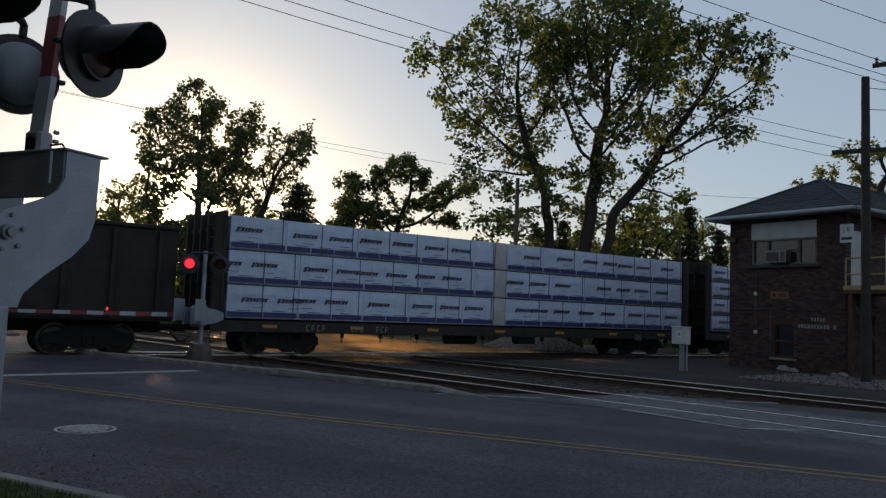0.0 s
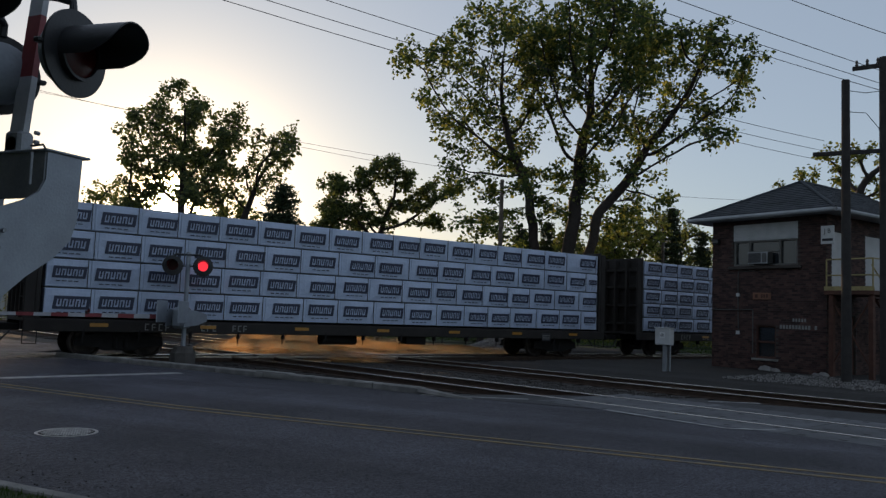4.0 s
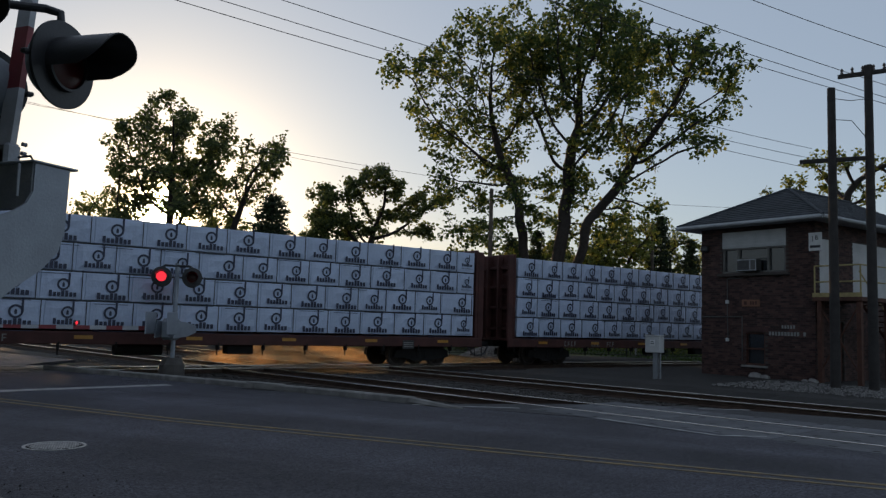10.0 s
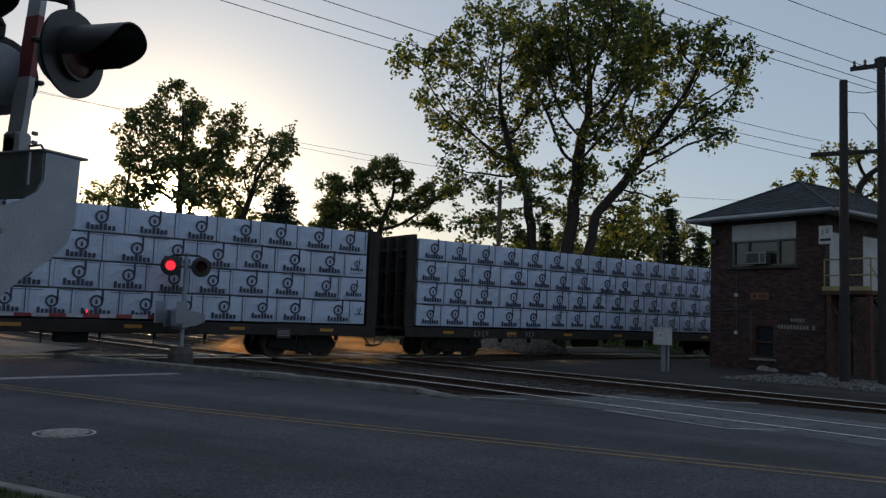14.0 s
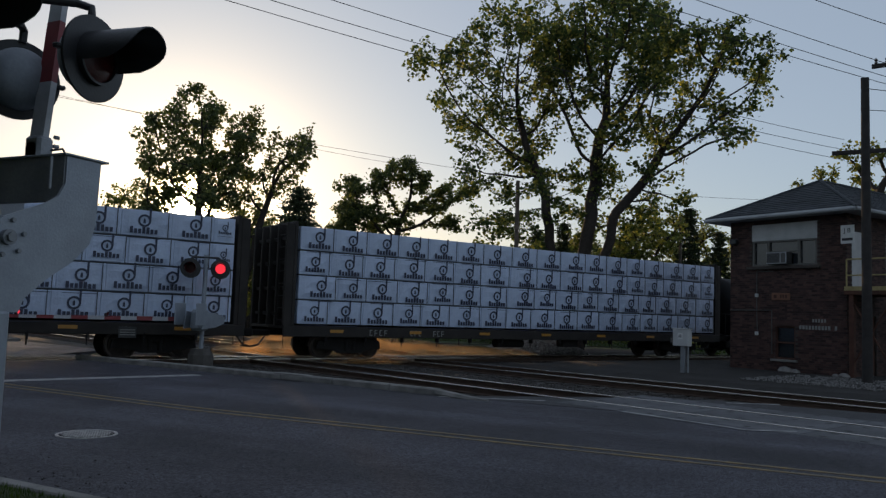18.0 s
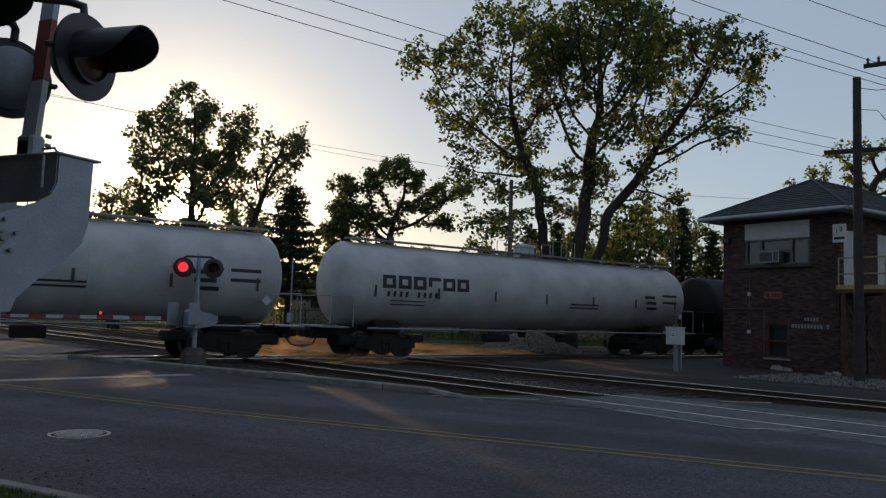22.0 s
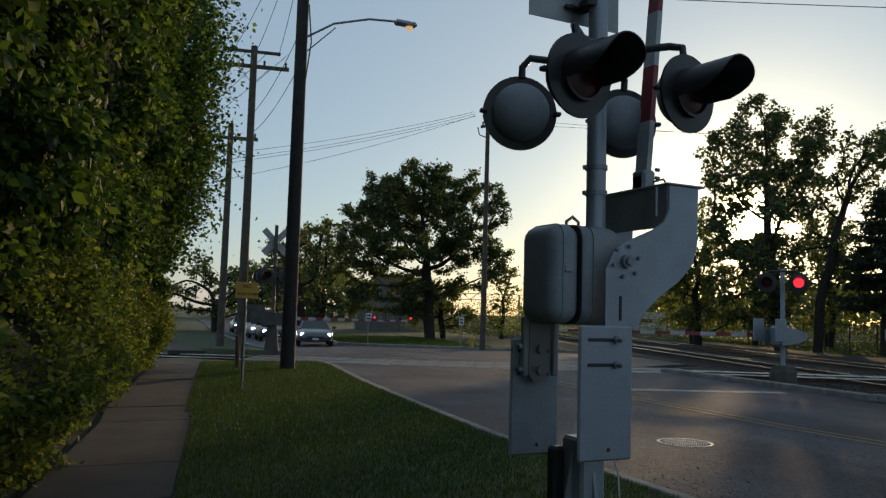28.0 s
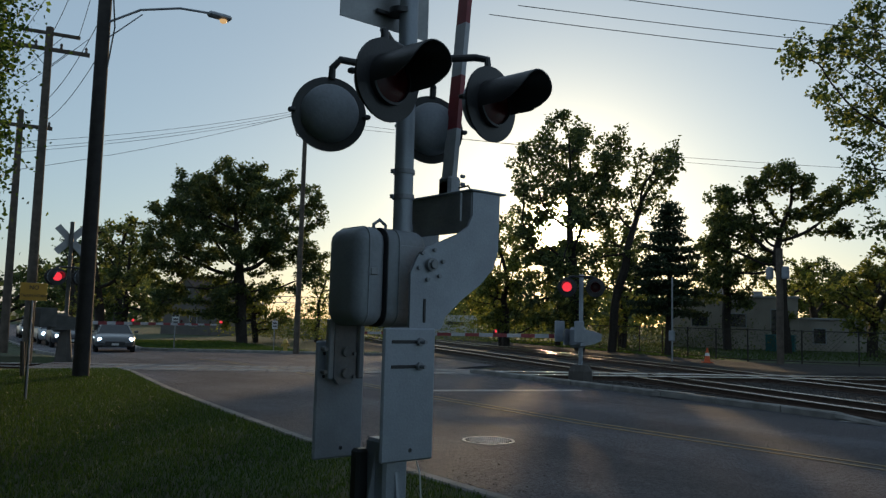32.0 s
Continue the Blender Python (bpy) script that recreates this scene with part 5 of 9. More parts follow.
def lawn_points(g, n):
    x = -22.8 + 32.0 * g.random(n) ** 0.85
    lo = np.array([walk_edge(v) for v in x]) + 0.02
    hi = np.interp(x, [p[0] for p in NEAR], [p[1] for p in NEAR]) - 0.18
    y = lo + (hi - lo) * g.random(n)
    return np.stack([x, y, np.full(n, 0.112)], -1)


tagged(new("lawn_grass", arrays("lawn_grass", *blades(150000, lawn_points, 0.028, 0.065, 0.006, 2), M["blade"])), "short dense green lawn grass", "grass", kind="stuff")


def verge_points(g, n):
    x = g.uniform(-62, -32, n)
    far = np.interp(x, [p[0] for p in FARK], [p[1] for p in FARK]) + 0.3
    P = np.stack([x, far + g.random(n) ** 1.6 * 9.0, np.full(n, -0.06)], -1)
    P = P[P[:, 0] * NM.x + P[:, 1] * NM.y < 11.0]
    P[:, 2] += [dip(px_, py_) for px_, py_, _ in P]
    return P


def park_points(g, n):
    s, d = g.uniform(-70, 25, n), 24.8 + 26 * g.random(n) ** 1.4
    keep = ((s < -36) | (d > 40)) & ((s < -17) | (d > 44))
    s, d = s[keep], d[keep]
    return np.stack([UM.x * s + NM.x * d, UM.y * s + NM.y * d, np.full(len(s), -0.02)], -1)


tagged(new("verge_grass", arrays("verge_grass", *blades(30000, verge_points, 0.06, 0.18, 0.025, 5), M["blade"])), "uneven grass verge across the road", "grass", kind="stuff")
tagged(new("park_grass", arrays("park_grass", *blades(60000, park_points, 0.06, 0.16, 0.035, 6), M["blade"])), "park grass behind the railway fence", "grass", kind="stuff")


def leaf_quads(P, size, g, droop=0.0, long=1.0):
    """Folded leaves at the points P, turned at random."""
    n = len(P)
    d = g.normal(size=(n, 3))
    d[:, 2] = d[:, 2] * 0.7 - droop
    d /= np.linalg.norm(d, axis=1)[:, None]
    e = np.cross(d, g.normal(size=(n, 3)))
    e /= np.linalg.norm(e, axis=1)[:, None] + 1e-9
    up = np.cross(d, e)
    s = (size * g.uniform(0.6, 1.35, n))[:, None]
    v = np.stack([P, P + d * s * 0.5 * long + e * s * 0.36 + up * s * 0.1, P + d * s * long, P + d * s * 0.5 * long - e * s * 0.36 + up * s * 0.1], 1).reshape(-1, 3)
    k = 4 * np.arange(n)
    return v, np.concatenate([np.stack([k, k + 1, k + 2], -1), np.stack([k, k + 2, k + 3], -1)])


def hedge_front(x, z):
    """How far the hedge's face stands forward of the walk's inner edge."""
    bulge = 0.52 * noise.noise((x * 0.55, z * 0.6, 1.7)) + 0.32 * noise.noise((x * 1.5, z * 1.6, 4.1)) + 0.16 * max(0.0, 1 - abs(z - 1.1) / 0.9)
    over = 0.55 * min(1.0, max(0.0, (z - 2.6) / 3.0)) - 0.15 * max(0.0, 1 - z / 0.8)
    return walk_edge(x) - 1.15 + bulge + over


hedge = thing("hedge", pose(0, 0, 0), "tall overgrown green hedge beside the sidewalk", "hedge")
hg = np.random.default_rng(17)
# near-black backing sheet: the shade between the leaves put into its colour
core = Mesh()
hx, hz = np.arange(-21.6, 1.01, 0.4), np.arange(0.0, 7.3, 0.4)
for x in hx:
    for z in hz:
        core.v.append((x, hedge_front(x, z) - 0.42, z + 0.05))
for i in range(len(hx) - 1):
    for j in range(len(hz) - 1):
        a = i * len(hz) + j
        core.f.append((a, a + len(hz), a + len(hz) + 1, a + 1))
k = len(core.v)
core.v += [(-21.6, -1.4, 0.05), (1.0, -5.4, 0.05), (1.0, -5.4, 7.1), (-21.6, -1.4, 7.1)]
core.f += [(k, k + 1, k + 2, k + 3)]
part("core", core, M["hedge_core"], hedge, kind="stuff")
pts = []
while len(pts) < 135000:
    x, z = float(-21.9 + 23.2 * hg.random() ** 1.1), float(7.6 * hg.random())
    depth = float(abs(hg.normal()) * 0.2)
    keep = 0.42 + 1.3 * noise.noise((x * 1.1, z * 1.1, 9.0)) + 0.5 * noise.noise((x * 3.1, z * 3.1, 2.0))
    if hg.random() < keep + 0.2:
        pts.append((x, hedge_front(x, z) - depth + 0.05 * hg.normal(), z + 0.05))
pts = np.array(pts)
low_leaf = pts[:, 2] < 1.9 + 0.35 * np.sin(pts[:, 0] * 1.3)
small = pts[low_leaf]
small = np.concatenate([small + hg.normal(size=small.shape) * 0.04 for _ in range(3)])
tall = pts[~low_leaf]
big = hg.random(len(tall)) < 0.12
part("foliage", arrays("foliage", *leaf_quads(tall[~big], 0.085, hg, 0.7, 1.25), M["hedge"]), None, hedge, kind="stuff")
part("foliage_large", arrays("foliage_large", *leaf_quads(tall[big], 0.125, hg, 1.0, 1.3), M["hedge"]), None, hedge, kind="stuff")
part("foliage_privet", arrays("foliage_privet", *leaf_quads(small, 0.055, hg, 0.2, 1.1), M["privet"]), None, hedge, kind="stuff")
end = []
for k in range(16000):
    a, r = hg.uniform(0, 6.283), abs(hg.normal()) * 0.55
    z = 2.4 + 6.2 * hg.random()
    out_ = 0.75 * math.sin(min(1.0, (z - 2.4) / 4.0) * 1.6) + 0.35 * noise.noise((z * 0.9, 3.0, 0.0))
    sx = -20.5 + 3.5 * hg.random()
    end.append((sx + r * math.cos(a) * 1.2, walk_edge(sx) - 1.0 + out_ + r * math.sin(a) * 0.8, z))
part("foliage_end", arrays("foliage_end", *leaf_quads(np.array(end), 0.10, hg, 0.4), M["hedge"]), None, hedge, kind="stuff")

# ---- trees ----
TREES = [
    ((-11.49, 42.67), 14.2, 0.37, "leaf_big", 1.05, "tall leafy broadleaf tree with forked dark trunk",
     [(1.6, 18.0, 2.4), (4.0, 18.3, 1.7), (-0.9, 15.2, 2.3), (2.9, 15.7, 2.3), (5.0, 16.6, 1.8), (0.7, 18.4, 1.7), (0.8, 11.9, 1.4), (3.2, 7.5, 0.9), (1.4, 9.7, 1.0), (-0.1, 16.5, 1.9), (1.6, 13.8, 1.7), (0.6, 9.7, 1.2), (2.4, 11.3, 1.2), (2.0, 6.9, 0.8), (-0.1, 6.9, 1.0), (1.6, 19.8, 1.1), (2.6, 20.1, 0.8), (4.7, 19.2, 0.8), (3.4, 13.6, 1.3)]),
    ((-11.49, 42.68), 14.2, 0.27, "leaf_big", 0.95, "leaning stem with a long limb hung with leaves",
     [(6.8, 15.9, 1.5), (8.4, 15.1, 1.3), (7.8, 12.8, 1.0), (5.9, 13.9, 1.4), (9.4, 14.7, 0.8), (5.1, 11.6, 1.1), (6.5, 12.1, 0.8), (7.5, 11.0, 0.6), (4.8, 8.0, 0.8), (3.9, 8.6, 0.8), (3.9, 10.3, 1.1), (4.0, 12.8, 1.6), (5.2, 16.3, 1.3), (7.5, 16.4, 0.8)]),
    ((-12.74, 43.35), 16.5, 0.29, "leaf_big", 0.88, "tall leaning broadleaf tree with sunlit edges",
     [(-0.8, 18.5, 2.0), (-2.8, 17.1, 1.9), (-5.0, 17.1, 1.5), (-6.8, 16.0, 1.2), (-7.4, 15.0, 0.8), (-3.3, 14.4, 1.9), (-1.6, 14.1, 1.9), (-4.9, 13.6, 1.4), (-3.9, 10.5, 1.4), (-1.7, 11.2, 1.9), (-2.9, 8.5, 1.2), (0.3, 9.9, 1.3), (-4.9, 11.4, 1.0), (-1.9, 6.3, 1.0), (-3.6, 7.6, 0.8), (-6.2, 14.2, 0.9), (-5.3, 15.2, 1.1), (-5.9, 12.4, 0.8), (-5.5, 10.4, 0.7), (-5.1, 8.8, 0.7), (-4.5, 6.6, 0.7), (-3.0, 6.8, 0.8), (-1.0, 8.3, 1.1), (-2.6, 12.1, 1.3), (-0.5, 16.5, 1.6), (0.5, 7.6, 0.9), (-7.7, 15.3, 0.5), (-3.8, 18.8, 0.7), (-2.2, 19.5, 0.8)]),
    ((-34.12, 39.16), 41.1, 0.36, "leaf_dark", 3.2, "dense dark tree against the low sun",
     [(-2.7, 13.2, 1.1), (-1.2, 13.6, 1.2), (0.2, 13.6, 1.3), (1.7, 13.6, 1.0), (-3.2, 11.9, 1.1), (-1.5, 11.9, 1.3), (0.1, 11.9, 1.4), (1.5, 11.9, 1.2), (-3.7, 10.8, 0.9), (-2.4, 10.4, 0.9), (-0.4, 10.2, 1.1), (1.0, 10.2, 1.1), (2.3, 10.8, 0.8), (0.3, 8.8, 0.9), (1.4, 8.4, 0.8), (-3.5, 9.3, 0.7), (-3.8, 7.8, 0.9), (-3.0, 6.3, 0.9), (0.0, 6.9, 0.6), (0.6, 5.7, 0.9), (-1.0, 5.3, 1.1), (-2.8, 4.9, 1.2), (-1.0, 3.5, 1.2), (-3.1, 3.0, 1.1), (0.8, 3.5, 0.9), (-2.0, 2.0, 1.0), (-0.3, 1.9, 0.9), (-2.9, 8.4, 0.5), (-0.4, 7.8, 0.5), (-2.2, 10.0, 0.5), (-1.1, 9.7, 0.5), (-2.6, 6.8, 0.5), (-0.8, 6.3, 0.5), (-3.3, 7.7, 0.6), (0.0, 8.6, 0.6), (-2.5, 8.9, 0.4), (-0.8, 8.8, 0.4), (-2.2, 6.3, 0.5), (-1.0, 7.0, 0.4), (-1.6, 5.8, 0.5), (-1.7, 9.6, 0.4)]),
    ((-31.99, 39.65), 38.9, 0.28, "leaf_dark", 2.0, "leaning tree with open crown of upright twigs",
     [(3.2, 12.6, 0.9), (4.0, 12.9, 0.7), (2.5, 11.7, 0.9), (3.5, 11.5, 0.8), (1.8, 10.6, 0.9), (2.7, 10.3, 0.8), (1.0, 9.9, 0.8), (1.9, 9.0, 0.7), (0.3, 8.8, 0.7), (1.2, 7.8, 0.6), (-0.0, 7.0, 0.7), (-0.9, 6.0, 0.8), (1.2, 5.8, 0.6), (0.5, 4.6, 0.7)]),
    ((-27.81, 53.11), 27.7, 0.34, "leaf_dark", 4.4, "gnarled oak with open dark crown",
     [(-0.4, 12.4, 1.1), (1.0, 11.9, 1.1), (-1.9, 11.6, 1.2), (-3.4, 11.3, 1.1), (2.6, 11.3, 1.1), (4.2, 10.7, 0.8), (1.7, 9.6, 1.2), (-0.4, 9.2, 1.4), (-3.0, 8.8, 1.3), (-4.5, 9.7, 0.9), (-4.7, 7.2, 1.1), (3.5, 8.8, 0.7), (-1.5, 6.8, 1.1), (-3.7, 5.6, 1.0)]),
    ((-33.22, 54.64), 31.3, 0.32, "leaf_dark", 4.4, "dark tree beside the pale building",
     [(-0.7, 9.3, 1.1), (-1.5, 8.0, 1.1), (0.5, 7.6, 1.1), (-0.7, 11.5, 0.9), (0.5, 10.2, 1.0), (-1.1, 4.2, 0.9), (0.9, 4.2, 1.0), (2.1, 8.5, 0.9), (1.7, 6.3, 1.0), (-0.3, 5.5, 1.1), (-1.9, 5.9, 0.9)]),
    ((-56.01, 26.42), 64.8, 0.44, "leaf_dark", 9.0, "broad round-crowned shade tree",
     [(-1.4, 12.3, 1.3), (-3.0, 11.7, 1.5), (0.5, 12.0, 1.4), (2.4, 11.7, 1.4), (-4.6, 10.3, 1.5), (-5.7, 8.8, 1.5), (4.1, 10.9, 1.3), (4.8, 9.2, 1.2), (-1.7, 9.9, 1.9), (1.2, 9.7, 1.9), (-6.9, 7.2, 1.3), (-5.5, 6.0, 1.5), (-3.4, 7.0, 1.8), (-0.3, 6.8, 1.9), (2.6, 6.9, 1.7), (4.7, 6.6, 1.3), (-7.2, 4.7, 1.1), (-4.2, 4.0, 1.5), (-1.4, 4.2, 1.4), (1.5, 3.9, 1.5), (4.4, 4.4, 1.2), (-5.3, 2.7, 1.1), (-2.1, 2.4, 1.0), (-3.7, 9.1, 1.6), (-0.5, 11.1, 1.7), (1.7, 8.2, 1.7), (-2.0, 8.0, 1.6)]),
    ((-71.59, 22.11), 72.8, 0.35, "leaf_fresh", 1.9, "hazy pale green tree across the road",
     [(-0.2, 9.2, 1.2), (0.9, 9.8, 1.0), (-1.3, 8.1, 1.2), (0.4, 7.2, 1.2), (-0.4, 5.2, 1.3), (-1.4, 3.7, 1.2), (1.0, 4.8, 1.0)]),
    ((-60.35, 35.33), 59.7, 0.2, "leaf_fresh", 1.0, "small sunlit tree on the verge",
     [(-0.6, 2.4, 0.9), (0.0, 3.6, 0.8), (-0.8, 0.9, 0.8), (0.7, 5.4, 0.7)]),
    ((-31.0, 73.7), 22.9, 0.4, "leaf_fresh", 1.9, "rounded sunlit yellow-green tree",
     [(0.1, 6.1, 1.7), (-1.7, 5.0, 1.6), (1.8, 7.1, 1.7), (-2.6, 3.8, 1.1), (0.0, 3.6, 1.5), (2.6, 4.1, 1.5)]),
    ((-35.55, 73.84), 25.7, 0.35, "leaf_fresh", 1.9, "bright green tree behind the fence",
     [(-0.4, 6.6, 1.2), (0.5, 5.1, 1.3), (-1.4, 5.6, 1.2), (-2.9, 4.0, 1.2), (-1.9, 7.7, 0.9)]),
    ((-12.36, 60.88), 11.5, 0.4, "leaf_fresh", 1.9, "spreading yellow-green tree in the park",
     [(-0.1, 7.4, 1.5), (1.4, 8.3, 1.4), (-1.6, 6.6, 1.4), (2.6, 7.0, 1.3), (0.7, 5.4, 1.5), (-1.2, 4.1, 1.4), (2.2, 4.6, 1.4), (3.3, 8.7, 0.9)]),
    ((-23.19, 55.46), 22.8, 0.35, "leaf_fresh", 1.9, "low leafy tree by the park fence",
     [(-0.6, 5.7, 1.2), (1.1, 6.2, 1.2), (-1.8, 4.4, 1.0), (1.9, 4.1, 1.3), (-0.1, 3.6, 1.2), (3.1, 5.0, 1.1), (2.8, 2.5, 1.0), (-1.1, 2.8, 0.9)]),
    ((-16.67, 44.07), 20.8, 0.2, "leaf_dark", 1.0, "dense dark bush by the stone pile",
     [(-0.0, 1.6, 0.8), (0.7, 2.6, 0.7), (-0.7, 2.3, 0.6), (0.5, 0.7, 0.7), (1.5, 1.7, 0.7)]),
    ((3.63, 68.11), -3.0, 0.4, "leaf_fresh", 1.0, "thin spring-green tree behind the brick tower",
     [(-1.0, 15.0, 1.0), (1.0, 14.9, 1.2), (2.9, 14.8, 1.2), (-2.6, 13.7, 1.0), (-0.2, 13.2, 1.1), (-4.3, 12.2, 0.9), (2.1, 12.6, 1.1), (4.4, 13.8, 1.3), (4.8, 16.3, 1.1)]),
    ((-59.39, 17.17), 73.6, 0.35, "leaf_dark", 1.9, "dark street tree across the road",
     [(-0.7, 7.2, 0.9), (0.4, 6.3, 0.9), (-1.8, 6.2, 0.9), (-0.7, 5.0, 1.0), (-2.1, 4.0, 1.0), (0.9, 4.2, 0.9), (-0.8, 2.8, 0.9)]),
    ((-71.98, 61.9), 49.3, 0.3, "leaf_fresh", 1.0, "far green tree by the tracks",
     [(0.6, 3.3, 1.9), (-1.4, 2.6, 1.5), (2.5, 4.7, 1.7), (4.6, 3.4, 1.7), (1.9, 2.0, 1.5), (6.6, 2.8, 1.7)]),
    ((-56.14, 14.3), 75.7, 0.25, "leaf_dark", 1.0, "dark tree beside the street",
     [(-0.6, 6.1, 0.6), (0.3, 5.8, 0.6), (-0.2, 4.6, 0.7), (0.7, 3.9, 0.7), (-0.6, 3.5, 0.6), (0.5, 2.4, 0.7)]),
    ((-41.87, 40.05), 46.3, 0.3, "leaf_fresh", 1.9, "hazy backlit tree glowing near the sun",
     [(-0.8, 8.4, 0.9), (0.0, 9.5, 0.7), (-1.2, 6.8, 1.0), (0.8, 6.6, 1.0), (-0.3, 5.2, 1.2), (-1.5, 3.9, 1.0), (1.3, 4.2, 1.1), (0.1, 2.7, 1.2), (1.8, 2.2, 1.0), (-1.1, 1.9, 0.9)]),
    ((-39.57, 50.23), 38.3, 0.25, "leaf_fresh", 1.9, "yellow-green backlit tree in the park",
     [(-0.5, 9.3, 1.0), (0.8, 8.7, 0.9), (-1.2, 7.1, 0.9), (0.3, 6.2, 1.1), (-1.6, 4.8, 0.8), (1.4, 5.6, 0.8)]),
    ((-32.53, 61.93), 27.8, 0.25, "leaf_fresh", 1.9, "small yellow-green tree by the pale building",
     [(-0.4, 5.0, 1.2), (0.8, 4.1, 1.1), (-1.3, 3.6, 1.1), (0.4, 2.7, 1.0), (1.7, 5.5, 0.9)]),
    ((-38.98, 89.87), 23.5, 0.35, "leaf_dark", 1.9, "dark hazy tree at the far edge of the park",
     [(-5.6, 7.0, 1.7), (-3.8, 8.3, 1.7), (-1.6, 7.0, 1.8), (0.6, 8.3, 1.8), (2.7, 7.1, 1.8), (-3.3, 4.5, 1.6), (0.0, 4.6, 1.6), (-7.3, 4.4, 1.4)]),
    ((-20.34, 75.43), 15.1, 0.35, "leaf_dark", 1.9, "dense green tree far in the park",
     [(-0.1, 7.8, 1.8), (1.9, 8.3, 1.6), (-2.2, 6.7, 1.6), (0.9, 5.2, 1.7), (-1.6, 4.0, 1.6), (3.9, 6.8, 1.6), (2.9, 3.7, 1.5)]),
    ((-10.35, 79.52), 7.5, 0.3, "leaf_fresh", 1.0, "yellow-green tree behind the train",
     [(-4.8, 10.7, 1.4), (-2.7, 11.5, 1.4), (-0.5, 11.0, 1.4), (1.6, 10.2, 1.1), (-3.2, 9.0, 1.4), (-1.1, 8.8, 1.4), (3.1, 9.3, 0.9)]),
    ((-22.66, 72.67), 17.4, 0.35, "leaf_dark", 1.8, "dense dark tree among the park woods",
     [(-0.2, 8.1, 1.8), (1.8, 7.1, 1.7), (-2.2, 7.0, 1.7), (-0.1, 5.5, 1.8), (-2.1, 3.8, 1.6), (1.9, 4.0, 1.7), (-0.1, 2.4, 1.6)]),
    ((-9.83, 79.52), 7.1, 0.35, "leaf_fresh", 1.8, "broad yellow-green tree among the park woods",
     [(-0.1, 8.6, 1.8), (1.8, 7.6, 1.6), (-1.9, 7.0, 1.6), (-0.0, 5.5, 1.7), (2.3, 4.6, 1.5), (-1.9, 3.9, 1.5)]),
    ((-4.54, 73.99), 3.5, 0.35, "leaf_dark", 1.8, "dark tree among the park woods",
     [(-0.0, 7.7, 1.6), (1.6, 6.7, 1.4), (-1.2, 6.3, 1.4), (0.4, 4.9, 1.4), (2.8, 5.4, 1.4), (-1.2, 3.5, 1.2)]),
    ((-36.06, 77.09), 25.1, 0.3, "leaf_dark", 1.8, "far dark tree behind the park fence",
     [(-0.8, 6.1, 1.5), (0.9, 6.8, 1.5), (-1.9, 4.3, 1.4), (0.5, 3.8, 1.5), (-1.3, 1.9, 1.4), (2.3, 2.7, 1.4)]),
    ((-60.95, 11.1), 79.7, 0.3, "leaf_dark", 1.8, "dark leafy tree behind the street poles",
     [(-1.0, 4.3, 1.1), (0.4, 3.9, 1.1), (1.8, 4.4, 0.9), (-1.6, 2.3, 1.0), (0.2, 2.0, 1.2), (2.0, 2.0, 1.1), (3.4, 2.9, 0.7), (-3.0, 3.0, 1.0), (-4.2, 2.2, 1.2)]),
    ((-68.62, 21.63), 72.5, 0.3, "leaf_dark", 1.8, "dark tree down the street",
     [(-1.3, 6.6, 1.1), (-0.0, 7.6, 1.1), (1.4, 6.3, 1.2), (-0.7, 4.2, 1.3), (1.1, 3.8, 1.3), (-1.5, 2.3, 1.1), (2.1, 1.9, 1.2)]),
    ((-59.21, 29.04), 63.9, 0.25, "leaf_fresh", 1.8, "sunlit tree beside the dark house",
     [(-1.0, 3.1, 1.2), (0.7, 4.0, 1.1), (-1.9, 1.7, 1.1), (0.1, 2.0, 1.2), (1.7, 1.8, 1.0), (-2.4, 3.9, 0.9)]),
    ((-43.6, 41.2), 45.0, 0.2, "leaf_fresh", 1.6, "leafy young tree glowing against the sun",
     [(-1.0, 7.4, 1.0), (0.4, 8.2, 0.9), (-1.6, 5.8, 1.1), (0.6, 6.2, 1.1), (-0.5, 4.6, 1.2), (1.4, 4.4, 1.0), (-1.9, 3.6, 1.1), (0.3, 2.8, 1.2), (1.8, 2.4, 1.0), (-1.2, 2.0, 1.0)]),
    ((-41.0, 44.6), 42.0, 0.2, "leaf_fresh", 1.6, "slender young tree in the backlit thicket",
     [(-0.6, 6.9, 1.0), (0.7, 7.7, 0.9), (-1.4, 5.2, 1.0), (0.9, 5.6, 1.1), (-0.2, 4.2, 1.1), (1.7, 3.8, 1.0), (-1.5, 3.0, 1.0), (0.5, 2.3, 1.1)]),
    ((-37.0, 47.3), 38.0, 0.2, "leaf_fresh", 1.6, "thin yellow-green tree behind the leaning one",
     [(-0.7, 6.4, 0.9), (0.5, 7.2, 0.9), (1.2, 5.3, 1.0), (-1.0, 4.6, 1.0), (0.4, 3.6, 1.1), (1.5, 2.6, 0.9), (-0.9, 2.4, 1.0)]),
]
PINES = [((-27.53, 39.26), 9.2, 2.9), ((-21.75, 66.66), 9.5, 2.5), ((-13.56, 64.72), 9.8, 2.4), ((-8.86, 65.53), 10.8, 1.8), ((-7.51, 74.75), 9.9, 1.9), ((-16.2, 55.82), 8.8, 1.5)]


SUN_GAP = Vector((0.05, 0.1, 1.65))         # the low sun breaks through the crowns along a line to this point


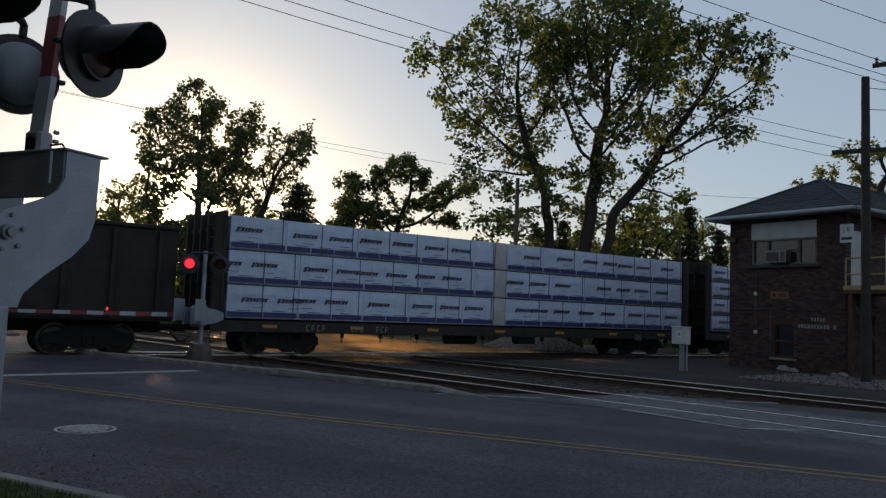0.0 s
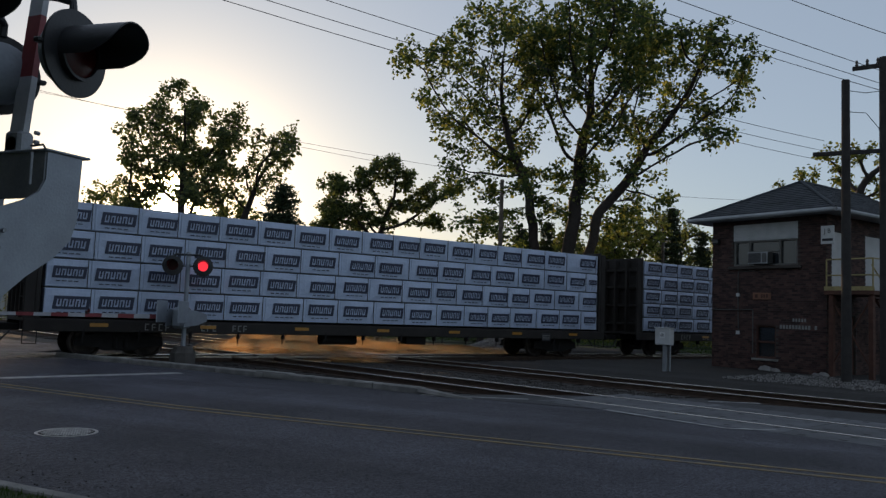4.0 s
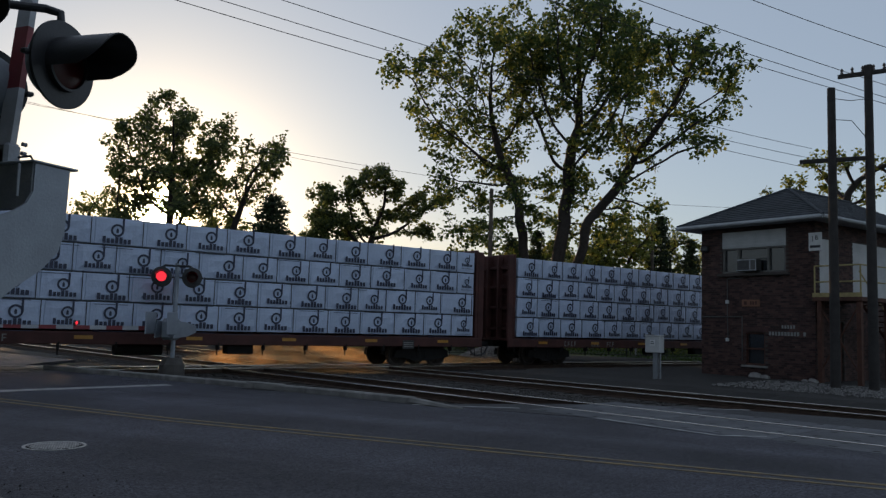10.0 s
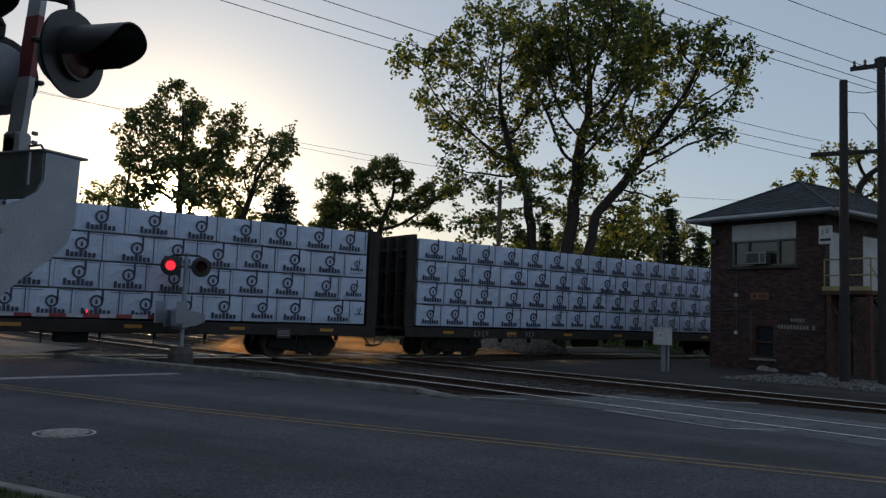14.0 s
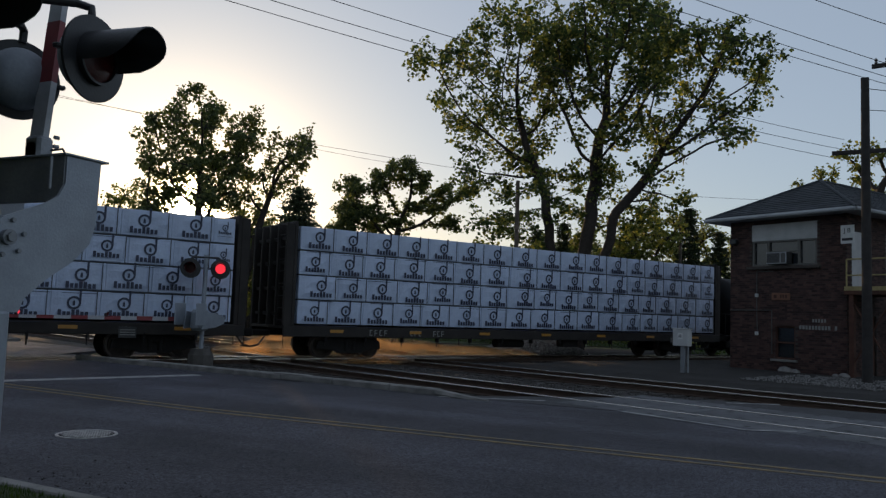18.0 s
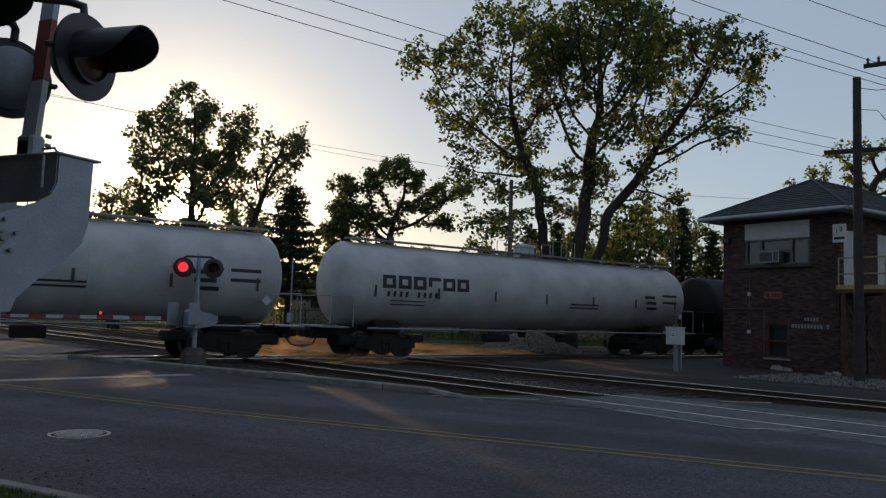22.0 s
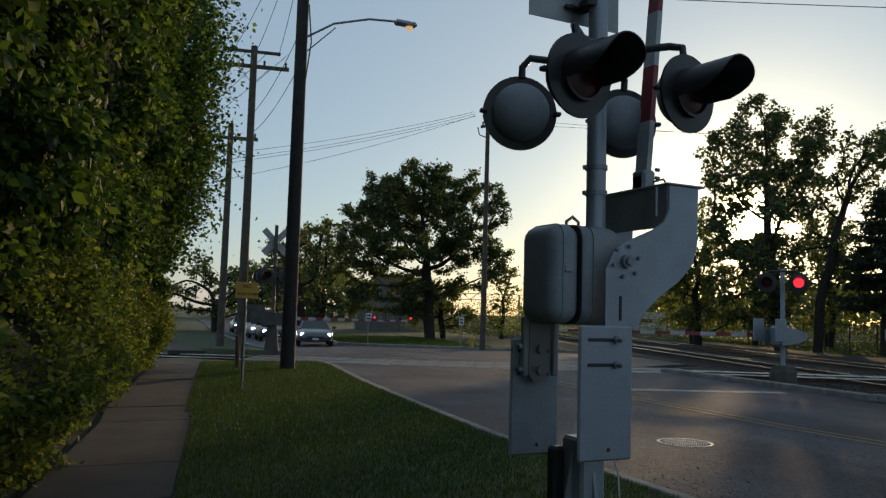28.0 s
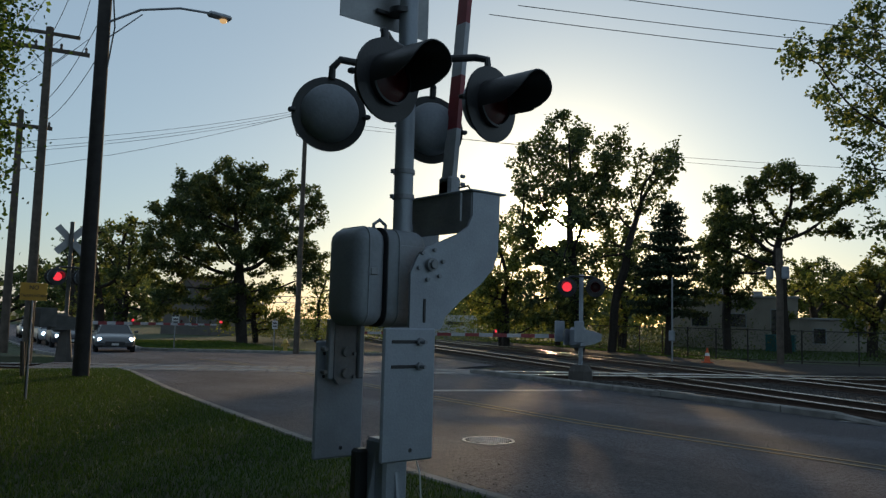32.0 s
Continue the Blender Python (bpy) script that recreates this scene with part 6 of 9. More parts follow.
def limbs(P, parent, W, r0, sides):
    """Tapering tubes along a branching skeleton; W is the number of twigs that hang on each node."""
    n = len(P)
    heavy, kids = {}, {}
    for i in range(1, n):
        kids.setdefault(parent[i], []).append(i)
    for i, ks in kids.items():
        heavy[i] = max(ks, key=lambda k: W[k])
    Q = P.copy()
    for i in range(1, n):
        if i in heavy:
            Q[i] = 0.4 * P[i] + 0.3 * P[parent[i]] + 0.3 * P[heavy[i]]
    rad = np.maximum(0.009, r0 * (W / W[0]) ** 0.56)
    vs, fs = [], []
    ring = np.stack([np.cos(np.arange(sides) * 2 * math.pi / sides), np.sin(np.arange(sides) * 2 * math.pi / sides)], -1)
    for i in range(n):
        for start in ([i] if i == 0 else [k for k in kids.get(i, ()) if k != heavy[i]]):
            chain = [start] if i == 0 else [i, start]
            while chain[-1] in heavy:
                chain.append(heavy[chain[-1]])
            if len(chain) < 2:
                continue
            pts = Q[chain]
            rr = rad[chain].copy()
            if i:
                rr[0] = rr[1]
            d = np.gradient(pts, axis=0)
            d /= np.linalg.norm(d, axis=1)[:, None] + 1e-9
            a = np.cross(d, (0.31, 0.95, 0.02))
            a /= np.linalg.norm(a, axis=1)[:, None] + 1e-9
            c = np.cross(d, a)
            k0 = sum(len(v) for v in vs)
            vs.append((pts[:, None] + rr[:, None, None] * (a[:, None] * ring[None, :, :1] + c[:, None] * ring[None, :, 1:])).reshape(-1, 3))
            idx = np.arange(sides)
            for q in range(len(chain) - 1):
                o = k0 + q * sides
                fs.append(np.stack([o + idx, o + (idx + 1) % sides, o + sides + (idx + 1) % sides, o + sides + idx], -1))
    return np.concatenate(vs), np.concatenate(fs)


def grow(base, turn, r0, leaf, dense, label, lobes, seed):
    """A tree: limbs that reach out for the clumps of its crown and fork on the way, leaves round the twigs."""
    g = np.random.default_rng(seed)
    low = dip(*base)
    top = thing("tree", pose(base[0], base[1], -0.1 + low, 0, 0, turn), label, "tree", "trees round the crossing")
    lobes = [(x, z - low, r) for x, z, r in lobes]
    away = math.hypot(*base)
    step = 0.34 if away < 58 else 0.45
    height = max(z for _, z, _ in lobes)
    mass = sum(r * r for *_, r in lobes)
    cx = sum(x * r * r for x, _, r in lobes) / mass
    low = min(z - r for _, z, r in lobes)
    fork = max(1.2, min(height * 0.34, low + 1.0))
    goals = []
    for lx, lz, lr in lobes:
        ly = float(g.normal() * min(2.0, 0.12 * height))
        for _ in range(max(6, int((7.5 if away < 64 else 5) * lr * lr))):
            v = g.normal(size=3)
            v *= lr * (0.25 + 0.85 * g.random() ** 0.6) / np.linalg.norm(v)
            c = np.array((lx, ly, lz)) + v * (1, 1.15, 0.92)
            goals.append(c + g.normal(size=(5, 3)) * 0.22)
    goals = np.concatenate(goals)
    goals = goals[goals[:, 2] > 0.6]
    # trunk up to the fork and a leader beyond it
    n_t = max(3, int(fork / step))
    trunk = [np.array((cx * 0.25 * (k / n_t) ** 1.5 + 0.05 * math.sin(k * 0.6 + seed), 0.08 * math.cos(k * 0.7 + seed), fork * k / n_t)) for k in range(n_t + 1)]
    lead = np.array((cx * 0.75, 0.0, height * 0.72)) - trunk[-1]
    n_l = max(2, int(np.linalg.norm(lead) / step * 0.5))
    sway = g.normal(size=3) * 0.25
    for k in range(1, n_l + 1):
        trunk.append(trunk[n_t] + lead * 0.5 * k / n_l + sway * math.sin(math.pi * k / n_l) + 0.10 * np.array((math.sin(k * 1.1), math.cos(k * 0.9), 0)))
    P, parent = [np.array(p) for p in trunk], list(range(-1, len(trunk) - 1))
    N = np.array(P)
    D = np.linalg.norm(goals[:, None] - N[None], axis=2)
    near, dist = D.argmin(1), D.min(1)
    seen = set()
    for _ in range(90):
        if not len(goals) or len(P) > 5200:
            break
        way = goals - np.array(P)[near]
        way /= np.linalg.norm(way, axis=1)[:, None] + 1e-9
        users, inv = np.unique(near, return_inverse=True)
        total = np.zeros((len(users), 3))
        np.add.at(total, inv, way)
        total += g.normal(size=total.shape) * 0.12 * np.linalg.norm(total, axis=1)[:, None]
        total /= np.linalg.norm(total, axis=1)[:, None] + 1e-9
        fresh = np.array(P)[users] + step * total
        done = np.array([(int(u), *np.round(f / 0.2)) in seen for u, f in zip(users, fresh)])
        seen |= {(int(u), *np.round(f / 0.2)) for u, f in zip(users, fresh)}
        if done.any():
            stay = ~np.isin(near, users[done])
            goals, near, dist = goals[stay], near[stay], dist[stay]
            users, fresh = users[~done], fresh[~done]
            if not len(goals) or not len(users):
                continue
        k0 = len(P)
        P += list(fresh)
        parent += [int(u) for u in users]
        D = np.linalg.norm(goals[:, None] - fresh[None], axis=2)
        best = D.min(1)
        closer = best < dist
        near = np.where(closer, k0 + D.argmin(1), near)
        dist = np.minimum(best, dist)
        keep = dist > step * 1.05
        goals, near, dist = goals[keep], near[keep], dist[keep]
    P = np.array(P)
    W = np.zeros(len(P))
    tips = np.ones(len(P), bool)
    tips[[p for p in parent if p >= 0]] = False
    W[tips] = 1
    for i in range(len(P) - 1, 0, -1):
        W[parent[i]] += W[i]
    part("trunk", arrays("trunk", *limbs(P, parent, W, r0, 6 if away < 58 else 4), M["bark"]), None, top)
    ends = P[(W <= (8 if dense > 4 else 4)) & (np.arange(len(P)) >= len(trunk))]
    size = 0.13 if away < 30 else 0.235 if away < 58 else 0.21 if dense > 6 else 0.26
    count = int(17 * (0.6 + 0.45 * dense) * mass / size ** 2)
    per = max(3, min(60 if dense > 4 else 30, round(count / len(ends))))
    L = np.repeat(ends, per, axis=0) + g.normal(size=(len(ends) * per, 3)) * np.array([0.18, 0.18, 0.14])
    eye = top.matrix_basis.inverted() @ SUN_GAP
    ray = top.matrix_basis.to_3x3().inverted() @ SUN
    off = L - np.array(eye)
    off -= (off @ np.array(ray))[:, None] * np.array(ray)
    L = L[np.linalg.norm(off, axis=1) > 0.46]
    part("crown", arrays("crown", *leaf_quads(L, size, g, 0.3), M[leaf]), None, top, kind="stuff")
    return top


for k, (base, turn, r0, leaf, dense, label, lobes) in enumerate(TREES):
    grow(base, turn, r0, leaf, dense, label, lobes, 40 + k)


def conifer(base, height, half, seed):
    """A spruce: whorls of long level boughs with flat sprays, and sky between the layers."""
    g = np.random.default_rng(seed)
    top = thing("conifer", pose(base[0], base[1], -0.1), "dark conifer with layered level boughs", "tree", "conifers in the park")
    wood = Mesh().tube([(0, 0, -0.1), (0.05, 0, height * 0.5), (0, 0, height)], 0.26, 8, 0.03)
    pts, dirs = [], []
    z = height * 0.31
    while z < height * 0.99:
        f = z / height
        w = half * min(1.0, (1.0 - f) * 1.45) ** 0.85 * g.uniform(0.75, 1.1) + 0.15
        turn = g.uniform(0, 6.283)
        for b in range(7):
            a = turn + b * 0.9 + g.uniform(-0.25, 0.25)
            wb = w * g.uniform(0.55, 1.12)
            zb = z + g.uniform(-0.08, 0.08)
            rise = wb * (0.10 * f - 0.10) + g.uniform(-0.1, 0.1)
            out = np.array((math.cos(a), math.sin(a), 0.0))
            side = np.array((-out[1], out[0], 0.0))
            way = [np.array((0, 0, zb)) + out * wb * q + np.array((0, 0, rise * q - 0.28 * wb * q * (1 - q))) for q in (0, 0.35, 0.7, 1.0)]
            wood.tube(way, 0.035, 4, 0.006)
            n = max(8, int(wb * 22))
            for q in g.random(n) ** 0.75:
                p = np.array((0, 0, zb)) + out * wb * q + np.array((0, 0, rise * q - 0.28 * wb * q * (1 - q)))
                spread = (0.10 + 0.22 * wb * (1 - q) + 0.08) * g.normal()
                pts.append(p + side * spread + np.array((0, 0, -abs(g.normal()) * 0.07)))
        z += (0.34 + 0.34 * (1 - f)) * g.uniform(0.85, 1.2)
    part("trunk", wood, M["bark"], top)
    pts = np.array(pts)
    P = np.repeat(pts, 5, axis=0) + g.normal(size=(len(pts) * 5, 3)) * np.array([0.12, 0.12, 0.045])
    part("needles", arrays("needles", *leaf_quads(P, 0.14, g, 0.1, 1.7), M["needle"]), None, top, kind="stuff")


for k, (base, height, half) in enumerate(PINES):
    conifer(base, height, half, 90 + k)

# far belt of woods round the place
def belt(g, n):
    a = g.uniform(0, 6.283, n)
    r = g.uniform(125, 170, n)
    h = 2.5 + 2.2 * np.sin(a * 9) + 1.8 * np.sin(a * 23 + 1) + 1.2 * np.sin(a * 51 + 2)
    return np.stack([np.cos(a) * r - 15, np.sin(a) * r + 25, g.random(n) ** 0.8 * (4.0 + h)], -1)


bg = np.random.default_rng(5)
P = belt(bg, 60000)
P = P[(np.abs(NT.x * P[:, 0] + NT.y * P[:, 1] - LINE) > 12) & (np.abs(NM.x * P[:, 0] + NM.y * P[:, 1] - 17) > 14) & (P[:, 1] > curve_at(NEAR, -130) + 12)]
tagged(new("far_woods", arrays("far_woods", *leaf_quads(P, 1.5, bg, 0.1), M["leaf_dark"])), "hazy belt of far green trees", "woods", kind="stuff")

# low brush along the park and behind the tower
def brush(centre, spread, height, n, leaf, seed, label):
    g = np.random.default_rng(seed)
    P = np.stack([g.normal(size=n) * spread[0], g.normal(size=n) * spread[1], np.abs(g.normal(size=n)) * height * 0.5], -1)
    P = np.round(P / 0.45) * 0.45 + g.normal(size=(n, 3)) * 0.16
    P[:, 2] = np.abs(P[:, 2])
    ob = new("bush", arrays("bush", *leaf_quads(P, 0.17, g, 0.2), M[leaf]))
    ob.matrix_world = pose(centre[0], centre[1], -0.05)
    tagged(ob, label, "bush", "bushes in the park")


for k, (c, s, h, n, lf) in enumerate((((-9.0, 58.0), (5.0, 1.5), 4.0, 7000, "leaf_fresh"), ((-4.0, 62.0), (4.0, 1.5), 4.5, 6000, "leaf_dark"), ((-17.0, 47.5), (1.2, 0.9), 3.0, 4000, "leaf_dark"), ((-60.0, 31.5), (5.0, 1.5), 2.2, 3000, "leaf_fresh"), ((-43.0, 57.0), (6.0, 1.5), 2.5, 5000, "leaf_dark"), ((-64.0, 40.0), (4.0, 2.0), 4.0, 5000, "leaf_fresh"), ((-50.0, 47.0), (5.0, 2.0), 3.0, 5000, "leaf_fresh"))):
    brush(c, s, h, n, lf, 70 + k, "leafy undergrowth in the shade of trees")


# ---- brick interlocking tower ----
TW = Matrix.Translation((-2.88, 33.35, 0)) @ pose(0, 0, 0, 0, 0, -31.0)
W_, D_T, EAVE = 4.65, 9.5, 5.70
tower = thing("signal_tower", TW, "two-storey dark brick signal tower with hipped roof", "building")


def wall(name, p0, p1, openings, thick=0.3):
    """A wall from p0 to p1 (x, y) with openings (from, to, sill, head) cut through."""
    p0, p1 = Vector((*p0, 0)), Vector((*p1, 0))
    L = (p1 - p0).length
    d = (p1 - p0).normalized()
    s = Vector((-d.y, d.x, 0)) * thick
    us = sorted({0, L, *[o[0] for o in openings], *[o[1] for o in openings]})
    vs_ = sorted({-0.2, EAVE, *[o[2] for o in openings], *[o[3] for o in openings]})
    mb = Mesh()
    for a, b in zip(us, us[1:]):
        for c, e in zip(vs_, vs_[1:]):
            if any(o[0] <= (a + b) / 2 <= o[1] and o[2] <= (c + e) / 2 <= o[3] for o in openings):
                continue
            q = [p0 + d * u + Vector((0, 0, v)) for u, v in ((a, c), (b, c), (b, e), (a, e))]
            mb.add(q + [v + s for v in q], [(0, 1, 2, 3), (7, 6, 5, 4), (0, 4, 5, 1), (1, 5, 6, 2), (2, 6, 7, 3), (3, 7, 4, 0)])
    w = part(name, mb, M["mortar"], tower)
    bm = bmesh.new()
    bm.from_mesh(w.data)
    bmesh.ops.remove_doubles(bm, verts=bm.verts, dist=0.001)
    bm.to_mesh(w.data)
    bm.free()
    bricks = Mesh()
    rows_ = int(EAVE / 0.076)
    for r in range(rows_):
        z = 0.04 + r * 0.076
        u = -0.105 if r % 2 else 0.0
        while u < L:
            a, b = max(0.0, u), min(L, u + 0.2)
            if b - a > 0.04 and not any(o[0] - 0.01 < (a + b) / 2 < o[1] + 0.01 and o[2] - 0.02 < z < o[3] + 0.02 for o in openings):
                o_ = -s.normalized() * rng.uniform(0.004, 0.009)
                q = [p0 + d * x_ + Vector((0, 0, zz)) for x_, zz in ((a, z - 0.033), (b, z - 0.033), (b, z + 0.033), (a, z + 0.033))]
                bricks.add([v + o_ for v in q] + q, [(0, 1, 2, 3), (0, 4, 5, 1), (1, 5, 6, 2), (2, 6, 7, 3), (3, 7, 4, 0)])
            u += 0.21
    part("brickwork", bricks, M["brick"], w, "dark brown weathered bricks", kind="stuff")
    return w


front_open = [(0.93, 3.58, 3.86, 5.45), (1.90, 2.72, 0.45, 1.65)]
wall("wall_front", (0, 0), (W_, 0), front_open)
side_open = [(0.25, 1.2, 2.95, 5.05), (2.6, 9.0, 2.95, 5.05), (1.0, 1.9, 0.0, 2.1)]
wall("wall_east", (W_, 0), (W_, D_T), side_open)
wall("wall_north", (W_, D_T), (0, D_T), [])
wall("wall_west", (0, D_T), (0, 0), [(1.0, 2.2, 3.5, 4.6)])
part("floor_slab", Mesh().box((W_ / 2, D_T / 2, 2.8), (W_ - 0.6, D_T - 0.6, 0.2)), M["concrete"], tower)
# upper front: siding above a triple window with an air conditioner
sd = part("siding_panel", Mesh().box((2.255, 0.06, 5.14), (2.65, 0.06, 0.62)), M["siding"], tower, "white clapboard panel above the window")
for k in range(5):
    part("clapboard", Mesh().box((2.255, 0.022, 4.90 + k * 0.12), (2.65, 0.025, 0.112), pose(0, 0, 0), 0.004), M["siding"], sd)
win = part("window", Mesh().box((2.255, 0.10, 3.90), (2.69, 0.14, 0.07), None, 0.01).box((2.255, 0.10, 4.80), (2.69, 0.14, 0.07), None, 0.01), M["old_trim"], tower)
for x in (0.98, 1.61, 2.85, 3.53):
    part("mullion", Mesh().box((x, 0.10, 4.35), (0.09, 0.14, 0.9), None, 0.01), M["old_trim"], win)
part("sash_bar", Mesh().box((2.23, 0.10, 4.40), (1.15, 0.10, 0.05), None, 0.01), M["old_trim"], win)
for x, w in ((1.295, 0.54), (2.23, 1.15), (3.19, 0.59)):
    part("pane", Mesh().box((x, 0.13, 4.35), (w, 0.012, 0.84)), M["pane"], win)
for x, w, z, h in ((1.295, 0.54, 4.38, 0.74), (3.19, 0.59, 4.36, 0.80), (2.23, 1.15, 4.62, 0.32)):
    part("blind", Mesh().box((x, 0.17, z), (w, 0.02, h)), M["trim"], win, "drawn pale blind behind glass")
part("sill", Mesh().box((2.255, -0.04, 3.80), (2.95, 0.2, 0.10), None, 0.01), M["mortar"], tower)
ac = part("air_conditioner", Mesh().box((2.165, -0.12, 4.14), (0.80, 0.36, 0.42), None, 0.02), M["dark_housing"], tower, "window air conditioner with a dark grille in a pale frame")
for k in range(7):
    part("louvre", Mesh().box((2.03, -0.306, 3.985 + k * 0.052), (0.48, 0.012, 0.034)), M["black"], ac)
part("front_frame", Mesh().box((2.165, -0.304, 3.945), (0.80, 0.012, 0.03)).box((2.165, -0.304, 4.335), (0.80, 0.012, 0.03)).box((2.32, -0.304, 4.14), (0.03, 0.012, 0.37)).box((2.55, -0.304, 4.14), (0.03, 0.012, 0.37)), M["trim"], ac)
low = part("window", Mesh().box((2.31, 0.1, 0.48), (0.82, 0.12, 0.06)).box((2.31, 0.1, 1.62), (0.82, 0.12, 0.06)).box((1.93, 0.1, 1.05), (0.06, 0.12, 1.08)).box((2.69, 0.1, 1.05), (0.06, 0.12, 1.08)).box((2.31, 0.1, 1.05), (0.70, 0.1, 0.06)), M["rust"], tower)
part("pane", Mesh().box((2.31, 0.14, 1.05), (0.72, 0.012, 1.08)), M["pane"], low)
part("sill", Mesh().box((2.31, -0.03, 0.40), (1.05, 0.16, 0.08), None, 0.01), M["concrete"], tower)
part("soldier_course", Mesh().box((2.31, -0.012, 1.76), (1.1, 0.03, 0.2), None, 0.004), M["brick"], tower)
# signs and painted address on the front
sgn = part("name_sign", Mesh().box((4.70, -0.045, 4.875), (0.48, 0.03, 0.64), None, 0.008), M["sign_white"], tower, "small white enamel sign with dark letters")
tx = part("letters", letters("J B", 0.22, M["ink"]), None, sgn)
tx.matrix_local = Matrix.Translation((4.70, -0.064, 5.00)) @ pose(0, 0, 0, 90)
part("writing_bar", Mesh().box((4.70, -0.064, 4.70), (0.38, 0.006, 0.09)), M["ink"], sgn)
part("sign_bracket", Mesh().box((4.58, -0.015, 4.875), (0.10, 0.03, 0.50), None, 0.004), M["galv"], sgn)
s2 = part("wooden_sign", Mesh().box((2.17, -0.03, 2.735), (0.74, 0.03, 0.26), None, 0.006), M["faded_board"], tower, "small faded brown sign board")
for k, x in enumerate((1.95, 2.18, 2.28, 2.39)):
    part("writing_bar", Mesh().box((x, -0.048, 2.735), (0.07 if k else 0.12, 0.006, 0.13)), M["rust"], s2)
for k in range(5):
    part("writing_bar", Mesh().box((3.42 + k * 0.11, -0.014, 1.88), (0.07, 0.006, 0.12)), M["letter"], tower)
for k in range(12):
    if k != 10:
        part("writing_bar", Mesh().box((2.93 + k * 0.120, -0.014, 1.63), (0.085, 0.006, 0.14)), M["letter"], tower)
cond = Mesh().tube([(1.17, -0.03, 3.68), (1.17, -0.03, 2.1), (1.20, -0.03, 1.35)], 0.018, 6).tube([(1.17, -0.03, 3.68), (1.85, -0.03, 3.68)], 0.018, 6).tube([(0.0, -0.03, 2.20), (1.80, -0.03, 2.22), (1.80, -0.03, 0.6)], 0.025, 6)
part("conduit", cond, M["dark_housing"], tower)
for z in (2.78, 1.35):
    part("junction_box", Mesh().box((1.18, -0.05, z), (0.12, 0.08, 0.13), None, 0.01), M["siding"], tower)
part("floodlight", Mesh().box((0.25, -0.15, 4.85), (0.28, 0.25, 0.22), None, 0.04).cyl((0.25, 0, 4.75), (0.25, -0.12, 4.8), 0.03), M["black"], tower)
# east side: door, siding, landing with yellow rails and stairs
part("siding_panel", Mesh().box((W_ - 0.05, 5.8, 4.0), (0.08, 6.4, 2.1)), M["siding"], tower)
for k in range(14):
    part("clapboard", Mesh().box((W_ - 0.006, 5.8, 3.02 + k * 0.15), (0.02, 6.4, 0.142), pose(0, 0, 0), 0.004), M["siding"], tower)
part("upper_door", Mesh().box((W_ - 0.08, 0.72, 4.0), (0.06, 0.92, 2.06), None, 0.01), M["siding"], tower)
part("lower_door", Mesh().box((W_ - 0.1, 1.45, 1.05), (0.06, 0.88, 2.08), None, 0.01), M["rust"], tower)
land = part("landing", Mesh().box((W_ + 0.85, 0.9, 2.86), (1.7, 2.2, 0.14), None, 0.01), M["rust"], tower, "rusty steel landing")
for x, y in ((W_ + 0.06, -0.14), (W_ + 0.85, -0.14), (W_ + 1.64, -0.14), (W_ + 1.64, 0.9), (W_ + 1.64, 1.9)):
    part("rail_post", Mesh().cyl((x, y, 2.9), (x, y, 4.0), 0.028, n=8), M["rail_yellow"], land)
for z in (3.45, 4.0):
    part("hand_rail", Mesh().tube([(W_ + 0.06, -0.14, z), (W_ + 1.64, -0.14, z), (W_ + 1.64, 1.9, z)], 0.026, 8), M["rail_yellow"], land)
part("toe_board", Mesh().box((W_ + 0.85, -0.18, 3.0), (1.7, 0.03, 0.14)), M["rail_yellow"], land)
for x, y in ((W_ + 1.55, -0.05), (W_ + 1.55, 1.85), (W_ + 0.2, -0.05)):
    part("support_post", Mesh().box((x, y, 1.4), (0.16, 0.16, 2.85), None, 0.01), M["rust"], land)
part("cross_brace", Mesh().cyl((W_ + 0.2, -0.05, 0.4), (W_ + 1.5, -0.05, 2.6), 0.03, n=6).cyl((W_ + 1.5, -0.05, 0.4), (W_ + 0.2, -0.05, 2.6), 0.03, n=6), M["rust"], land)
for k in range(14):
    part("stair_tread", Mesh().box((W_ + 1.1, 2.15 + k * 0.26, 2.72 - k * 0.19), (1.0, 0.27, 0.04), None, 0.006), M["rust"], land)
for x in (W_ + 0.58, W_ + 1.62):
    part("stringer", Mesh().tube([(x, 2.0, 2.85), (x, 5.8, 0.05)], 0.06, 6), M["rust"], land)
    part("stair_rail", Mesh().tube([(x, 1.9, 3.95), (x, 5.7, 1.1), (x, 5.7, 0.1)], 0.026, 8), M["rail_yellow"], land)
# hipped roof with shingle courses and gutter
OV = 0.68
x0r, x1r, y0r, y1r, ridge = -OV, W_ + OV, -OV, D_T + OV, EAVE + 1.58
inset = (x1r - x0r) / 2
cxr = (x0r + x1r) / 2
rf = Mesh().add([(x0r, y0r, EAVE), (x1r, y0r, EAVE), (x1r, y1r, EAVE), (x0r, y1r, EAVE), (cxr, y0r + inset, ridge), (cxr, y1r - inset, ridge)], [(0, 1, 4), (1, 2, 5, 4), (2, 3, 5), (3, 0, 4, 5), (3, 2, 1, 0)])
roof = part("roof", rf, M["shingle"], tower)
tiles = Mesh()


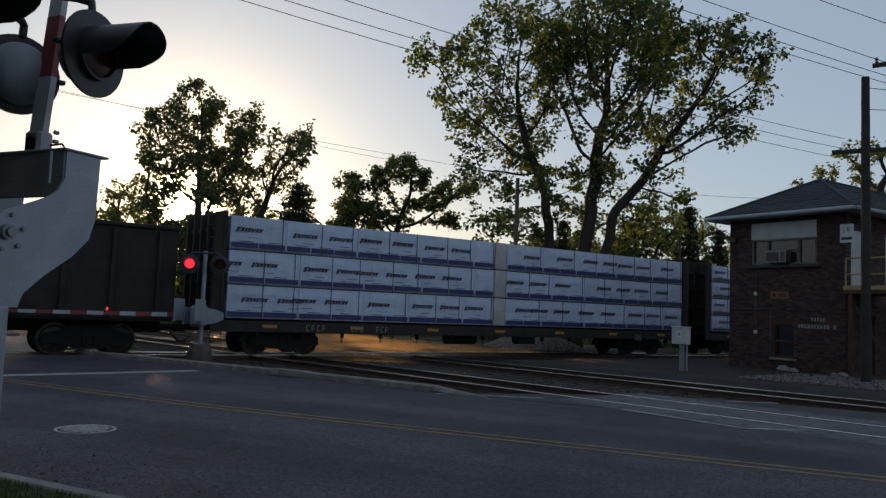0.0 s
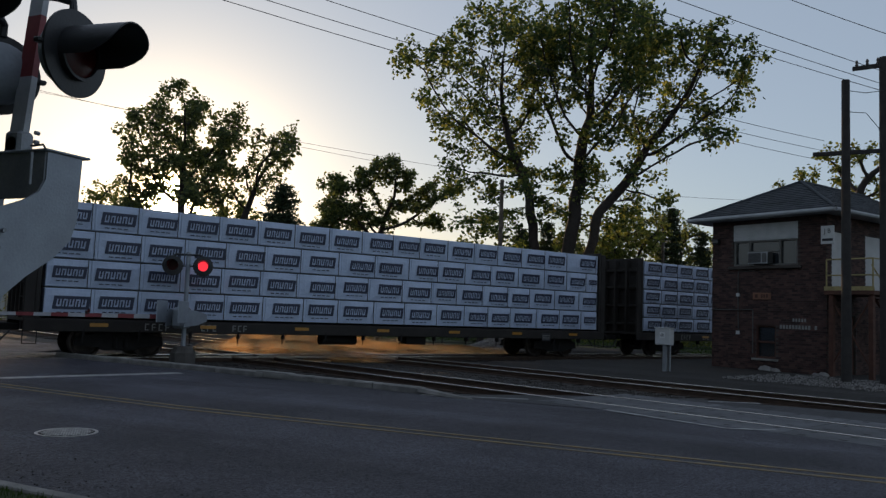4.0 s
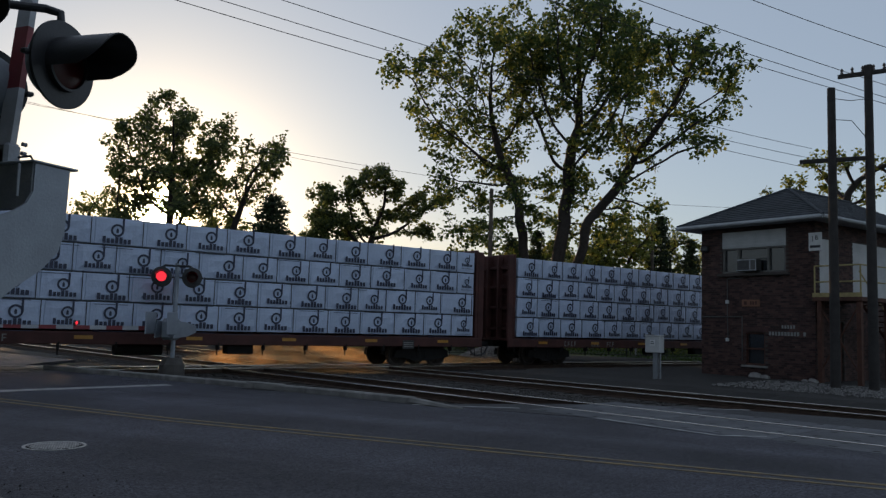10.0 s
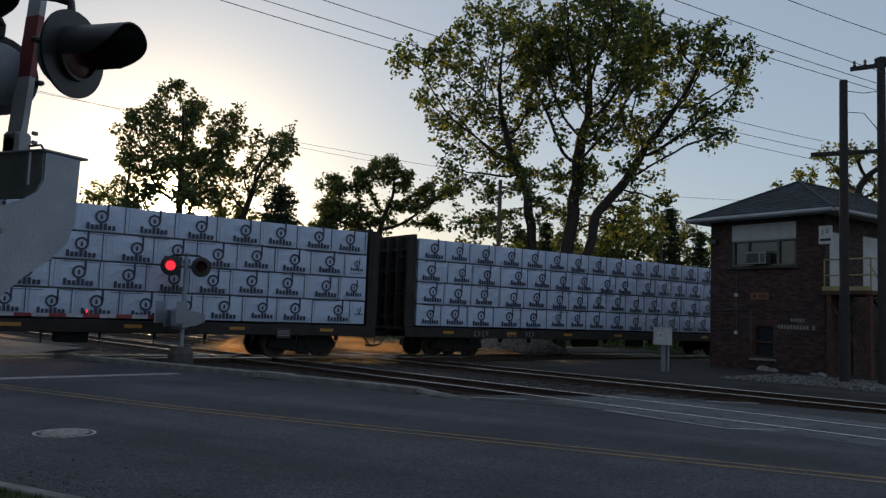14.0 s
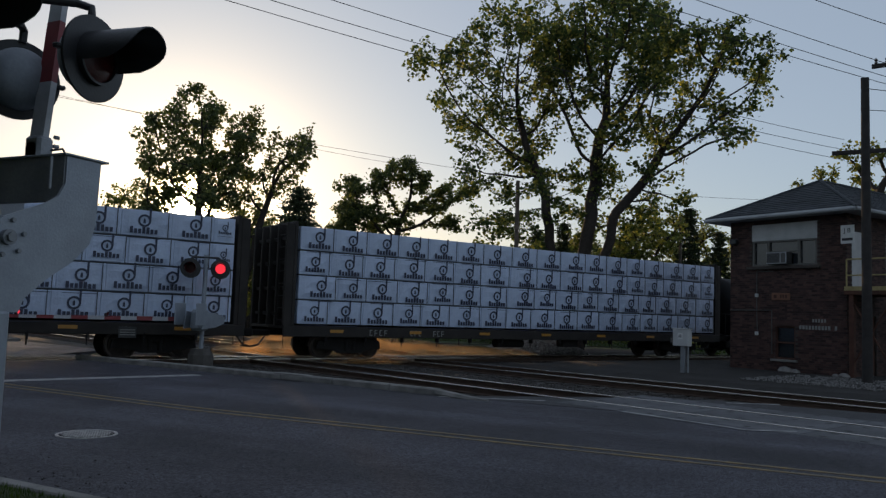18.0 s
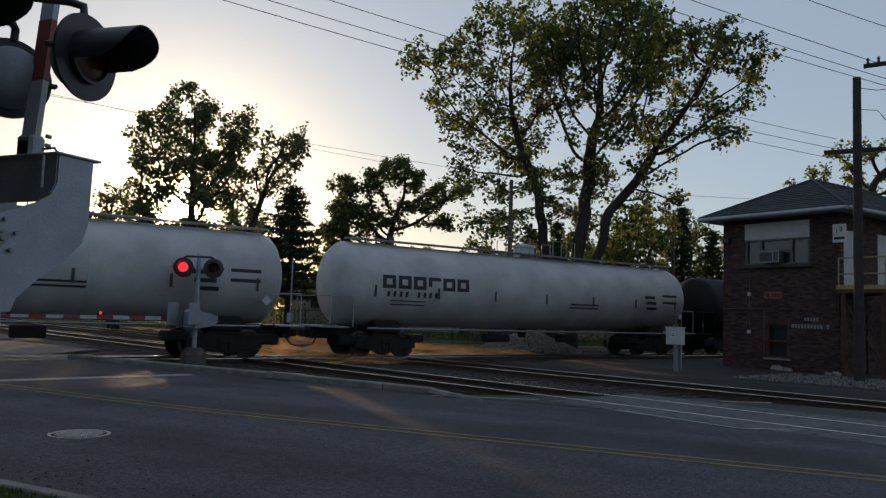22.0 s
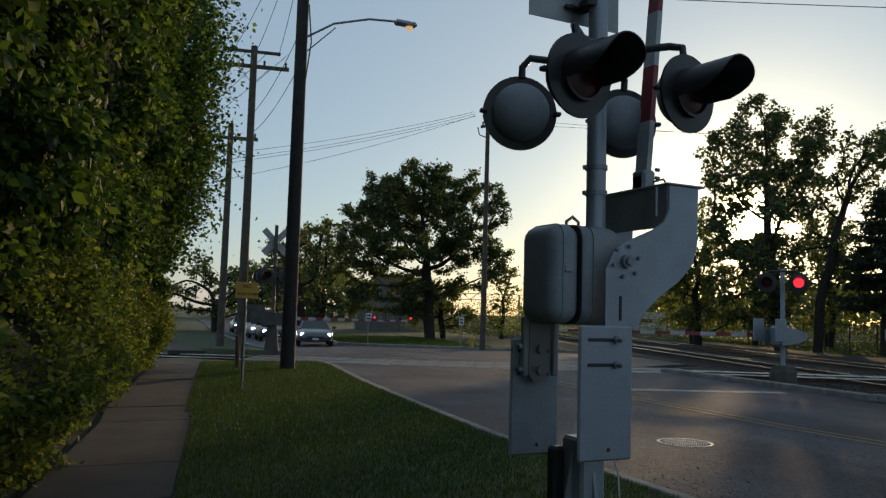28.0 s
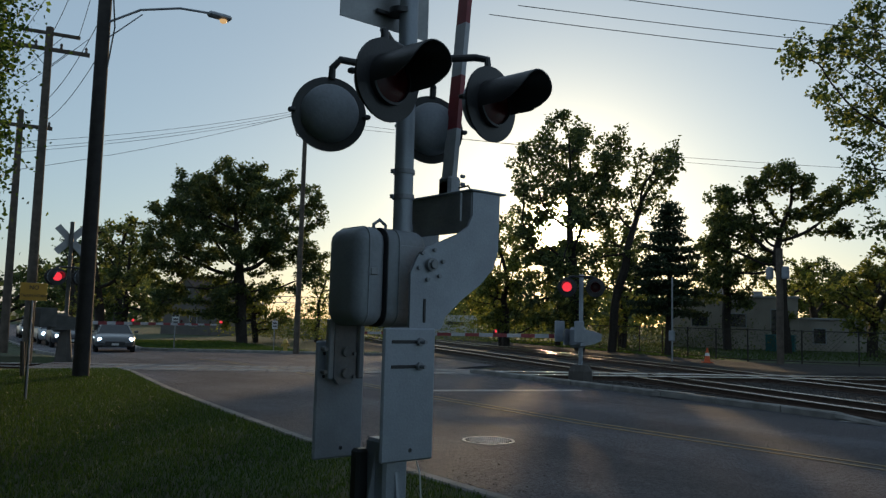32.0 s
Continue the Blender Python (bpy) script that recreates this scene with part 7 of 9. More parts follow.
def shingle_face(a, b, c, e):
    """Courses of overlapping shingles on the face with eave a-b and top c-e."""
    a, b, c, e = map(Vector, (a, b, c, e))
    nrm = (b - a).cross(c - a).normalized()
    n = 16
    for r in range(n):
        t0, t1 = r / n, (r + 1.08) / n
        p, q = a.lerp(c, t0), b.lerp(e, t0)
        p1, q1 = a.lerp(c, min(1, t1)), b.lerp(e, min(1, t1))
        m_ = max(1, int((q - p).length / 0.32))
        for i in range(m_):
            f0, f1 = (i + 0.02) / m_, (i + 0.98) / m_
            h = nrm * (0.022 + rng.uniform(0, 0.012))
            tiles.add([p.lerp(q, f0) + h, p.lerp(q, f1) + h, p1.lerp(q1, f1) + nrm * 0.006, p1.lerp(q1, f0) + nrm * 0.006, p.lerp(q, f0) + nrm * 0.004, p.lerp(q, f1) + nrm * 0.004], [(0, 1, 2, 3), (4, 5, 1, 0)])


P0, P1, P2, P3, PA, PB = rf.v
shingle_face(P0, P1, PA, PA)
shingle_face(P1, P2, PA, PB)
shingle_face(P3, P0, PB, PA)
part("shingles", tiles, M["shingle"], roof, kind="stuff")
for p, q in ((P0, P1), (P1, P2), (P3, P0)):
    p, q = Vector(p), Vector(q)
    part("gutter", Mesh().tube([p + Vector((0, 0, -0.03)), q + Vector((0, 0, -0.03))], 0.075, 8), M["trim"], tower)
part("soffit", Mesh().box((W_ / 2, D_T / 2, EAVE - 0.06), (W_ + 1.25, D_T + 1.25, 0.05)), M["trim"], tower)
for p, q in ((P0, PA), (P1, PA), (PA, PB)):
    part("ridge_cap", Mesh().tube([Vector(p) + Vector((0, 0, 0.03)), Vector(q) + Vector((0, 0, 0.03))], 0.06, 6), M["shingle"], tower)
for k, (x, y, r) in enumerate(((-0.9, 32.0, 0.28), (-0.55, 31.9, 0.2), (1.0, 30.8, 0.2), (0.75, 30.9, 0.15))):
    solid("rock", Mesh().lathe([(r * 0.6, -0.05), (r, r * 0.25), (r * 0.7, r * 0.7), (r * 0.1, r * 0.85)], pose(0, 0, 0, 8 * k, 5, 40 * k), 7), M["gravel"], "grey lump of rock beside the tower", "rock", "rocks by the tower", m=pose(x, y, -0.04))
cab = thing("signal_cabinet", pose(-4.0, 28.5, -0.1, 0, 0, -20), "small pale electrical cabinet on a post", "cabinet")
part("box", Mesh().box((0, 0, 1.24), (0.56, 0.3, 0.56), None, 0.02), M["siding"], cab)
part("lid", Mesh().box((0, 0, 1.54), (0.6, 0.34, 0.04), None, 0.01), M["siding"], cab)
part("label_plate", Mesh().box((0, -0.156, 1.3), (0.18, 0.008, 0.2)), M["sign_white"], cab)
part("lettering", Mesh().box((0, -0.162, 1.33), (0.1, 0.006, 0.03)).box((0, -0.162, 1.27), (0.12, 0.006, 0.03)), M["ink"], cab)
part("post", Mesh().box((0.05, 0, 0.5), (0.16, 0.14, 1.0), None, 0.01), M["galv"], cab)
part("cable_pipe", Mesh().cyl((0.22, 0, 0.0), (0.22, 0, 1.0), 0.03), M["galv"], cab)


# ---- grade crossing signals ----
FLASHERS = []                               # added two-faced discs whose turning stands in for flashing


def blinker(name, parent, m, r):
    """Stand-in for a flashing lamp: a disc, lit red on one face and dark on the other, that turns about its upright
    axis.
    """
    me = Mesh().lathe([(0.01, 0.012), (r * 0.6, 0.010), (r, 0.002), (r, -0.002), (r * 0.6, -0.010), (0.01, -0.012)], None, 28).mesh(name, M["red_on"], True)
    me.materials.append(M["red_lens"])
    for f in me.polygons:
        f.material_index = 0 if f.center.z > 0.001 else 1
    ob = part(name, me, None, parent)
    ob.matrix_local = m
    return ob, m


def flasher(parent, p, face, lens, size=0.28):
    """One flashing light: round background, housing, hood and lens, facing the way `face` (degrees)."""
    m = Matrix.Translation(p) @ pose(0, 0, 0, 0, 0, face) @ pose(0, 0, 0, 0, 90, 0)
    head = part("flasher", Mesh().lathe([(0.02, -0.012), (size, -0.012), (size, 0.006), (0.16, 0.012), (0.02, 0.012)], m, 40), M["black"], parent, smooth=True)
    part("back_housing", Mesh().lathe([(0.205, -0.012), (0.202, -0.06), (0.18, -0.115), (0.12, -0.15), (0.02, -0.158)][::-1], m, 32), M["housing"], head, smooth=True)
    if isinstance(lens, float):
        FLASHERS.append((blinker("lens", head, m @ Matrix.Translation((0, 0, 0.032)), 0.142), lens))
    else:
        part("lens", Mesh().lathe([(0.148, 0.014), (0.145, 0.03), (0.09, 0.045), (0.01, 0.05)], m, 28), lens, head, smooth=True)
    part("lens_ring", Mesh().lathe([(0.148, 0.012), (0.165, 0.012), (0.165, 0.05), (0.148, 0.05), (0.148, 0.012)], m, 32, False), M["black"], head, smooth=True)
    hood = Mesh()
    n = 22
    for i in range(n + 1):
        t = radians(-108 + 216 * i / n)
        long = 0.42 - 0.20 * (abs(i / n - 0.5) * 2) ** 5
        ca, sa = math.cos(t), math.sin(t)
        for r in (0.166, 0.158):
            for d in (0.02, long):
                hood.v.append(tuple(m @ Vector((-ca * r, sa * r, d))))
    for i in range(n):
        k = 4 * i
        hood.f += [(k, k + 4, k + 5, k + 1), (k + 2, k + 3, k + 7, k + 6), (k + 1, k + 5, k + 7, k + 3)]
    part("hood", hood, M["black"], head, smooth=True)
    for way in (-1, 1):
        part("hinge_lug", Mesh().box((0, 0, 0), (0.03, 0.05, 0.05), m @ Matrix.Translation((0, way * size, -0.03)), 0.008), M["black"], head)
    return head


def crossbuck(parent, p, face, arm=0.6):
    """Two crossed boards on the mast."""
    m = Matrix.Translation(p) @ pose(0, 0, 0, 0, 0, face) @ pose(0, 0, 0, 90, 0, 90)
    for a in (45, -45):
        bd = part("crossbuck_board", Mesh().box((0, 0, 0.02 if a > 0 else 0.035), (2 * arm, 0.23, 0.006), m @ pose(0, 0, 0, 0, 0, a)), M["sign_back"], parent)
        part("white_face", Mesh().box((0, 0, 0.026 if a > 0 else 0.041), (2 * arm - 0.02, 0.21, 0.004), m @ pose(0, 0, 0, 0, 0, a)), M["sign_white"], bd)


def striped_arm(parent, p, q, w=0.11, first=0, lamps=()):
    """A tapering gate arm with red and white bands."""
    p, q = Vector(p), Vector(q)
    d = (q - p).normalized()
    n = int((q - p).length / 0.42)
    side = Vector((1, 0, 0)) if abs(d.z) > 0.7 else Vector((0, 0, 1))
    thick = d.cross(side).normalized()
    for k in range(n):
        a, b = p + d * (0.42 * k), p + d * (0.42 * (k + 1))
        ww = w * (1 - 0.45 * k / n) / 2
        vs = [o + side * sx * ww + thick * sy * 0.022 for o in (a, b) for sx, sy in ((-1, -1), (1, -1), (1, 1), (-1, 1))]
        part("arm_band", Mesh().add(vs, [(0, 1, 5, 4), (1, 2, 6, 5), (2, 3, 7, 6), (3, 0, 4, 7), (3, 2, 1, 0), (4, 5, 6, 7)]), M["red_stripe"] if (k + first) % 2 else M["white_stripe"], parent)
    for f, mt in lamps:
        o = p + d * f + Vector((0, 0, 0.10))
        lp = part("arm_lamp", Mesh().box(o - Vector((0, 0, 0.02)), (0.08, 0.08, 0.1), None, 0.015), M["black"], parent)
        at = Matrix.Translation(o + Vector((0, 0, 0.02))) @ pose(0, 0, 0, 0, 90, 0)
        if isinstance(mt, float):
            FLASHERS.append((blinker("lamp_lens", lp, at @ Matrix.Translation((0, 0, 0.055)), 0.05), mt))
        else:
            part("lamp_lens", Mesh().lathe([(0.045, -0.06), (0.05, 0), (0.045, 0.06)], at, 14), mt, lp)


mast = thing("crossing_signal", pose(-4.5, 3.24, 0.0), "grey crossing signal mast with raised striped gate arm", "crossing signal", "crossing signals")
part("foundation", Mesh().box((0, -0.02, 0.12), (0.6, 0.6, 0.26), None, 0.03), M["concrete"], mast)
part("base_flange", Mesh().box((0, 0, 0.28), (0.36, 0.36, 0.05), None, 0.01), M["galv"], mast)
for x in (-0.13, 0.13):
    for y in (-0.13, 0.13):
        part("anchor_bolt", Mesh().cyl((x, y, 0.25), (x, y, 0.40), 0.016, n=8).cyl((x, y, 0.30), (x, y, 0.335), 0.03, n=6), M["galv"], mast)
base_cast = Mesh().box((0, 0, 0.55), (0.24, 0.2, 0.55), None, 0.02)
for a in (0, 90, 180, 270):
    base_cast.prism([(0.06, 0.3), (0.17, 0.3), (0.09, 0.8), (0.06, 0.8)], 0.02, pose(0, 0, 0, 0, 0, a) @ Matrix.Translation((0, 0.01, 0)) @ pose(0, 0, 0, 90))
part("base_casting", base_cast, M["alu"], mast)
part("cable_box", Mesh().box((-0.12, -0.14, 0.5), (0.10, 0.10, 0.5), None, 0.02), M["black"], mast)
part("ground_wire", Mesh().tube([(0.16, 0.10, 0.78), (0.20, 0.14, 0.6), (0.19, 0.16, 0.45), (0.24, 0.18, 0.2)], 0.006, 5), M["sign_white"], mast)
part("pipe", Mesh().cyl((0.032, 0.052, 0.3), (0.032, 0.052, 5.9), 0.068, n=28), M["alu"], mast, "tall aluminium pipe", smooth=True)
for z in (2.50, 2.68):
    part("clamp_band", Mesh().lathe([(0.069, -0.016), (0.078, -0.016), (0.078, 0.016), (0.069, 0.016)], Matrix.Translation((0.032, 0.052, z)), 28, False).box((0.012, -0.028, z), (0.03, 0.03, 0.03), None, 0.004), M["galv"], mast)
part("pole_cap", Mesh().lathe([(0.075, 0), (0.075, 0.03), (0.03, 0.07), (0.01, 0.075)], Matrix.Translation((0.032, 0.052, 5.9)), 20), M["galv"], mast)
# gate mechanism case
def rounded(w, h, r, n=5):
    """Outline of a rectangle with rounded corners."""
    out = []
    for q, (sx, sy) in enumerate(((1, 1), (-1, 1), (-1, -1), (1, -1))):
        for i in range(n + 1):
            a = math.pi / 2 * (q + i / n)
            out.append((sx * (w / 2 - r) + r * math.cos(a), sy * (h / 2 - r) + r * math.sin(a)))
    return out


mech = part("mechanism_case", Mesh().rbox((0, -0.02, 1.92), (0.42, 0.38, 0.66), 0.10), M["housing"], mast, "weathered grey gate mechanism case", smooth=True)
part("case_door", Mesh().rbox((0.0, -0.30, 1.92), (0.43, 0.24, 0.66), 0.10), M["housing"], mech, smooth=True)
part("lifting_eye", Mesh().tube([(0, -0.17, 2.23), (0, -0.17, 2.29), (0, -0.12, 2.325), (0, -0.07, 2.29), (0, -0.07, 2.23)], 0.012, 8), M["galv"], mech)
part("eye_plate", Mesh().box((0, -0.12, 2.255), (0.06, 0.22, 0.02), None, 0.006), M["galv"], mech)
part("case_seam", Mesh().prism(rounded(0.440, 0.670, 0.105), 0.008, pose(0, -0.19, 1.92, 90)), M["black"], mech)
for y in (-0.09, -0.33):
    part("case_rib", Mesh().prism(rounded(0.438, 0.668, 0.104), 0.010, pose(0, y, 1.92, 90)), M["housing"], mech)
part("side_panel", Mesh().rbox((0.208, 0.02, 1.92), (0.016, 0.24, 0.44), 0.007), M["housing"], mech, smooth=True)
for y in (-0.30, -0.05):
    part("support_bar", Mesh().box((-0.30, y, 1.42), (0.05, 0.045, 0.42), None, 0.008), M["alu"], mech)
for y, z in ((-0.34, 1.26), (-0.34, 1.42)):
    part("side_bolt", Mesh().cyl((-0.33, y, z), (-0.28, y, z), 0.016, n=8), M["galv"], mech)
part("hasp", Mesh().box((0.215, -0.30, 1.95), (0.02, 0.06, 0.05), None, 0.006), M["galv"], mech)
for xs in (0.33, -0.36):
    m_ = Matrix.Translation((xs, 0, 0)) @ pose(0, 0, 0, 90, 0, 90)
    sup = part("arm_support", Mesh().prism([(-0.10, 1.58), (-0.10, 1.95), (-0.04, 2.07), (0.04, 2.13), (0.30, 2.24), (0.39, 2.30), (0.43, 2.38), (0.43, 2.55), (0.69, 2.55), (0.68, 2.15), (0.64, 2.02), (0.52, 1.90), (0.34, 1.78), (0.20, 1.66), (0.17, 1.58)], 0.022, m_), M["alu"], mast, "curved cast aluminium arm support")
    part("pivot", Mesh().cyl((xs - 0.03, 0.06, 2.01), (xs + 0.055, 0.06, 2.01), 0.045, n=18).cyl((xs + 0.04, 0.06, 2.01), (xs + 0.075, 0.06, 2.01), 0.028, n=6), M["galv"], sup)
    for k in range(6):
        a = radians(60 * k + 15)
        part("bolt", Mesh().cyl((xs + 0.01, 0.06 + 0.105 * math.cos(a), 2.01 + 0.105 * math.sin(a)), (xs + 0.045, 0.06 + 0.105 * math.cos(a), 2.01 + 0.105 * math.sin(a)), 0.014, n=6), M["galv"], sup)
    part("slot", Mesh().box((xs + 0.024, 0.02, 1.70), (0.008, 0.022, 0.16), None, 0.003), M["black"], sup)
part("arm_beam", Mesh().box((-0.01, 0.44, 2.42), (0.70, 0.03, 0.30), None, 0.006).box((-0.01, 0.56, 2.55), (0.70, 0.26, 0.02)), M["galv"], mast)
for y in (0.36, 0.5):
    part("beam_stiffener", Mesh().box((0.30, y, 2.44), (0.012, 0.02, 0.2), None, 0.003), M["galv"], mast)
for x in (-0.05, 0.05):
    part("socket_bolt", Mesh().cyl((x, 0.57, 2.66), (x, 0.60, 2.66), 0.014, n=8).cyl((x, 0.57, 2.72), (x, 0.60, 2.72), 0.014, n=8), M["galv"], mast)
part("beam_lid", Mesh().box((-0.01, 0.58, 2.565), (0.74, 0.34, 0.015), pose(0, 0, 0), 0.004), M["alu"], mast)
part("arm_socket", Mesh().box((0.0, 0.50, 2.63), (0.14, 0.12, 0.16), None, 0.02).cyl((0.0, 0.44, 2.62), (0.0, 0.56, 2.62), 0.05, n=14), M["galv"], mast)
part("socket_cable", Mesh().tube([(0.05, 0.52, 2.62), (0.12, 0.58, 2.64), (0.13, 0.62, 2.58), (0.06, 0.60, 2.57)], 0.009, 5), M["black"], mast)
gate = part("gate_arm", Mesh().cyl((-0.08, 0.51, 2.6), (-0.08, 0.84, 6.6), 0.010, n=6), M["black"], mast)
striped_arm(gate, (-0.01, 0.50, 2.66), (-0.01, 0.93, 7.9), 0.125, 0)
# counterweight plates
for xs, y0, y1, z0, z1, nm in ((0.37, -0.32, 0.10, 0.73, 1.585, "front"), (-0.37, -0.37, 0.03, 0.65, 1.475, "rear")):
    cw = part("counterweight", Mesh().box((xs, (y0 + y1) / 2, (z0 + z1) / 2), (0.03, y1 - y0, z1 - z0), None, 0.012), M["alu"], mast, "flat grey counterweight plate")
    for z in (z1 - 0.09, z1 - 0.25):
        part("slot", Mesh().box((xs + 0.016, (y0 + y1) / 2 - 0.03, z), (0.006, 0.24, 0.022), None, 0.002), M["black"], cw)
        part("carriage_bolt", Mesh().cyl((xs, (y0 + y1) / 2 + 0.07, z), (xs + 0.09, (y0 + y1) / 2 + 0.07, z), 0.013, n=8).cyl((xs + 0.02, (y0 + y1) / 2 + 0.07, z), (xs + 0.04, (y0 + y1) / 2 + 0.07, z), 0.028, n=6), M["galv"], cw)
    part("hole", Mesh().cyl((xs + 0.012, (y0 + y1) / 2 + 0.02, z0 + 0.07), (xs + 0.0165, (y0 + y1) / 2 + 0.02, z0 + 0.07), 0.014, n=10), M["black"], cw)
rear = part("rear_bracket", Mesh().prism([(-0.26, 1.22), (-0.22, 1.17), (-0.12, 1.17), (-0.08, 1.22), (-0.08, 1.7), (-0.26, 1.7)], 0.05, Matrix.Translation((-0.35, 0, 0)) @ pose(0, 0, 0, 90, 0, 90)), M["galv"], mast)
for z in (1.25, 1.40):
    part("bolt", Mesh().cyl((-0.31, -0.17, z), (-0.27, -0.17, z), 0.035, n=10), M["galv"], rear)
# lights in two back-to-back pairs on bent pipes
for xs, zz, face, heads in ((0.54, 3.13, 8, ((-0.465, 3.128), (0.415, 3.144))), (-0.23, 3.08, 160, ((-0.424, 3.06), (0.482, 3.105)))):
    for y, hz in heads:
        flasher(mast, (xs, y, hz), face, M["red_lens"], 0.265)
        part("light_arm", Mesh().tube([(xs * 0.25 + 0.03, y * 0.12 + 0.05, zz + 0.36), (xs * 0.5, y * 0.55, zz + 0.36), (xs * 0.75, y * 0.9, zz + 0.37), (xs * 0.9, y, hz + 0.33), (xs * 0.92, y, hz + 0.25)], 0.026, 10), M["black"], mast)
    part("arm_clamp", Mesh().box((xs * 0.2 + 0.03, 0.05, zz + 0.36), (0.16, 0.2, 0.14), None, 0.02), M["black"], mast)
crossbuck(mast, (0.09, 0.0, 5.15), 0)
tsign = part("track_sign", Mesh().box((-0.11, -0.05, 4.05), (0.006, 0.78, 0.62), None, 0.002), M["sign_back"], mast, "grey metal back of a rectangular sign")
for z in (3.85, 4.22):
    part("sign_bracket", Mesh().lathe([(0.069, -0.02), (0.082, -0.02), (0.082, 0.02), (0.069, 0.02)], Matrix.Translation((0, 0, z)), 24).box((-0.09, -0.05, z), (0.03, 0.2, 0.03), None, 0.005), M["black"], tsign)
part("bell", Mesh().lathe([(0.15, 0), (0.14, 0.05), (0.07, 0.09), (0.01, 0.1)], Matrix.Translation((0.032, 0.052, 5.98)), 24), M["galv"], mast)


def far_signal(pos, face, arm_to, lit, label, turn=0.0, tall=4.6, case="housing", steel="alu"):
    """A crossing signal with lowered gate and lit lamps."""
    s = thing("crossing_signal", pose(pos[0], pos[1], 0.0, 0, 0, face), label, "crossing signal", "crossing signals")
    part("foundation", Mesh().lathe([(0.38, -0.2), (0.36, 0.25), (0.26, 0.42), (0.2, 0.44)] if tall < 4 else [(0.30, -0.2), (0.27, 0.1), (0.20, 0.75), (0.16, 1.05), (0.1, 1.1)], None, 8), M["old_concrete"], s)
    part("pipe", Mesh().cyl((0, 0, 0.3), (0, 0, tall), 0.065, n=14), M[steel], s)
    part("mechanism_case", Mesh().box((0, -0.15, 1.25), (0.4, 0.5, 0.6), None, 0.08), M[case], s)
    for xs in (0.3, -0.3):
        part("arm_support", Mesh().prism([(-0.5, 1.0), (-0.4, 1.5), (0.2, 1.45), (0.65, 1.36), (0.65, 1.16), (0.2, 1.05)], 0.02, Matrix.Translation((xs, 0, 0)) @ pose(0, 0, 0, 90, 0, 90)), M[steel], s)
        part("counterweight", Mesh().box((xs * 1.15, -0.62, 1.42), (0.03, 0.5, 0.62), None, 0.02), M[steel], s)
    inv = s.matrix_basis.inverted()
    a, b = inv @ Vector((pos[0], pos[1], 1.27)), inv @ Vector((*arm_to, 1.22))
    d = (b - a).normalized()
    g_ = part("gate_arm", Mesh().cyl(a + d * 0.4, b, 0.012, n=6), M["galv"], s)
    L = (b - a).length
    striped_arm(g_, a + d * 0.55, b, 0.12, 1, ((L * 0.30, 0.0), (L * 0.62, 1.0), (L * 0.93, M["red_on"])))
    for xs, f in ((0.25, 0), (-0.25, 180)):
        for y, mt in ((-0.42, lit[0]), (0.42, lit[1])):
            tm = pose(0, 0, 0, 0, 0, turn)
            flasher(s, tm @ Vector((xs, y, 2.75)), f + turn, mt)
            part("light_arm", Mesh().tube([tm @ Vector((xs * 0.3, 0, 3.08)), tm @ Vector((xs * 0.7, y * 0.8, 3.08)), tm @ Vector((xs * 0.9, y, 3.02))], 0.025, 8), M["black"], s)
    if tall > 4:
        crossbuck(s, (-0.08, 0, 4.0), 180)
    return s


far_signal((-16.1, 18.55), 8, (-20.4, 13.2), (0.0, 1.0), "crossing signal with lowered striped gate, red lamps flashing", -58, 3.15)
# this signal's steel is darker: the backlit side's shade put into its colour
far_signal((-28.3, 7.1), 0, (-32.6, 14.4), (0.0, 1.0), "crossing signal across the tracks with lowered gate", case="dark_housing", steel="dark_housing")

# ---- poles and wires ----
def pole(pos, h, r0, r1, material, label, name="utility_pole"):
    t = thing(name, pose(pos[0], pos[1], -0.05), label, "utility pole", "utility poles")
    part("shaft", Mesh().cyl((0, 0, -0.1 + dip(*pos)), (0, 0, h), r0, r1, 16), material, t, smooth=True)
    return t


def crossarm(t, z, span, ang, pins=4, material=None):
    m = pose(0, 0, z, 0, 0, ang)
    arm = part("crossarm", Mesh().box((0, 0, 0), (span, 0.11, 0.13), m, 0.01), material or M["pole"], t)
    for k in range(pins):
        x = -span / 2 + 0.12 + k * (span - 0.24) / max(1, pins - 1)
        part("insulator", Mesh().lathe([(0.02, 0.06), (0.055, 0.10), (0.03, 0.15), (0.055, 0.19), (0.02, 0.26)], m @ Matrix.Translation((x, 0, 0)), 10), M["porcelain"], arm)
    return arm


bp = pole((-20.0, 5.42), 13.0, 0.19, 0.14, M["dark_pole"], "thick dark street lighting pole", "street_lamp")
lam = part("lamp_arm", Mesh().tube([(0.1, 0.1, 8.75), (0.35, 0.75, 9.15), (0.7, 1.6, 9.32), (0.95, 2.25, 9.30)], 0.03, 8), M["galv"], bp)
part("arm_brace", Mesh().tube([(0.08, 0.1, 8.35), (0.35, 0.8, 9.05)], 0.018, 6), M["galv"], lam)
part("lamp_head", Mesh().box((1.02, 2.5, 9.26), (0.22, 0.62, 0.14), pose(0, 0, 0), 0.05), M["galv"], bp)
# the lamp is unlit: a warm glint is put in as a weak glow
part("lamp_glass", Mesh().lathe([(0.02, -0.09), (0.08, -0.06), (0.10, 0.0)], Matrix.Translation((1.04, 2.6, 9.18)), 14), M["lamp_glint"], bp, "unlit lamp glass with a faint warm glint")
part("riser_cable", Mesh().tube([(0.16, 0.12, 9.6), (0.22, 0.2, 8.6), (0.17, 0.1, 7.6)], 0.02, 6).tube([(-0.1, 0.16, 13), (-0.12, 0.17, 0.2)], 0.03, 6), M["wire"], bp)
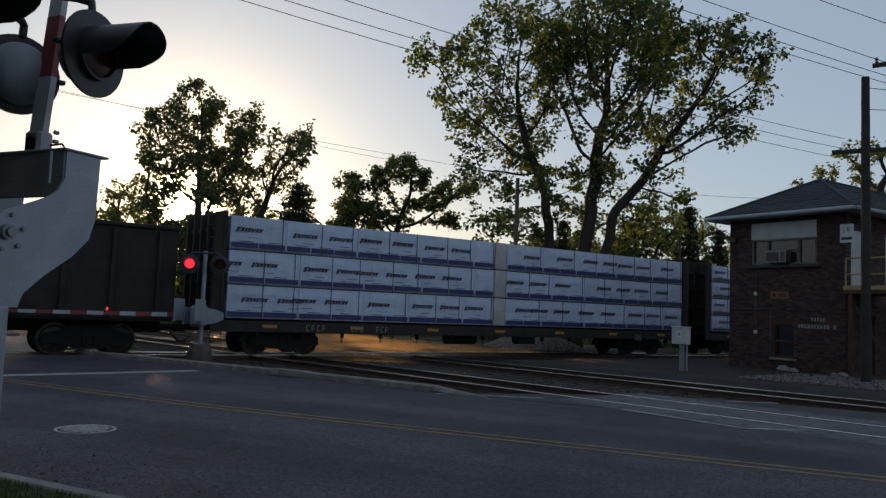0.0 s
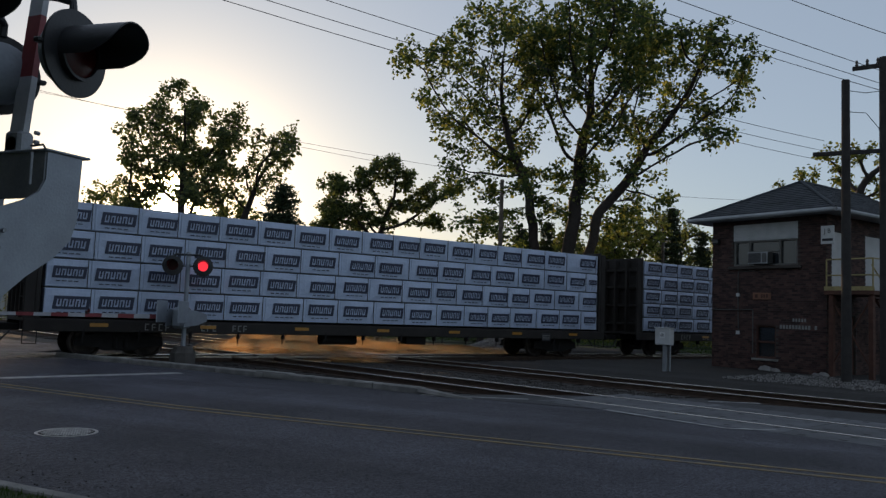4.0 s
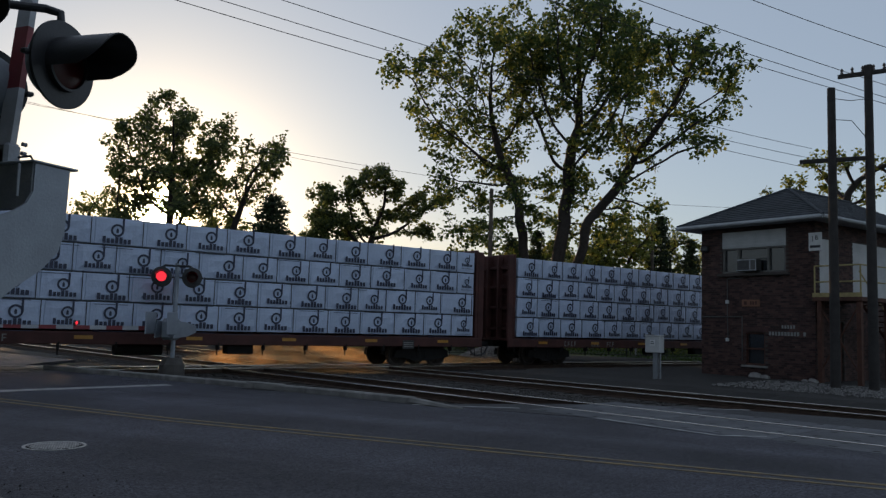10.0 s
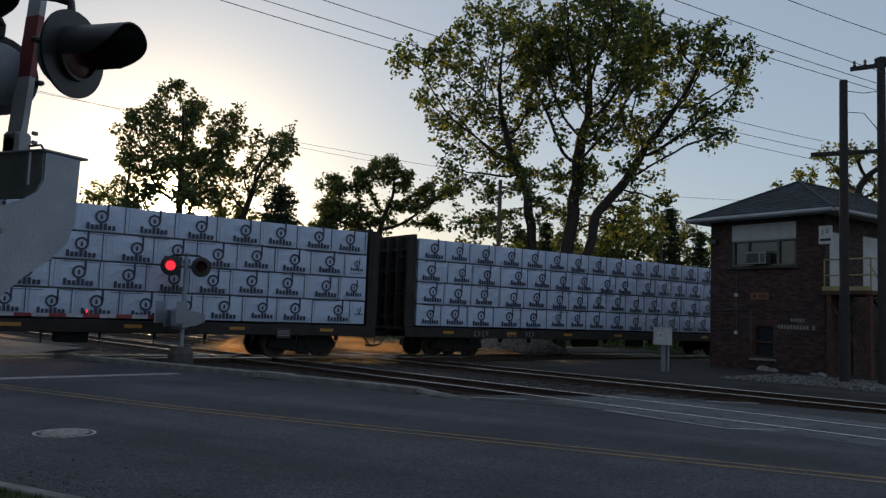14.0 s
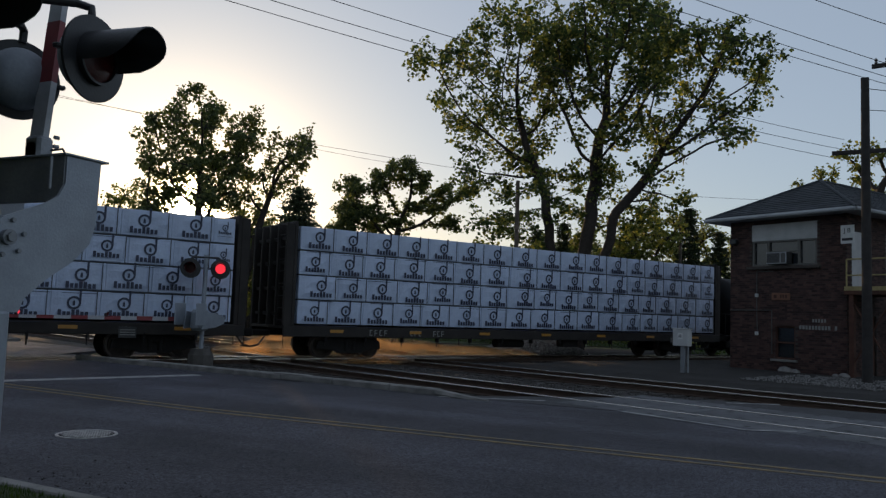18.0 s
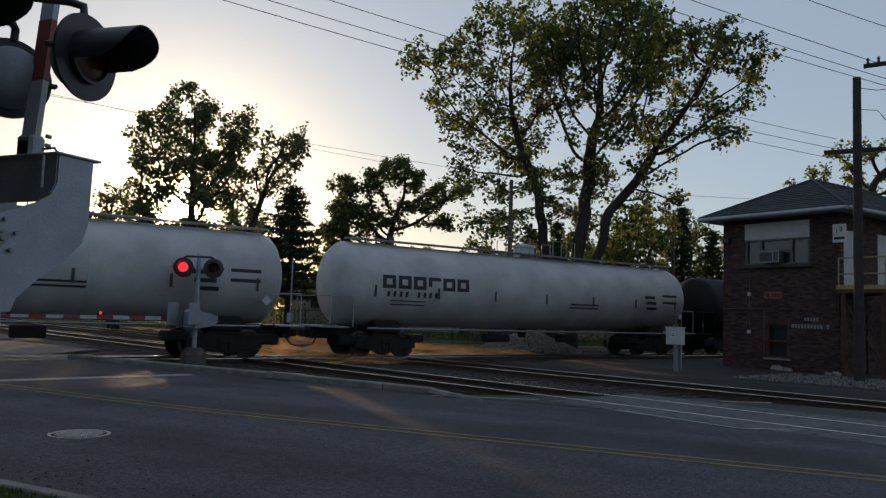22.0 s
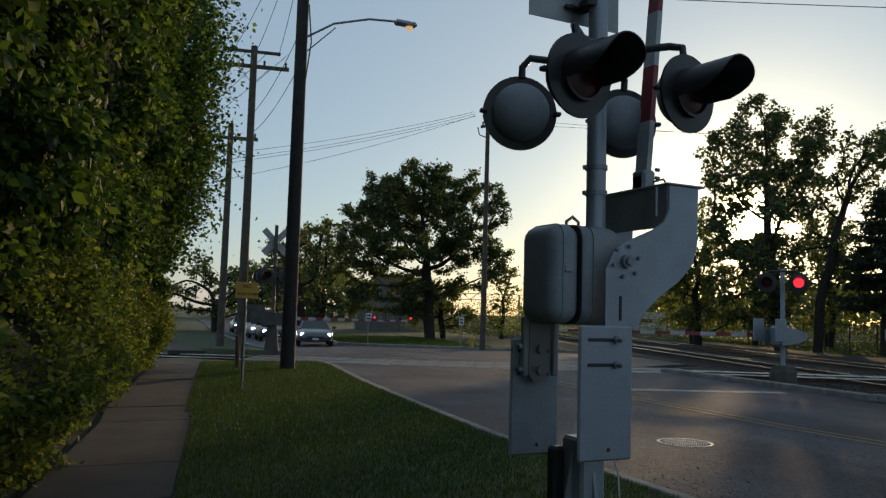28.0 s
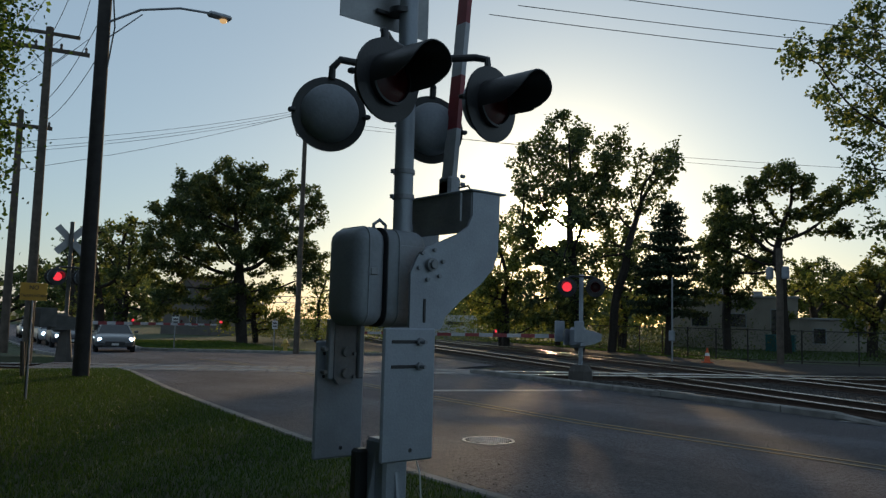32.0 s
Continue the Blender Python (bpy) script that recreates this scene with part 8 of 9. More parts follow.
tp = pole((-28.8, 6.1), 11.2, 0.17, 0.12, M["pole"], "weathered wooden power pole with crossarm")
crossarm(tp, 10.45, 2.55, 78)
part("arm_brace", Mesh().tube([(0.1, 0.55, 10.4), (0, 0, 9.8), (-0.1, -0.55, 10.4)], 0.015, 5), M["galv"], tp)
part("upper_arm", Mesh().box((0, 0, 0), (1.9, 0.09, 0.11), pose(0, 0, 11.0, 0, 0, 78), 0.01), M["pole"], tp)
p3 = pole((-33.0, 6.2), 9.2, 0.16, 0.11, M["pole"], "second power pole down the street")
crossarm(p3, 8.6, 2.2, 78, 2)
p4 = pole((-47.0, 4.0), 10.5, 0.16, 0.11, M["pole"], "far power pole beside the street")
crossarm(p4, 9.8, 2.2, 70, 3)
fp = pole((-34.95, 19.35), 11.75, 0.15, 0.10, M["pole"], "tall wooden pole beyond the road")
crossarm(fp, 11.2, 0.9, 20, 2)
part("bracket", Mesh().tube([(-0.1, 0, 10.6), (-0.5, -0.2, 10.8), (-0.6, -0.25, 11.2)], 0.03, 6), M["porcelain"], fp)
up = pole((-19.6, 36.9), 5.6, 0.17, 0.16, M["pole"], "wooden pole carrying grey transformers")
for dx in (-0.45, 0.35):
    part("transformer", Mesh().lathe([(0.02, 0), (0.16, 0.02), (0.18, 0.1), (0.18, 0.52), (0.15, 0.6), (0.02, 0.62)], Matrix.Translation((dx, -0.1, 4.1)), 16), M["housing"], up)
gp = thing("signal_post", pose(-23.75, 34.15, -0.05), "thin grey metal post with a small box beside the tracks", "post")
part("shaft", Mesh().cyl((0, 0, -0.1), (0, 0, 4.15), 0.045, 0.04, 10), M["galv"], gp, smooth=True)
part("junction_box", Mesh().box((0.05, -0.1, 1.25), (0.26, 0.2, 0.5), None, 0.02), M["housing"], gp)
pole((-13.95, 39.4), 8.8, 0.14, 0.10, M["pole"], "thin leaning pole among the trees")
t1 = pole((1.55, 28.1), 9.57, 0.155, 0.12, M["dark_pole"], "dark wooden line pole beside the tower")
crossarm(t1, 7.23, 1.9, -5, 0, M["dark_pole"])
part("loop_cable", Mesh().tube([(0.1, -0.15, 8.5), (0.55, -0.3, 8.4), (0.9, -0.3, 7.9), (1.0, -0.3, 7.3)], 0.012, 5).tube([(0, -0.15, 9.2), (0.55, -0.25, 9.05), (1.05, -0.2, 9.1)], 0.012, 5), M["wire"], t1)
t2 = pole((2.62, 28.2), 10.25, 0.155, 0.12, M["dark_pole"], "dark wooden line pole with a laden crossarm")
crossarm(t2, 10.0, 1.75, -12, 6, M["dark_pole"])
pole((-9.0, 62.0), 9.6, 0.14, 0.11, M["pole"], "grey pole rising behind the park")


def wires(name, spans, label, sag=0.35, r=0.011):
    t = thing(name, pose(0, 0, 0), label, "overhead wire")
    for p, q in spans:
        p, q = Vector(p), Vector(q)
        pts = [p.lerp(q, k / 12) - Vector((0, 0, sag * 4 * (k / 12) * (1 - k / 12))) for k in range(13)]
        part("wire", Mesh().tube(pts, r, 5), M["wire"], t)
    return t


wires("power_line", [((-35.32, 18.8, 11.88), (-33.28, 5.95, 7.9)), ((-35.32, 18.81, 11.77), (-33.29, 5.97, 7.64)), ((-35.33, 18.82, 11.65), (-33.29, 5.98, 7.51)), ((-35.33, 18.82, 11.68), (-33.32, 6.04, 6.83))] + [((-34.95, 19.35, 11.6), (-19.6, 36.9, 9.4)), ((-34.95, 19.6, 11.3), (-13.95, 39.4, 8.9)), ((-13.95, 39.4, 8.7), (1.7, 48.0, 8.4))], "thin wires strung between the power poles", 0.2, 0.009)
wires("power_line", [((-28.8 + 0.25 * k, 6.1 + 0.7 * (k - 1.5), 10.8), (-47.0, 4.0 + 0.5 * (k - 1.5), 10.1)) for k in range(4)] + [((-28.8 + 0.2 * k, 6.1 + 0.8 * (k - 1), 10.8), (-20.0, 5.42 + 0.1 * k, 12.6)) for k in range(3)] + [((-20.0, 5.42, 12.4), (6.0, 1.0, 11.8)), ((-20.0, 5.5, 8.2), (-28.8, 6.1, 7.9)), ((-20.0, 5.5, 9.2), (-28.8, 6.1, 8.6))], "wires along the street past the lamp pole", 0.3, 0.010)
wires("telephone_line", [((-16.39, 14.82, 10.37), (1.41, 42.18, 9.61)), ((-15.84, 15.42, 10.64), (1.41, 42.18, 10.1)), ((-14.61, 16.6, 10.95), (1.42, 42.18, 10.59))], "wires passing high behind the trees", 0.35, 0.012)
wires("signal_line", [((3.41, 28.62, 9.51), (-5.09, 20.19, 10.93)), ((3.54, 29.79, 9.42), (-5.91, 20.38, 10.88)), ((3.61, 30.38, 9.36), (-6.04, 20.88, 10.71)), ((3.27, 27.38, 10.36), (-1.81, 22.76, 11.32))], "wires running to the laden line pole", 0.06, 0.011)

# ---- street things ----
sg = thing("warning_sign", pose(-15.0, 3.2, 0.08, 0, 0, 14), "yellow rectangular warning sign on a thin post", "sign")
part("post", Mesh().box((0, 0, 0.95), (0.05, 0.035, 2.0), None, 0.004), M["galv"], sg)
plate = part("plate", Mesh().box((0.035, 0, 1.87), (0.006, 0.46, 0.30), None, 0.002), M["sign_yellow"], sg)
for txt, z in (("NO", 1.94), ("TRAIN HORN", 1.80)):
    t_ = part("letters", letters(txt, 0.105 if txt == "NO" else 0.072, M["ink"]), None, plate)
    t_.matrix_local = Matrix.Translation((0.042, 0, z)) @ pose(0, 0, 0, 90, 0, 90)
for k, (x, y, tilt) in enumerate(((-20.35, 4.25, 4), (-21.6, 4.5, -3))):
    solid("marker_post", Mesh().cyl((0, 0, -0.1), (0, 0, 0.85), 0.05, 0.045, 10), M["pole"], "short wooden marker post in the grass", "post", "marker posts", m=pose(x, y, 0.08, tilt, tilt, 0))
hy = thing("fire_hydrant", pose(-35.6, 19.1, -0.18), "small yellow fire hydrant on the verge", "hydrant")
part("barrel", Mesh().lathe([(0.15, 0), (0.15, 0.05), (0.11, 0.07), (0.11, 0.5), (0.14, 0.52), (0.13, 0.6), (0.06, 0.68), (0.02, 0.72)], None, 18), M["hydrant"], hy, smooth=True)
for y in (-1, 1):
    part("outlet", Mesh().cyl((0, 0, 0.42), (0, y * 0.2, 0.42), 0.06, n=12), M["hydrant"], hy)
for k, (x, y, h) in enumerate(((-42.1, 16.0, 1.85), (-37.4, 19.4, 1.75))):
    s_ = thing("street_sign", pose(x, y, dip(x, y) - 0.05, 0, 0, 0), "white traffic sign on a thin post", "sign", "street signs")
    part("post", Mesh().cyl((0, 0, 0), (0, 0, h), 0.03, n=8), M["galv"], s_)
    part("plate", Mesh().box((0.035, 0, h - 0.3), (0.008, 0.36 if k == 0 else 0.3, 0.42)), M["sign_white"], s_)
    part("writing_bar", Mesh().box((0.042, 0, h - 0.22), (0.006, 0.26 if k == 0 else 0.2, 0.07)).box((0.042, 0, h - 0.38), (0.006, 0.26 if k == 0 else 0.2, 0.07)), M["ink"], s_)


def car(pos, turn, paint, label, size=1.0, tall=1.38):
    """A road vehicle in parts: body, cabin glass, roof, pillars, wheels, lamps, mirrors."""
    c = thing("car", pose(pos[0], pos[1], dip(*pos) + 0.004, 0, 0, turn) @ Matrix.Scale(size, 4), label, "car", "waiting cars")
    body = Mesh()
    sec = [(-2.25, 0.50, 0.84, 0.74), (-2.18, 0.32, 0.95, 0.84), (-1.6, 0.25, 0.98, 0.89), (-0.6, 0.22, 0.93, 0.90), (0.8, 0.22, 0.90, 0.90), (1.5, 0.24, 0.84, 0.89), (1.95, 0.27, 0.76, 0.86), (2.2, 0.30, 0.68, 0.78), (2.3, 0.36, 0.58, 0.62)]
    for x, z0, z1, w in sec:
        body.v += [(x, -w * 0.90, z0), (x, -w, z0 + 0.10), (x, -w, z1 - 0.16), (x, -w * 0.95, z1 - 0.05), (x, -w * 0.72, z1), (x, w * 0.72, z1), (x, w * 0.95, z1 - 0.05), (x, w, z1 - 0.16), (x, w, z0 + 0.10), (x, w * 0.90, z0)]
    for i in range(len(sec) - 1):
        k = 10 * i
        body.f += [(k + j, k + 10 + j, k + 10 + (j + 1) % 10, k + (j + 1) % 10) for j in range(10)]
    body.f += [tuple(range(10)), tuple(10 * len(sec) - 1 - j for j in range(10))]
    part("body", body, paint, c, smooth=True)
    cab_ = Mesh()
    rows_ = ((-1.95, 0.70, 0.93), (-1.25, 0.58, tall - 0.05), (-0.35, 0.60, tall - 0.02), (0.25, 0.58, tall - 0.07), (1.15, 0.76, 0.86))
    for x, w, z in rows_:
        cab_.v += [(x, -w, z), (x, w, z)]
    cab_.f += [(0, 2, 3, 1), (2, 4, 5, 3), (4, 6, 7, 5), (6, 8, 9, 7), (0, 8, 6, 4, 2), (1, 3, 5, 7, 9)]
    part("cabin_glass", cab_, M["car_glass"], c)
    part("roof_panel", Mesh().add([(-1.28, -0.57, tall - 0.05), (-1.28, 0.57, tall - 0.05), (-0.35, 0.60, tall - 0.018), (-0.35, -0.60, tall - 0.018), (0.22, 0.57, tall - 0.062), (0.22, -0.57, tall - 0.062), (-1.2, -0.50, tall - 0.02), (-1.2, 0.50, tall - 0.02), (-0.35, 0.52, tall + 0.012), (-0.35, -0.52, tall + 0.012), (0.16, 0.50, tall - 0.03), (0.16, -0.50, tall - 0.03)], [(6, 9, 8, 7), (9, 11, 10, 8), (0, 3, 9, 6), (3, 5, 11, 9), (1, 7, 8, 2), (2, 8, 10, 4), (4, 10, 11, 5), (0, 6, 7, 1)]), paint, c)
    for y in (-1, 1):
        part("pillar", Mesh().tube([(1.16, y * 0.76, 0.87), (0.24, y * 0.58, tall - 0.06)], 0.03, 6).tube([(-0.35, y * 0.77, 0.92), (-0.38, y * 0.61, tall - 0.03)], 0.03, 6), paint, c)
        part("mirror", Mesh().box((0.78, y * 0.97, 0.95), (0.10, 0.18, 0.12), None, 0.03), paint, c)
    for x in (-1.4, 1.4):
        for y in (-0.80, 0.80):
            wh = part("wheel", Mesh().lathe([(0.2, -0.1), (0.29, -0.1), (0.32, -0.06), (0.32, 0.06), (0.29, 0.1), (0.2, 0.1)], Matrix.Translation((x, y, 0.32)) @ pose(0, 0, 0, 90), 20), M["tyre"], c)
            part("rim", Mesh().cyl((x, y - 0.09, 0.32), (x, y + 0.09, 0.32), 0.2, n=14), M["galv"], wh)
    for y in (-0.66, 0.66):
        part("headlight", Mesh().lathe([(0.02, 0.035), (0.07, 0.03), (0.095, -0.02)], Matrix.Translation((2.20, y, 0.60)) @ pose(0, 0, 0, 0, 80, 0), 14), M["headlight"], c)
    part("grille", Mesh().box((2.28, 0, 0.46), (0.06, 0.85, 0.14), None, 0.01).box((2.26, 0, 0.31), (0.06, 1.05, 0.08), None, 0.01), M["black"], c)
    part("plate_bar", Mesh().box((2.325, 0, 0.40), (0.01, 0.3, 0.1)), M["sign_white"], c)
    return c


car((-38.4, 11.75), -15, M["grey_paint"], "dark grey car waiting with headlights on", 0.95, 1.34)
car((-45.0, 11.4), -9, M["dark_paint"], "dark car waiting with lit headlights")
car((-51.4, 12.2), -8, M["silver_paint"], "pale car queued down the street, headlights on")
car((-58.0, 13.1), -8, M["dark_paint"], "dark car queued behind the pale one, headlights on")
car((-65.0, 14.0), -8, M["grey_paint"], "grey car at the end of the queue, headlights on", 1.0, 1.62)

# park fence along the main line
fence = thing("chain_link_fence", pose(0, 0, 0), "dark chain-link fence between tracks and park", "fence")
run = [on_main(-72, 26.0), Vector((-21.4, 37.1, 0)), Vector((-17.0, 39.3, 0)), Vector((-10.5, 46.5, 0)), Vector((-2.0, 52.0, 0))]
for a, b in zip(run, run[1:]):
    n_post = max(1, round((b - a).length / 2.6))
    for k in range(n_post):
        p = a.lerp(b, k / n_post)
        part("post", Mesh().cyl((p.x, p.y, -0.1), (p.x, p.y, 1.65), 0.035, n=8), M["dark_pole"], fence)
    for z in (0.12, 1.6):
        part("rail", Mesh().tube([a + Vector((0, 0, z)), b + Vector((0, 0, z))], 0.022, 6), M["dark_pole"], fence)
mesh_ = Mesh()
for a, b in zip(run, run[1:]):
    d = (b - a).normalized()
    L = (b - a).length
    s = max(0.0, L - 24.0)
    while s < L - 1.5:
        for e0, e1 in ((0.0, 1.5), (1.5, 0.0)):
            mesh_.cyl(a + d * (s + e0) + Vector((0, 0, 0.1)), a + d * (s + e1) + Vector((0, 0, 1.6)), 0.006, n=3, caps=False)
        s += 0.22
part("mesh", mesh_, M["dark_pole"], fence, kind="stuff")
cone = thing("traffic_cone", pose(*on_main(-33.5, 23.6, -0.05)), "orange traffic cone by the fence", "cone")
part("base", Mesh().box((0, 0, 0.03), (0.4, 0.4, 0.05), None, 0.01), M["orange"], cone)
part("cone_body", Mesh().lathe([(0.15, 0.05), (0.1, 0.35), (0.04, 0.72), (0.02, 0.73)], None, 18), M["orange"], cone)
part("band", Mesh().lathe([(0.115, 0.34), (0.118, 0.34), (0.085, 0.48), (0.08, 0.48)], None, 18, False), M["sign_white"], cone)


# ---- buildings ----
def house(pos, turn, w, d, h, roof_h, label, wallm, openings):
    b = thing("house", pose(pos[0], pos[1], dip(*pos) - 0.1, 0, 0, turn), label, "house", "houses")
    part("wall", Mesh().box((0, 0, h / 2), (w, d, h)).add([(-w / 2, -d / 2, h), (-w / 2, d / 2, h), (-w / 2, 0, h + roof_h), (w / 2, -d / 2, h), (w / 2, d / 2, h), (w / 2, 0, h + roof_h)], [(0, 1, 2), (3, 5, 4), (0, 2, 5, 3), (1, 4, 5, 2)]), wallm, b)
    rm = Mesh()
    for sy in (-1, 1):
        e = 0.4
        rm.add([(-w / 2 - e, sy * (d / 2 + e), h - e * roof_h / (d / 2)), (w / 2 + e, sy * (d / 2 + e), h - e * roof_h / (d / 2)), (w / 2 + e, 0, h + roof_h + 0.05), (-w / 2 - e, 0, h + roof_h + 0.05), (-w / 2 - e, sy * (d / 2 + e), h - e * roof_h / (d / 2) + 0.14), (w / 2 + e, sy * (d / 2 + e), h - e * roof_h / (d / 2) + 0.14), (w / 2 + e, 0, h + roof_h + 0.2), (-w / 2 - e, 0, h + roof_h + 0.2)], [(0, 1, 2, 3), (4, 7, 6, 5), (0, 4, 5, 1), (1, 5, 6, 2), (3, 7, 4, 0)])
    part("roof", rm, M["house_roof"], b)
    for face, u, z, ww, hh_ in openings:
        m = pose(0, 0, 0, 0, 0, {"s": 0, "e": 90, "w": -90, "n": 180}[face])
        dist = -(d if face in "sn" else w) / 2
        wn_ = part("window", Mesh().box((u, dist - 0.02, z), (ww + 0.16, 0.08, hh_ + 0.16), m, 0.01), M["trim"], b)
        part("pane", Mesh().box((u, dist - 0.06, z), (ww, 0.02, hh_), m), M["pane"], wn_)
    return b


house((-84.5, 36.2), -64, 8.5, 6.5, 3.3, 2.7, "dark gabled house behind the shade tree", M["house_wall"], [("s", -2.2, 1.7, 1.0, 1.3), ("s", 1.6, 1.7, 1.0, 1.3), ("e", -1.2, 1.7, 0.9, 1.3), ("e", 1.2, 1.7, 0.9, 1.3), ("e", 0.0, 4.2, 0.8, 1.1)])
house((-76.0, 2.0), -80, 8.0, 7.0, 3.0, 2.4, "low house by the street corner", M["house_wall"], [("e", -1.6, 1.6, 1.0, 1.2), ("e", 1.6, 1.6, 1.0, 1.2)])
pale = thing("pale_building", pose(-37.0, 62.0, -0.1, 0, 0, 30), "pale flat-roofed building in the park", "building")
part("wall", Mesh().box((0, 0, 2.1), (9.5, 7.0, 4.2), None, 0.03), M["render_wall"], pale)
part("wall", Mesh().box((9.3, 1.0, 1.3), (9.2, 5.0, 2.6), None, 0.03), M["render_wall"], pale)
part("parapet", Mesh().box((0, 0, 4.28), (9.7, 7.2, 0.2), None, 0.03), M["trim"], pale)
part("parapet", Mesh().box((9.3, 1.0, 2.66), (9.4, 5.2, 0.16), None, 0.03), M["trim"], pale)
for x, z, w, h in ((3.2, 2.0, 0.8, 2.6), (0.3, 2.4, 1.2, 1.0), (-2.6, 2.4, 1.2, 1.0)):
    wn_ = part("window", Mesh().box((x, -3.52, z), (w + 0.14, 0.06, h + 0.14)), M["trim"], pale)
    part("pane", Mesh().box((x, -3.56, z), (w, 0.03, h)), M["pane"], wn_)
wn_ = part("window", Mesh().box((6.4, -1.52, 1.3), (1.0, 0.06, 1.3)), M["trim"], pale)
part("pane", Mesh().box((6.4, -1.56, 1.3), (0.85, 0.03, 1.15)), M["pane"], wn_)
part("roof_unit", Mesh().box((-1.2, 0, 4.7), (1.6, 1.2, 0.8), None, 0.05).box((1.8, 0.4, 4.6), (0.9, 0.9, 0.6), None, 0.05), M["trim"], pale)
long_ = thing("long_wall", pose(-14.0, 70.0, -0.1, 0, 0, 10), "long low pale wall behind the park", "wall")
part("wall", Mesh().box((0, 0, 1.0), (34, 0.4, 2.3), None, 0.03), M["render_wall"], long_)
part("coping", Mesh().box((0, 0, 2.2), (34.2, 0.55, 0.12), None, 0.02), M["trim"], long_)
bin_ = thing("waste_container", pose(-30.8, 58.0, -0.05, 0, 0, 20), "teal plastic waste container", "container")
part("body", Mesh().box((0, 0, 0.6), (2.0, 1.2, 1.2), None, 0.05), M["teal"], bin_)
part("lid", Mesh().box((0, 0, 1.25), (2.1, 1.3, 0.12), None, 0.05), M["teal"], bin_)
trl = thing("white_trailer", pose(-69.5, 58.0, -0.2, 0, 0, 40), "white box trailer parked by the tracks", "trailer")
part("box", Mesh().box((0, 0, 1.5), (5.5, 2.3, 2.0), None, 0.04), M["siding"], trl)
part("cab", Mesh().box((-3.8, 0, 1.6), (1.9, 2.2, 2.4), None, 0.12), M["siding"], trl)
part("writing_bar", Mesh().box((0.6, -1.16, 1.6), (2.0, 0.01, 0.4)), M["ink"], trl)
for x in (-3.6, 1.2, 2.0):
    for y in (-1.0, 1.0):
        part("wheel", Mesh().cyl((x, y - 0.12, 0.45), (x, y + 0.12, 0.45), 0.45, n=16), M["tyre"], trl)
# far signal bridge over the tracks
gan = thing("signal_bridge", pose(-103, 61.5, -0.2, 0, 0, 62), "far steel lattice signal bridge over the line", "signal bridge")
for x in (-9.0, 1.5):
    part("leg", Mesh().box((x, 0, 2.4), (0.25, 0.25, 4.9)), M["galv"], gan)
for z in (3.9, 4.8):
    part("chord", Mesh().box((-3.75, 0, z), (10.7, 0.14, 0.1)), M["galv"], gan)
for k in range(10):
    part("lattice", Mesh().cyl((-9 + k * 1.05, 0, 3.9 if k % 2 else 4.8), (-9 + (k + 1) * 1.05, 0, 4.8 if k % 2 else 3.9), 0.05, n=5), M["galv"], gan)
lp = thing("park_lamp", pose(-8.2, 50.0, -0.05), "old park lamp post with a round lantern", "lamp post")
part("post", Mesh().cyl((0, 0, 0), (0, 0, 3.0), 0.05, n=8), M["trim"], lp)
part("lantern", Mesh().lathe([(0.02, 2.95), (0.14, 3.05), (0.17, 3.2), (0.1, 3.35), (0.02, 3.4)], None, 14), M["siding"], lp)

# ---- dust drifting in the low sun over the diamond ----
DUST = []


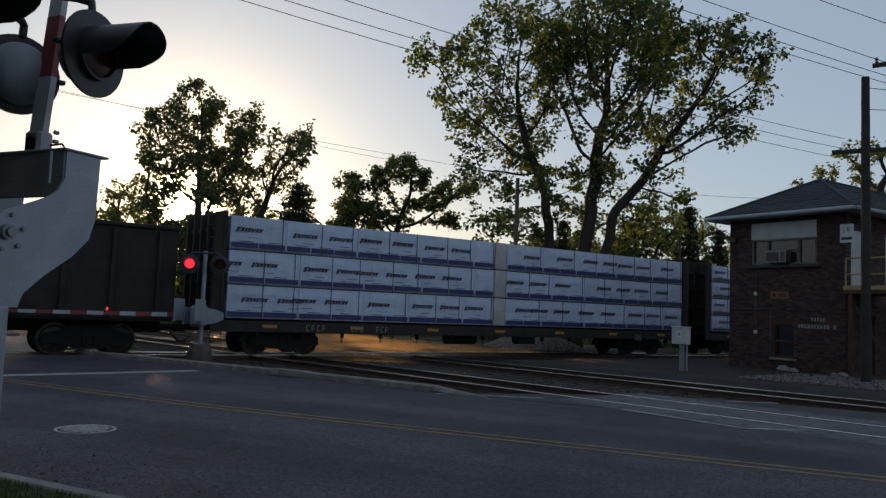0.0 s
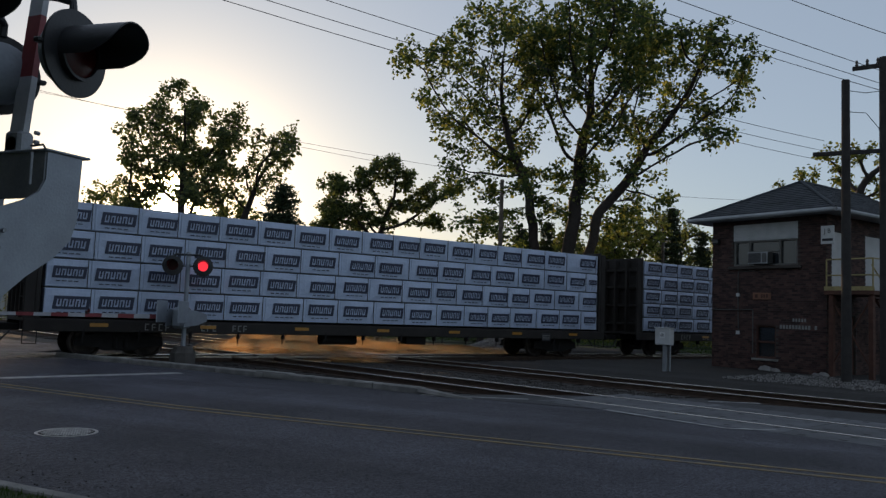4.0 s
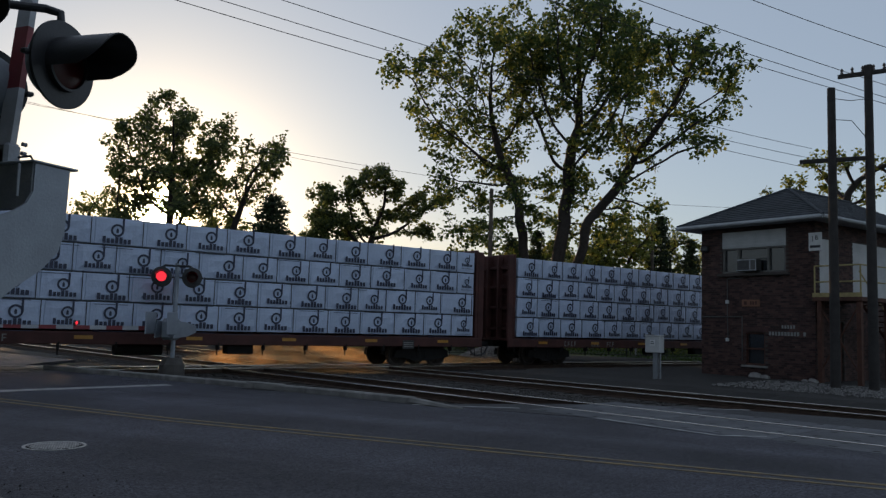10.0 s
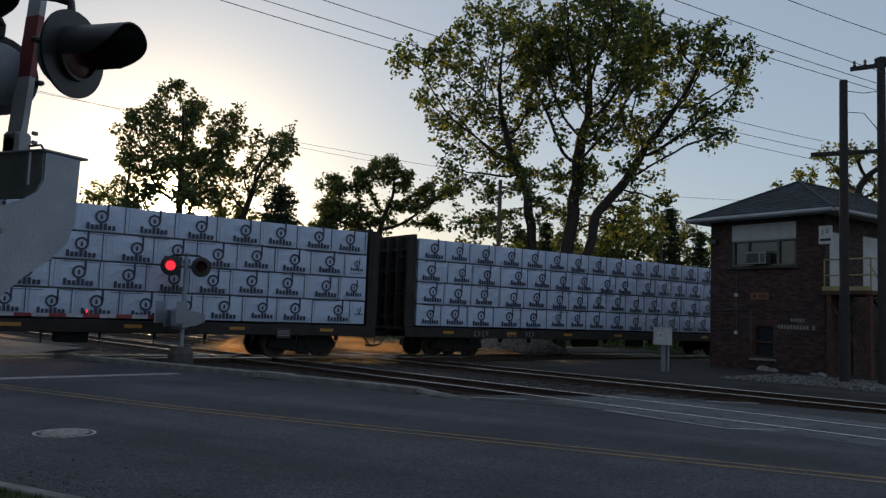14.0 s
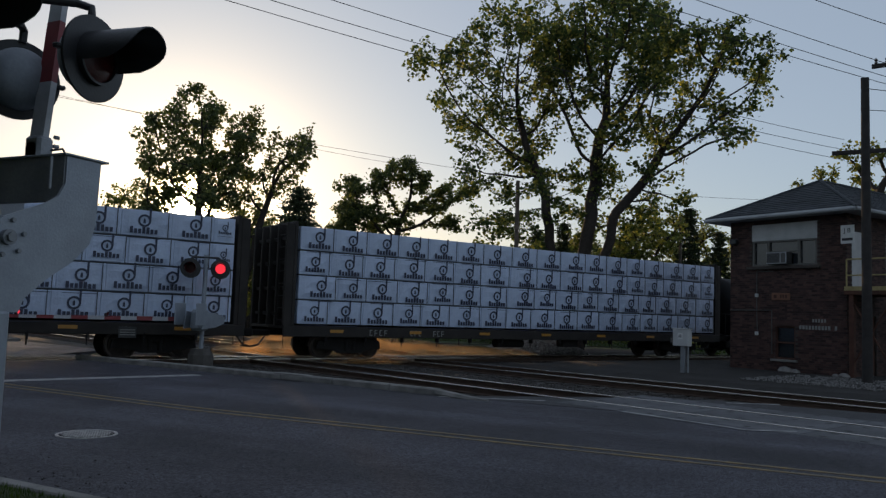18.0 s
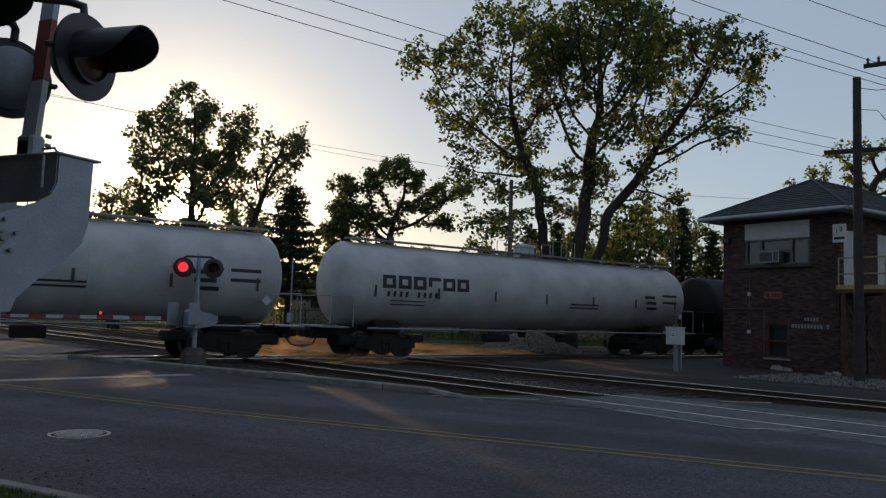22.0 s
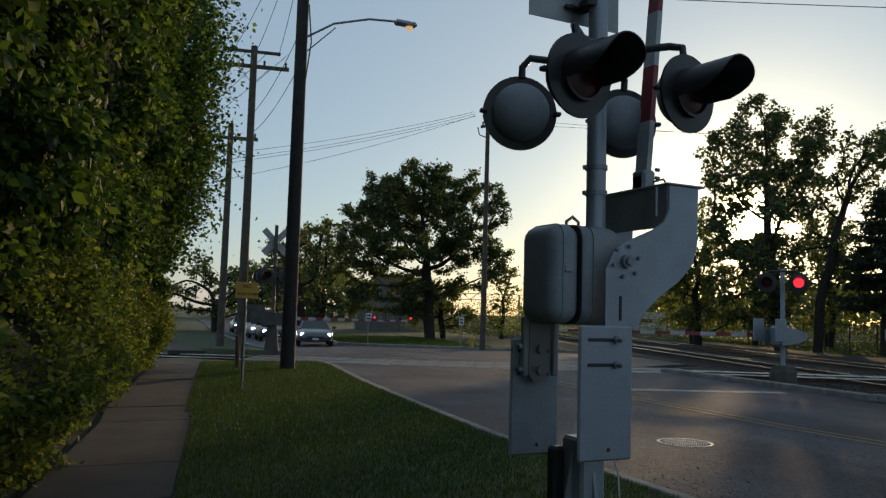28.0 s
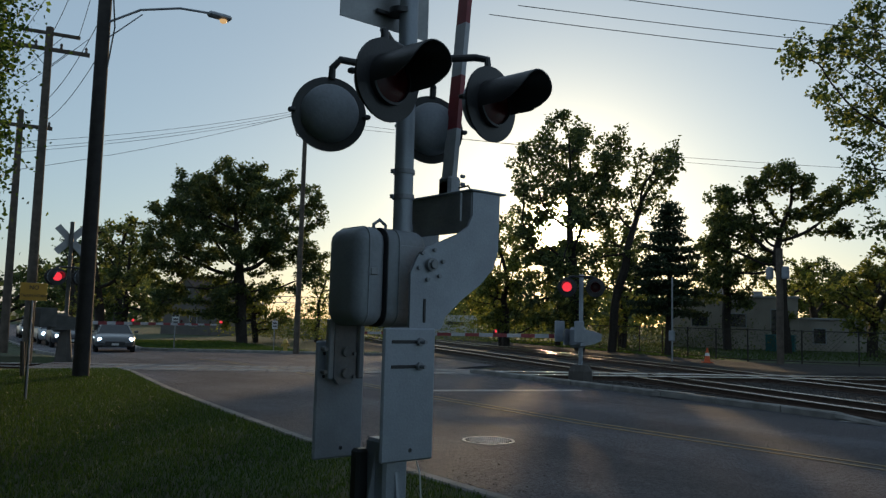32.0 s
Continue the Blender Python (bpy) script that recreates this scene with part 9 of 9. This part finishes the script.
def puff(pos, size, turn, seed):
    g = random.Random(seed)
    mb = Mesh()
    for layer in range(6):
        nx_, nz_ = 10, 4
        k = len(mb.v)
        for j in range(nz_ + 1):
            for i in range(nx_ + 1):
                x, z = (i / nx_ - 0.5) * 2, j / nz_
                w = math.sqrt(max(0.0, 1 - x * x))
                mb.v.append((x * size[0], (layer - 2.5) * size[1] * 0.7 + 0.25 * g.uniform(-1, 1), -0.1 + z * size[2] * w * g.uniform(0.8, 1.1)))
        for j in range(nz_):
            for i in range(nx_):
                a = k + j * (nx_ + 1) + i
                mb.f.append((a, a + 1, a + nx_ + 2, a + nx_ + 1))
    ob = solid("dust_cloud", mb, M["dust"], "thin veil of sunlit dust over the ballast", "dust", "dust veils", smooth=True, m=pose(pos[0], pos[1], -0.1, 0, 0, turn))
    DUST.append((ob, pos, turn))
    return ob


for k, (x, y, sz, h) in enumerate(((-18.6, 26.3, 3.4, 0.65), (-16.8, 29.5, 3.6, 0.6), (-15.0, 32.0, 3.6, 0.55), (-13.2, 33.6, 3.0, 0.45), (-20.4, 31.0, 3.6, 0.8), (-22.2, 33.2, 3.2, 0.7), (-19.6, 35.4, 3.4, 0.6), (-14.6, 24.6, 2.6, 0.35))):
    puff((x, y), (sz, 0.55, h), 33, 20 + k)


def motions():
    """The train runs through at a steady pace."""
    for car, mid in CARS:
        rows = []
        for t, x in TRAIN:
            rows.append((t, Matrix.Translation(on_line(mid + x)) @ pose(0, 0, 0, 0, 0, 60.2)))
        walk(car, rows)
    # discs turn their lit face out in place of lamps switching, 1.694 s a round
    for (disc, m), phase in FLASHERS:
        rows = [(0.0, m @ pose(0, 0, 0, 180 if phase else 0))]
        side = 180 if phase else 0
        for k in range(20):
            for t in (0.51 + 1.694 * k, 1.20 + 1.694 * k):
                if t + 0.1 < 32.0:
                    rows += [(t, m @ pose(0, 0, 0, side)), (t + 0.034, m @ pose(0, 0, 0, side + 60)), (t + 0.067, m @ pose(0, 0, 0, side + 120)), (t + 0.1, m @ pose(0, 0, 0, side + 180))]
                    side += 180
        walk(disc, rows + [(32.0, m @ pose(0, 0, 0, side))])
    # the dust drifts a little, then sinks underground out of sight after the train
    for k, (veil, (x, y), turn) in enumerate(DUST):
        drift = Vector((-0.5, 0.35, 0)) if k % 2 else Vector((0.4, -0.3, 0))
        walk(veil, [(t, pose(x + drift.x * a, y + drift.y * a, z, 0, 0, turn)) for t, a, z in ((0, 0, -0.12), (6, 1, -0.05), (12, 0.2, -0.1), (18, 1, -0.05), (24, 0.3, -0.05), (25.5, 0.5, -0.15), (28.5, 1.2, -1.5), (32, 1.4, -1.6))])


motions()
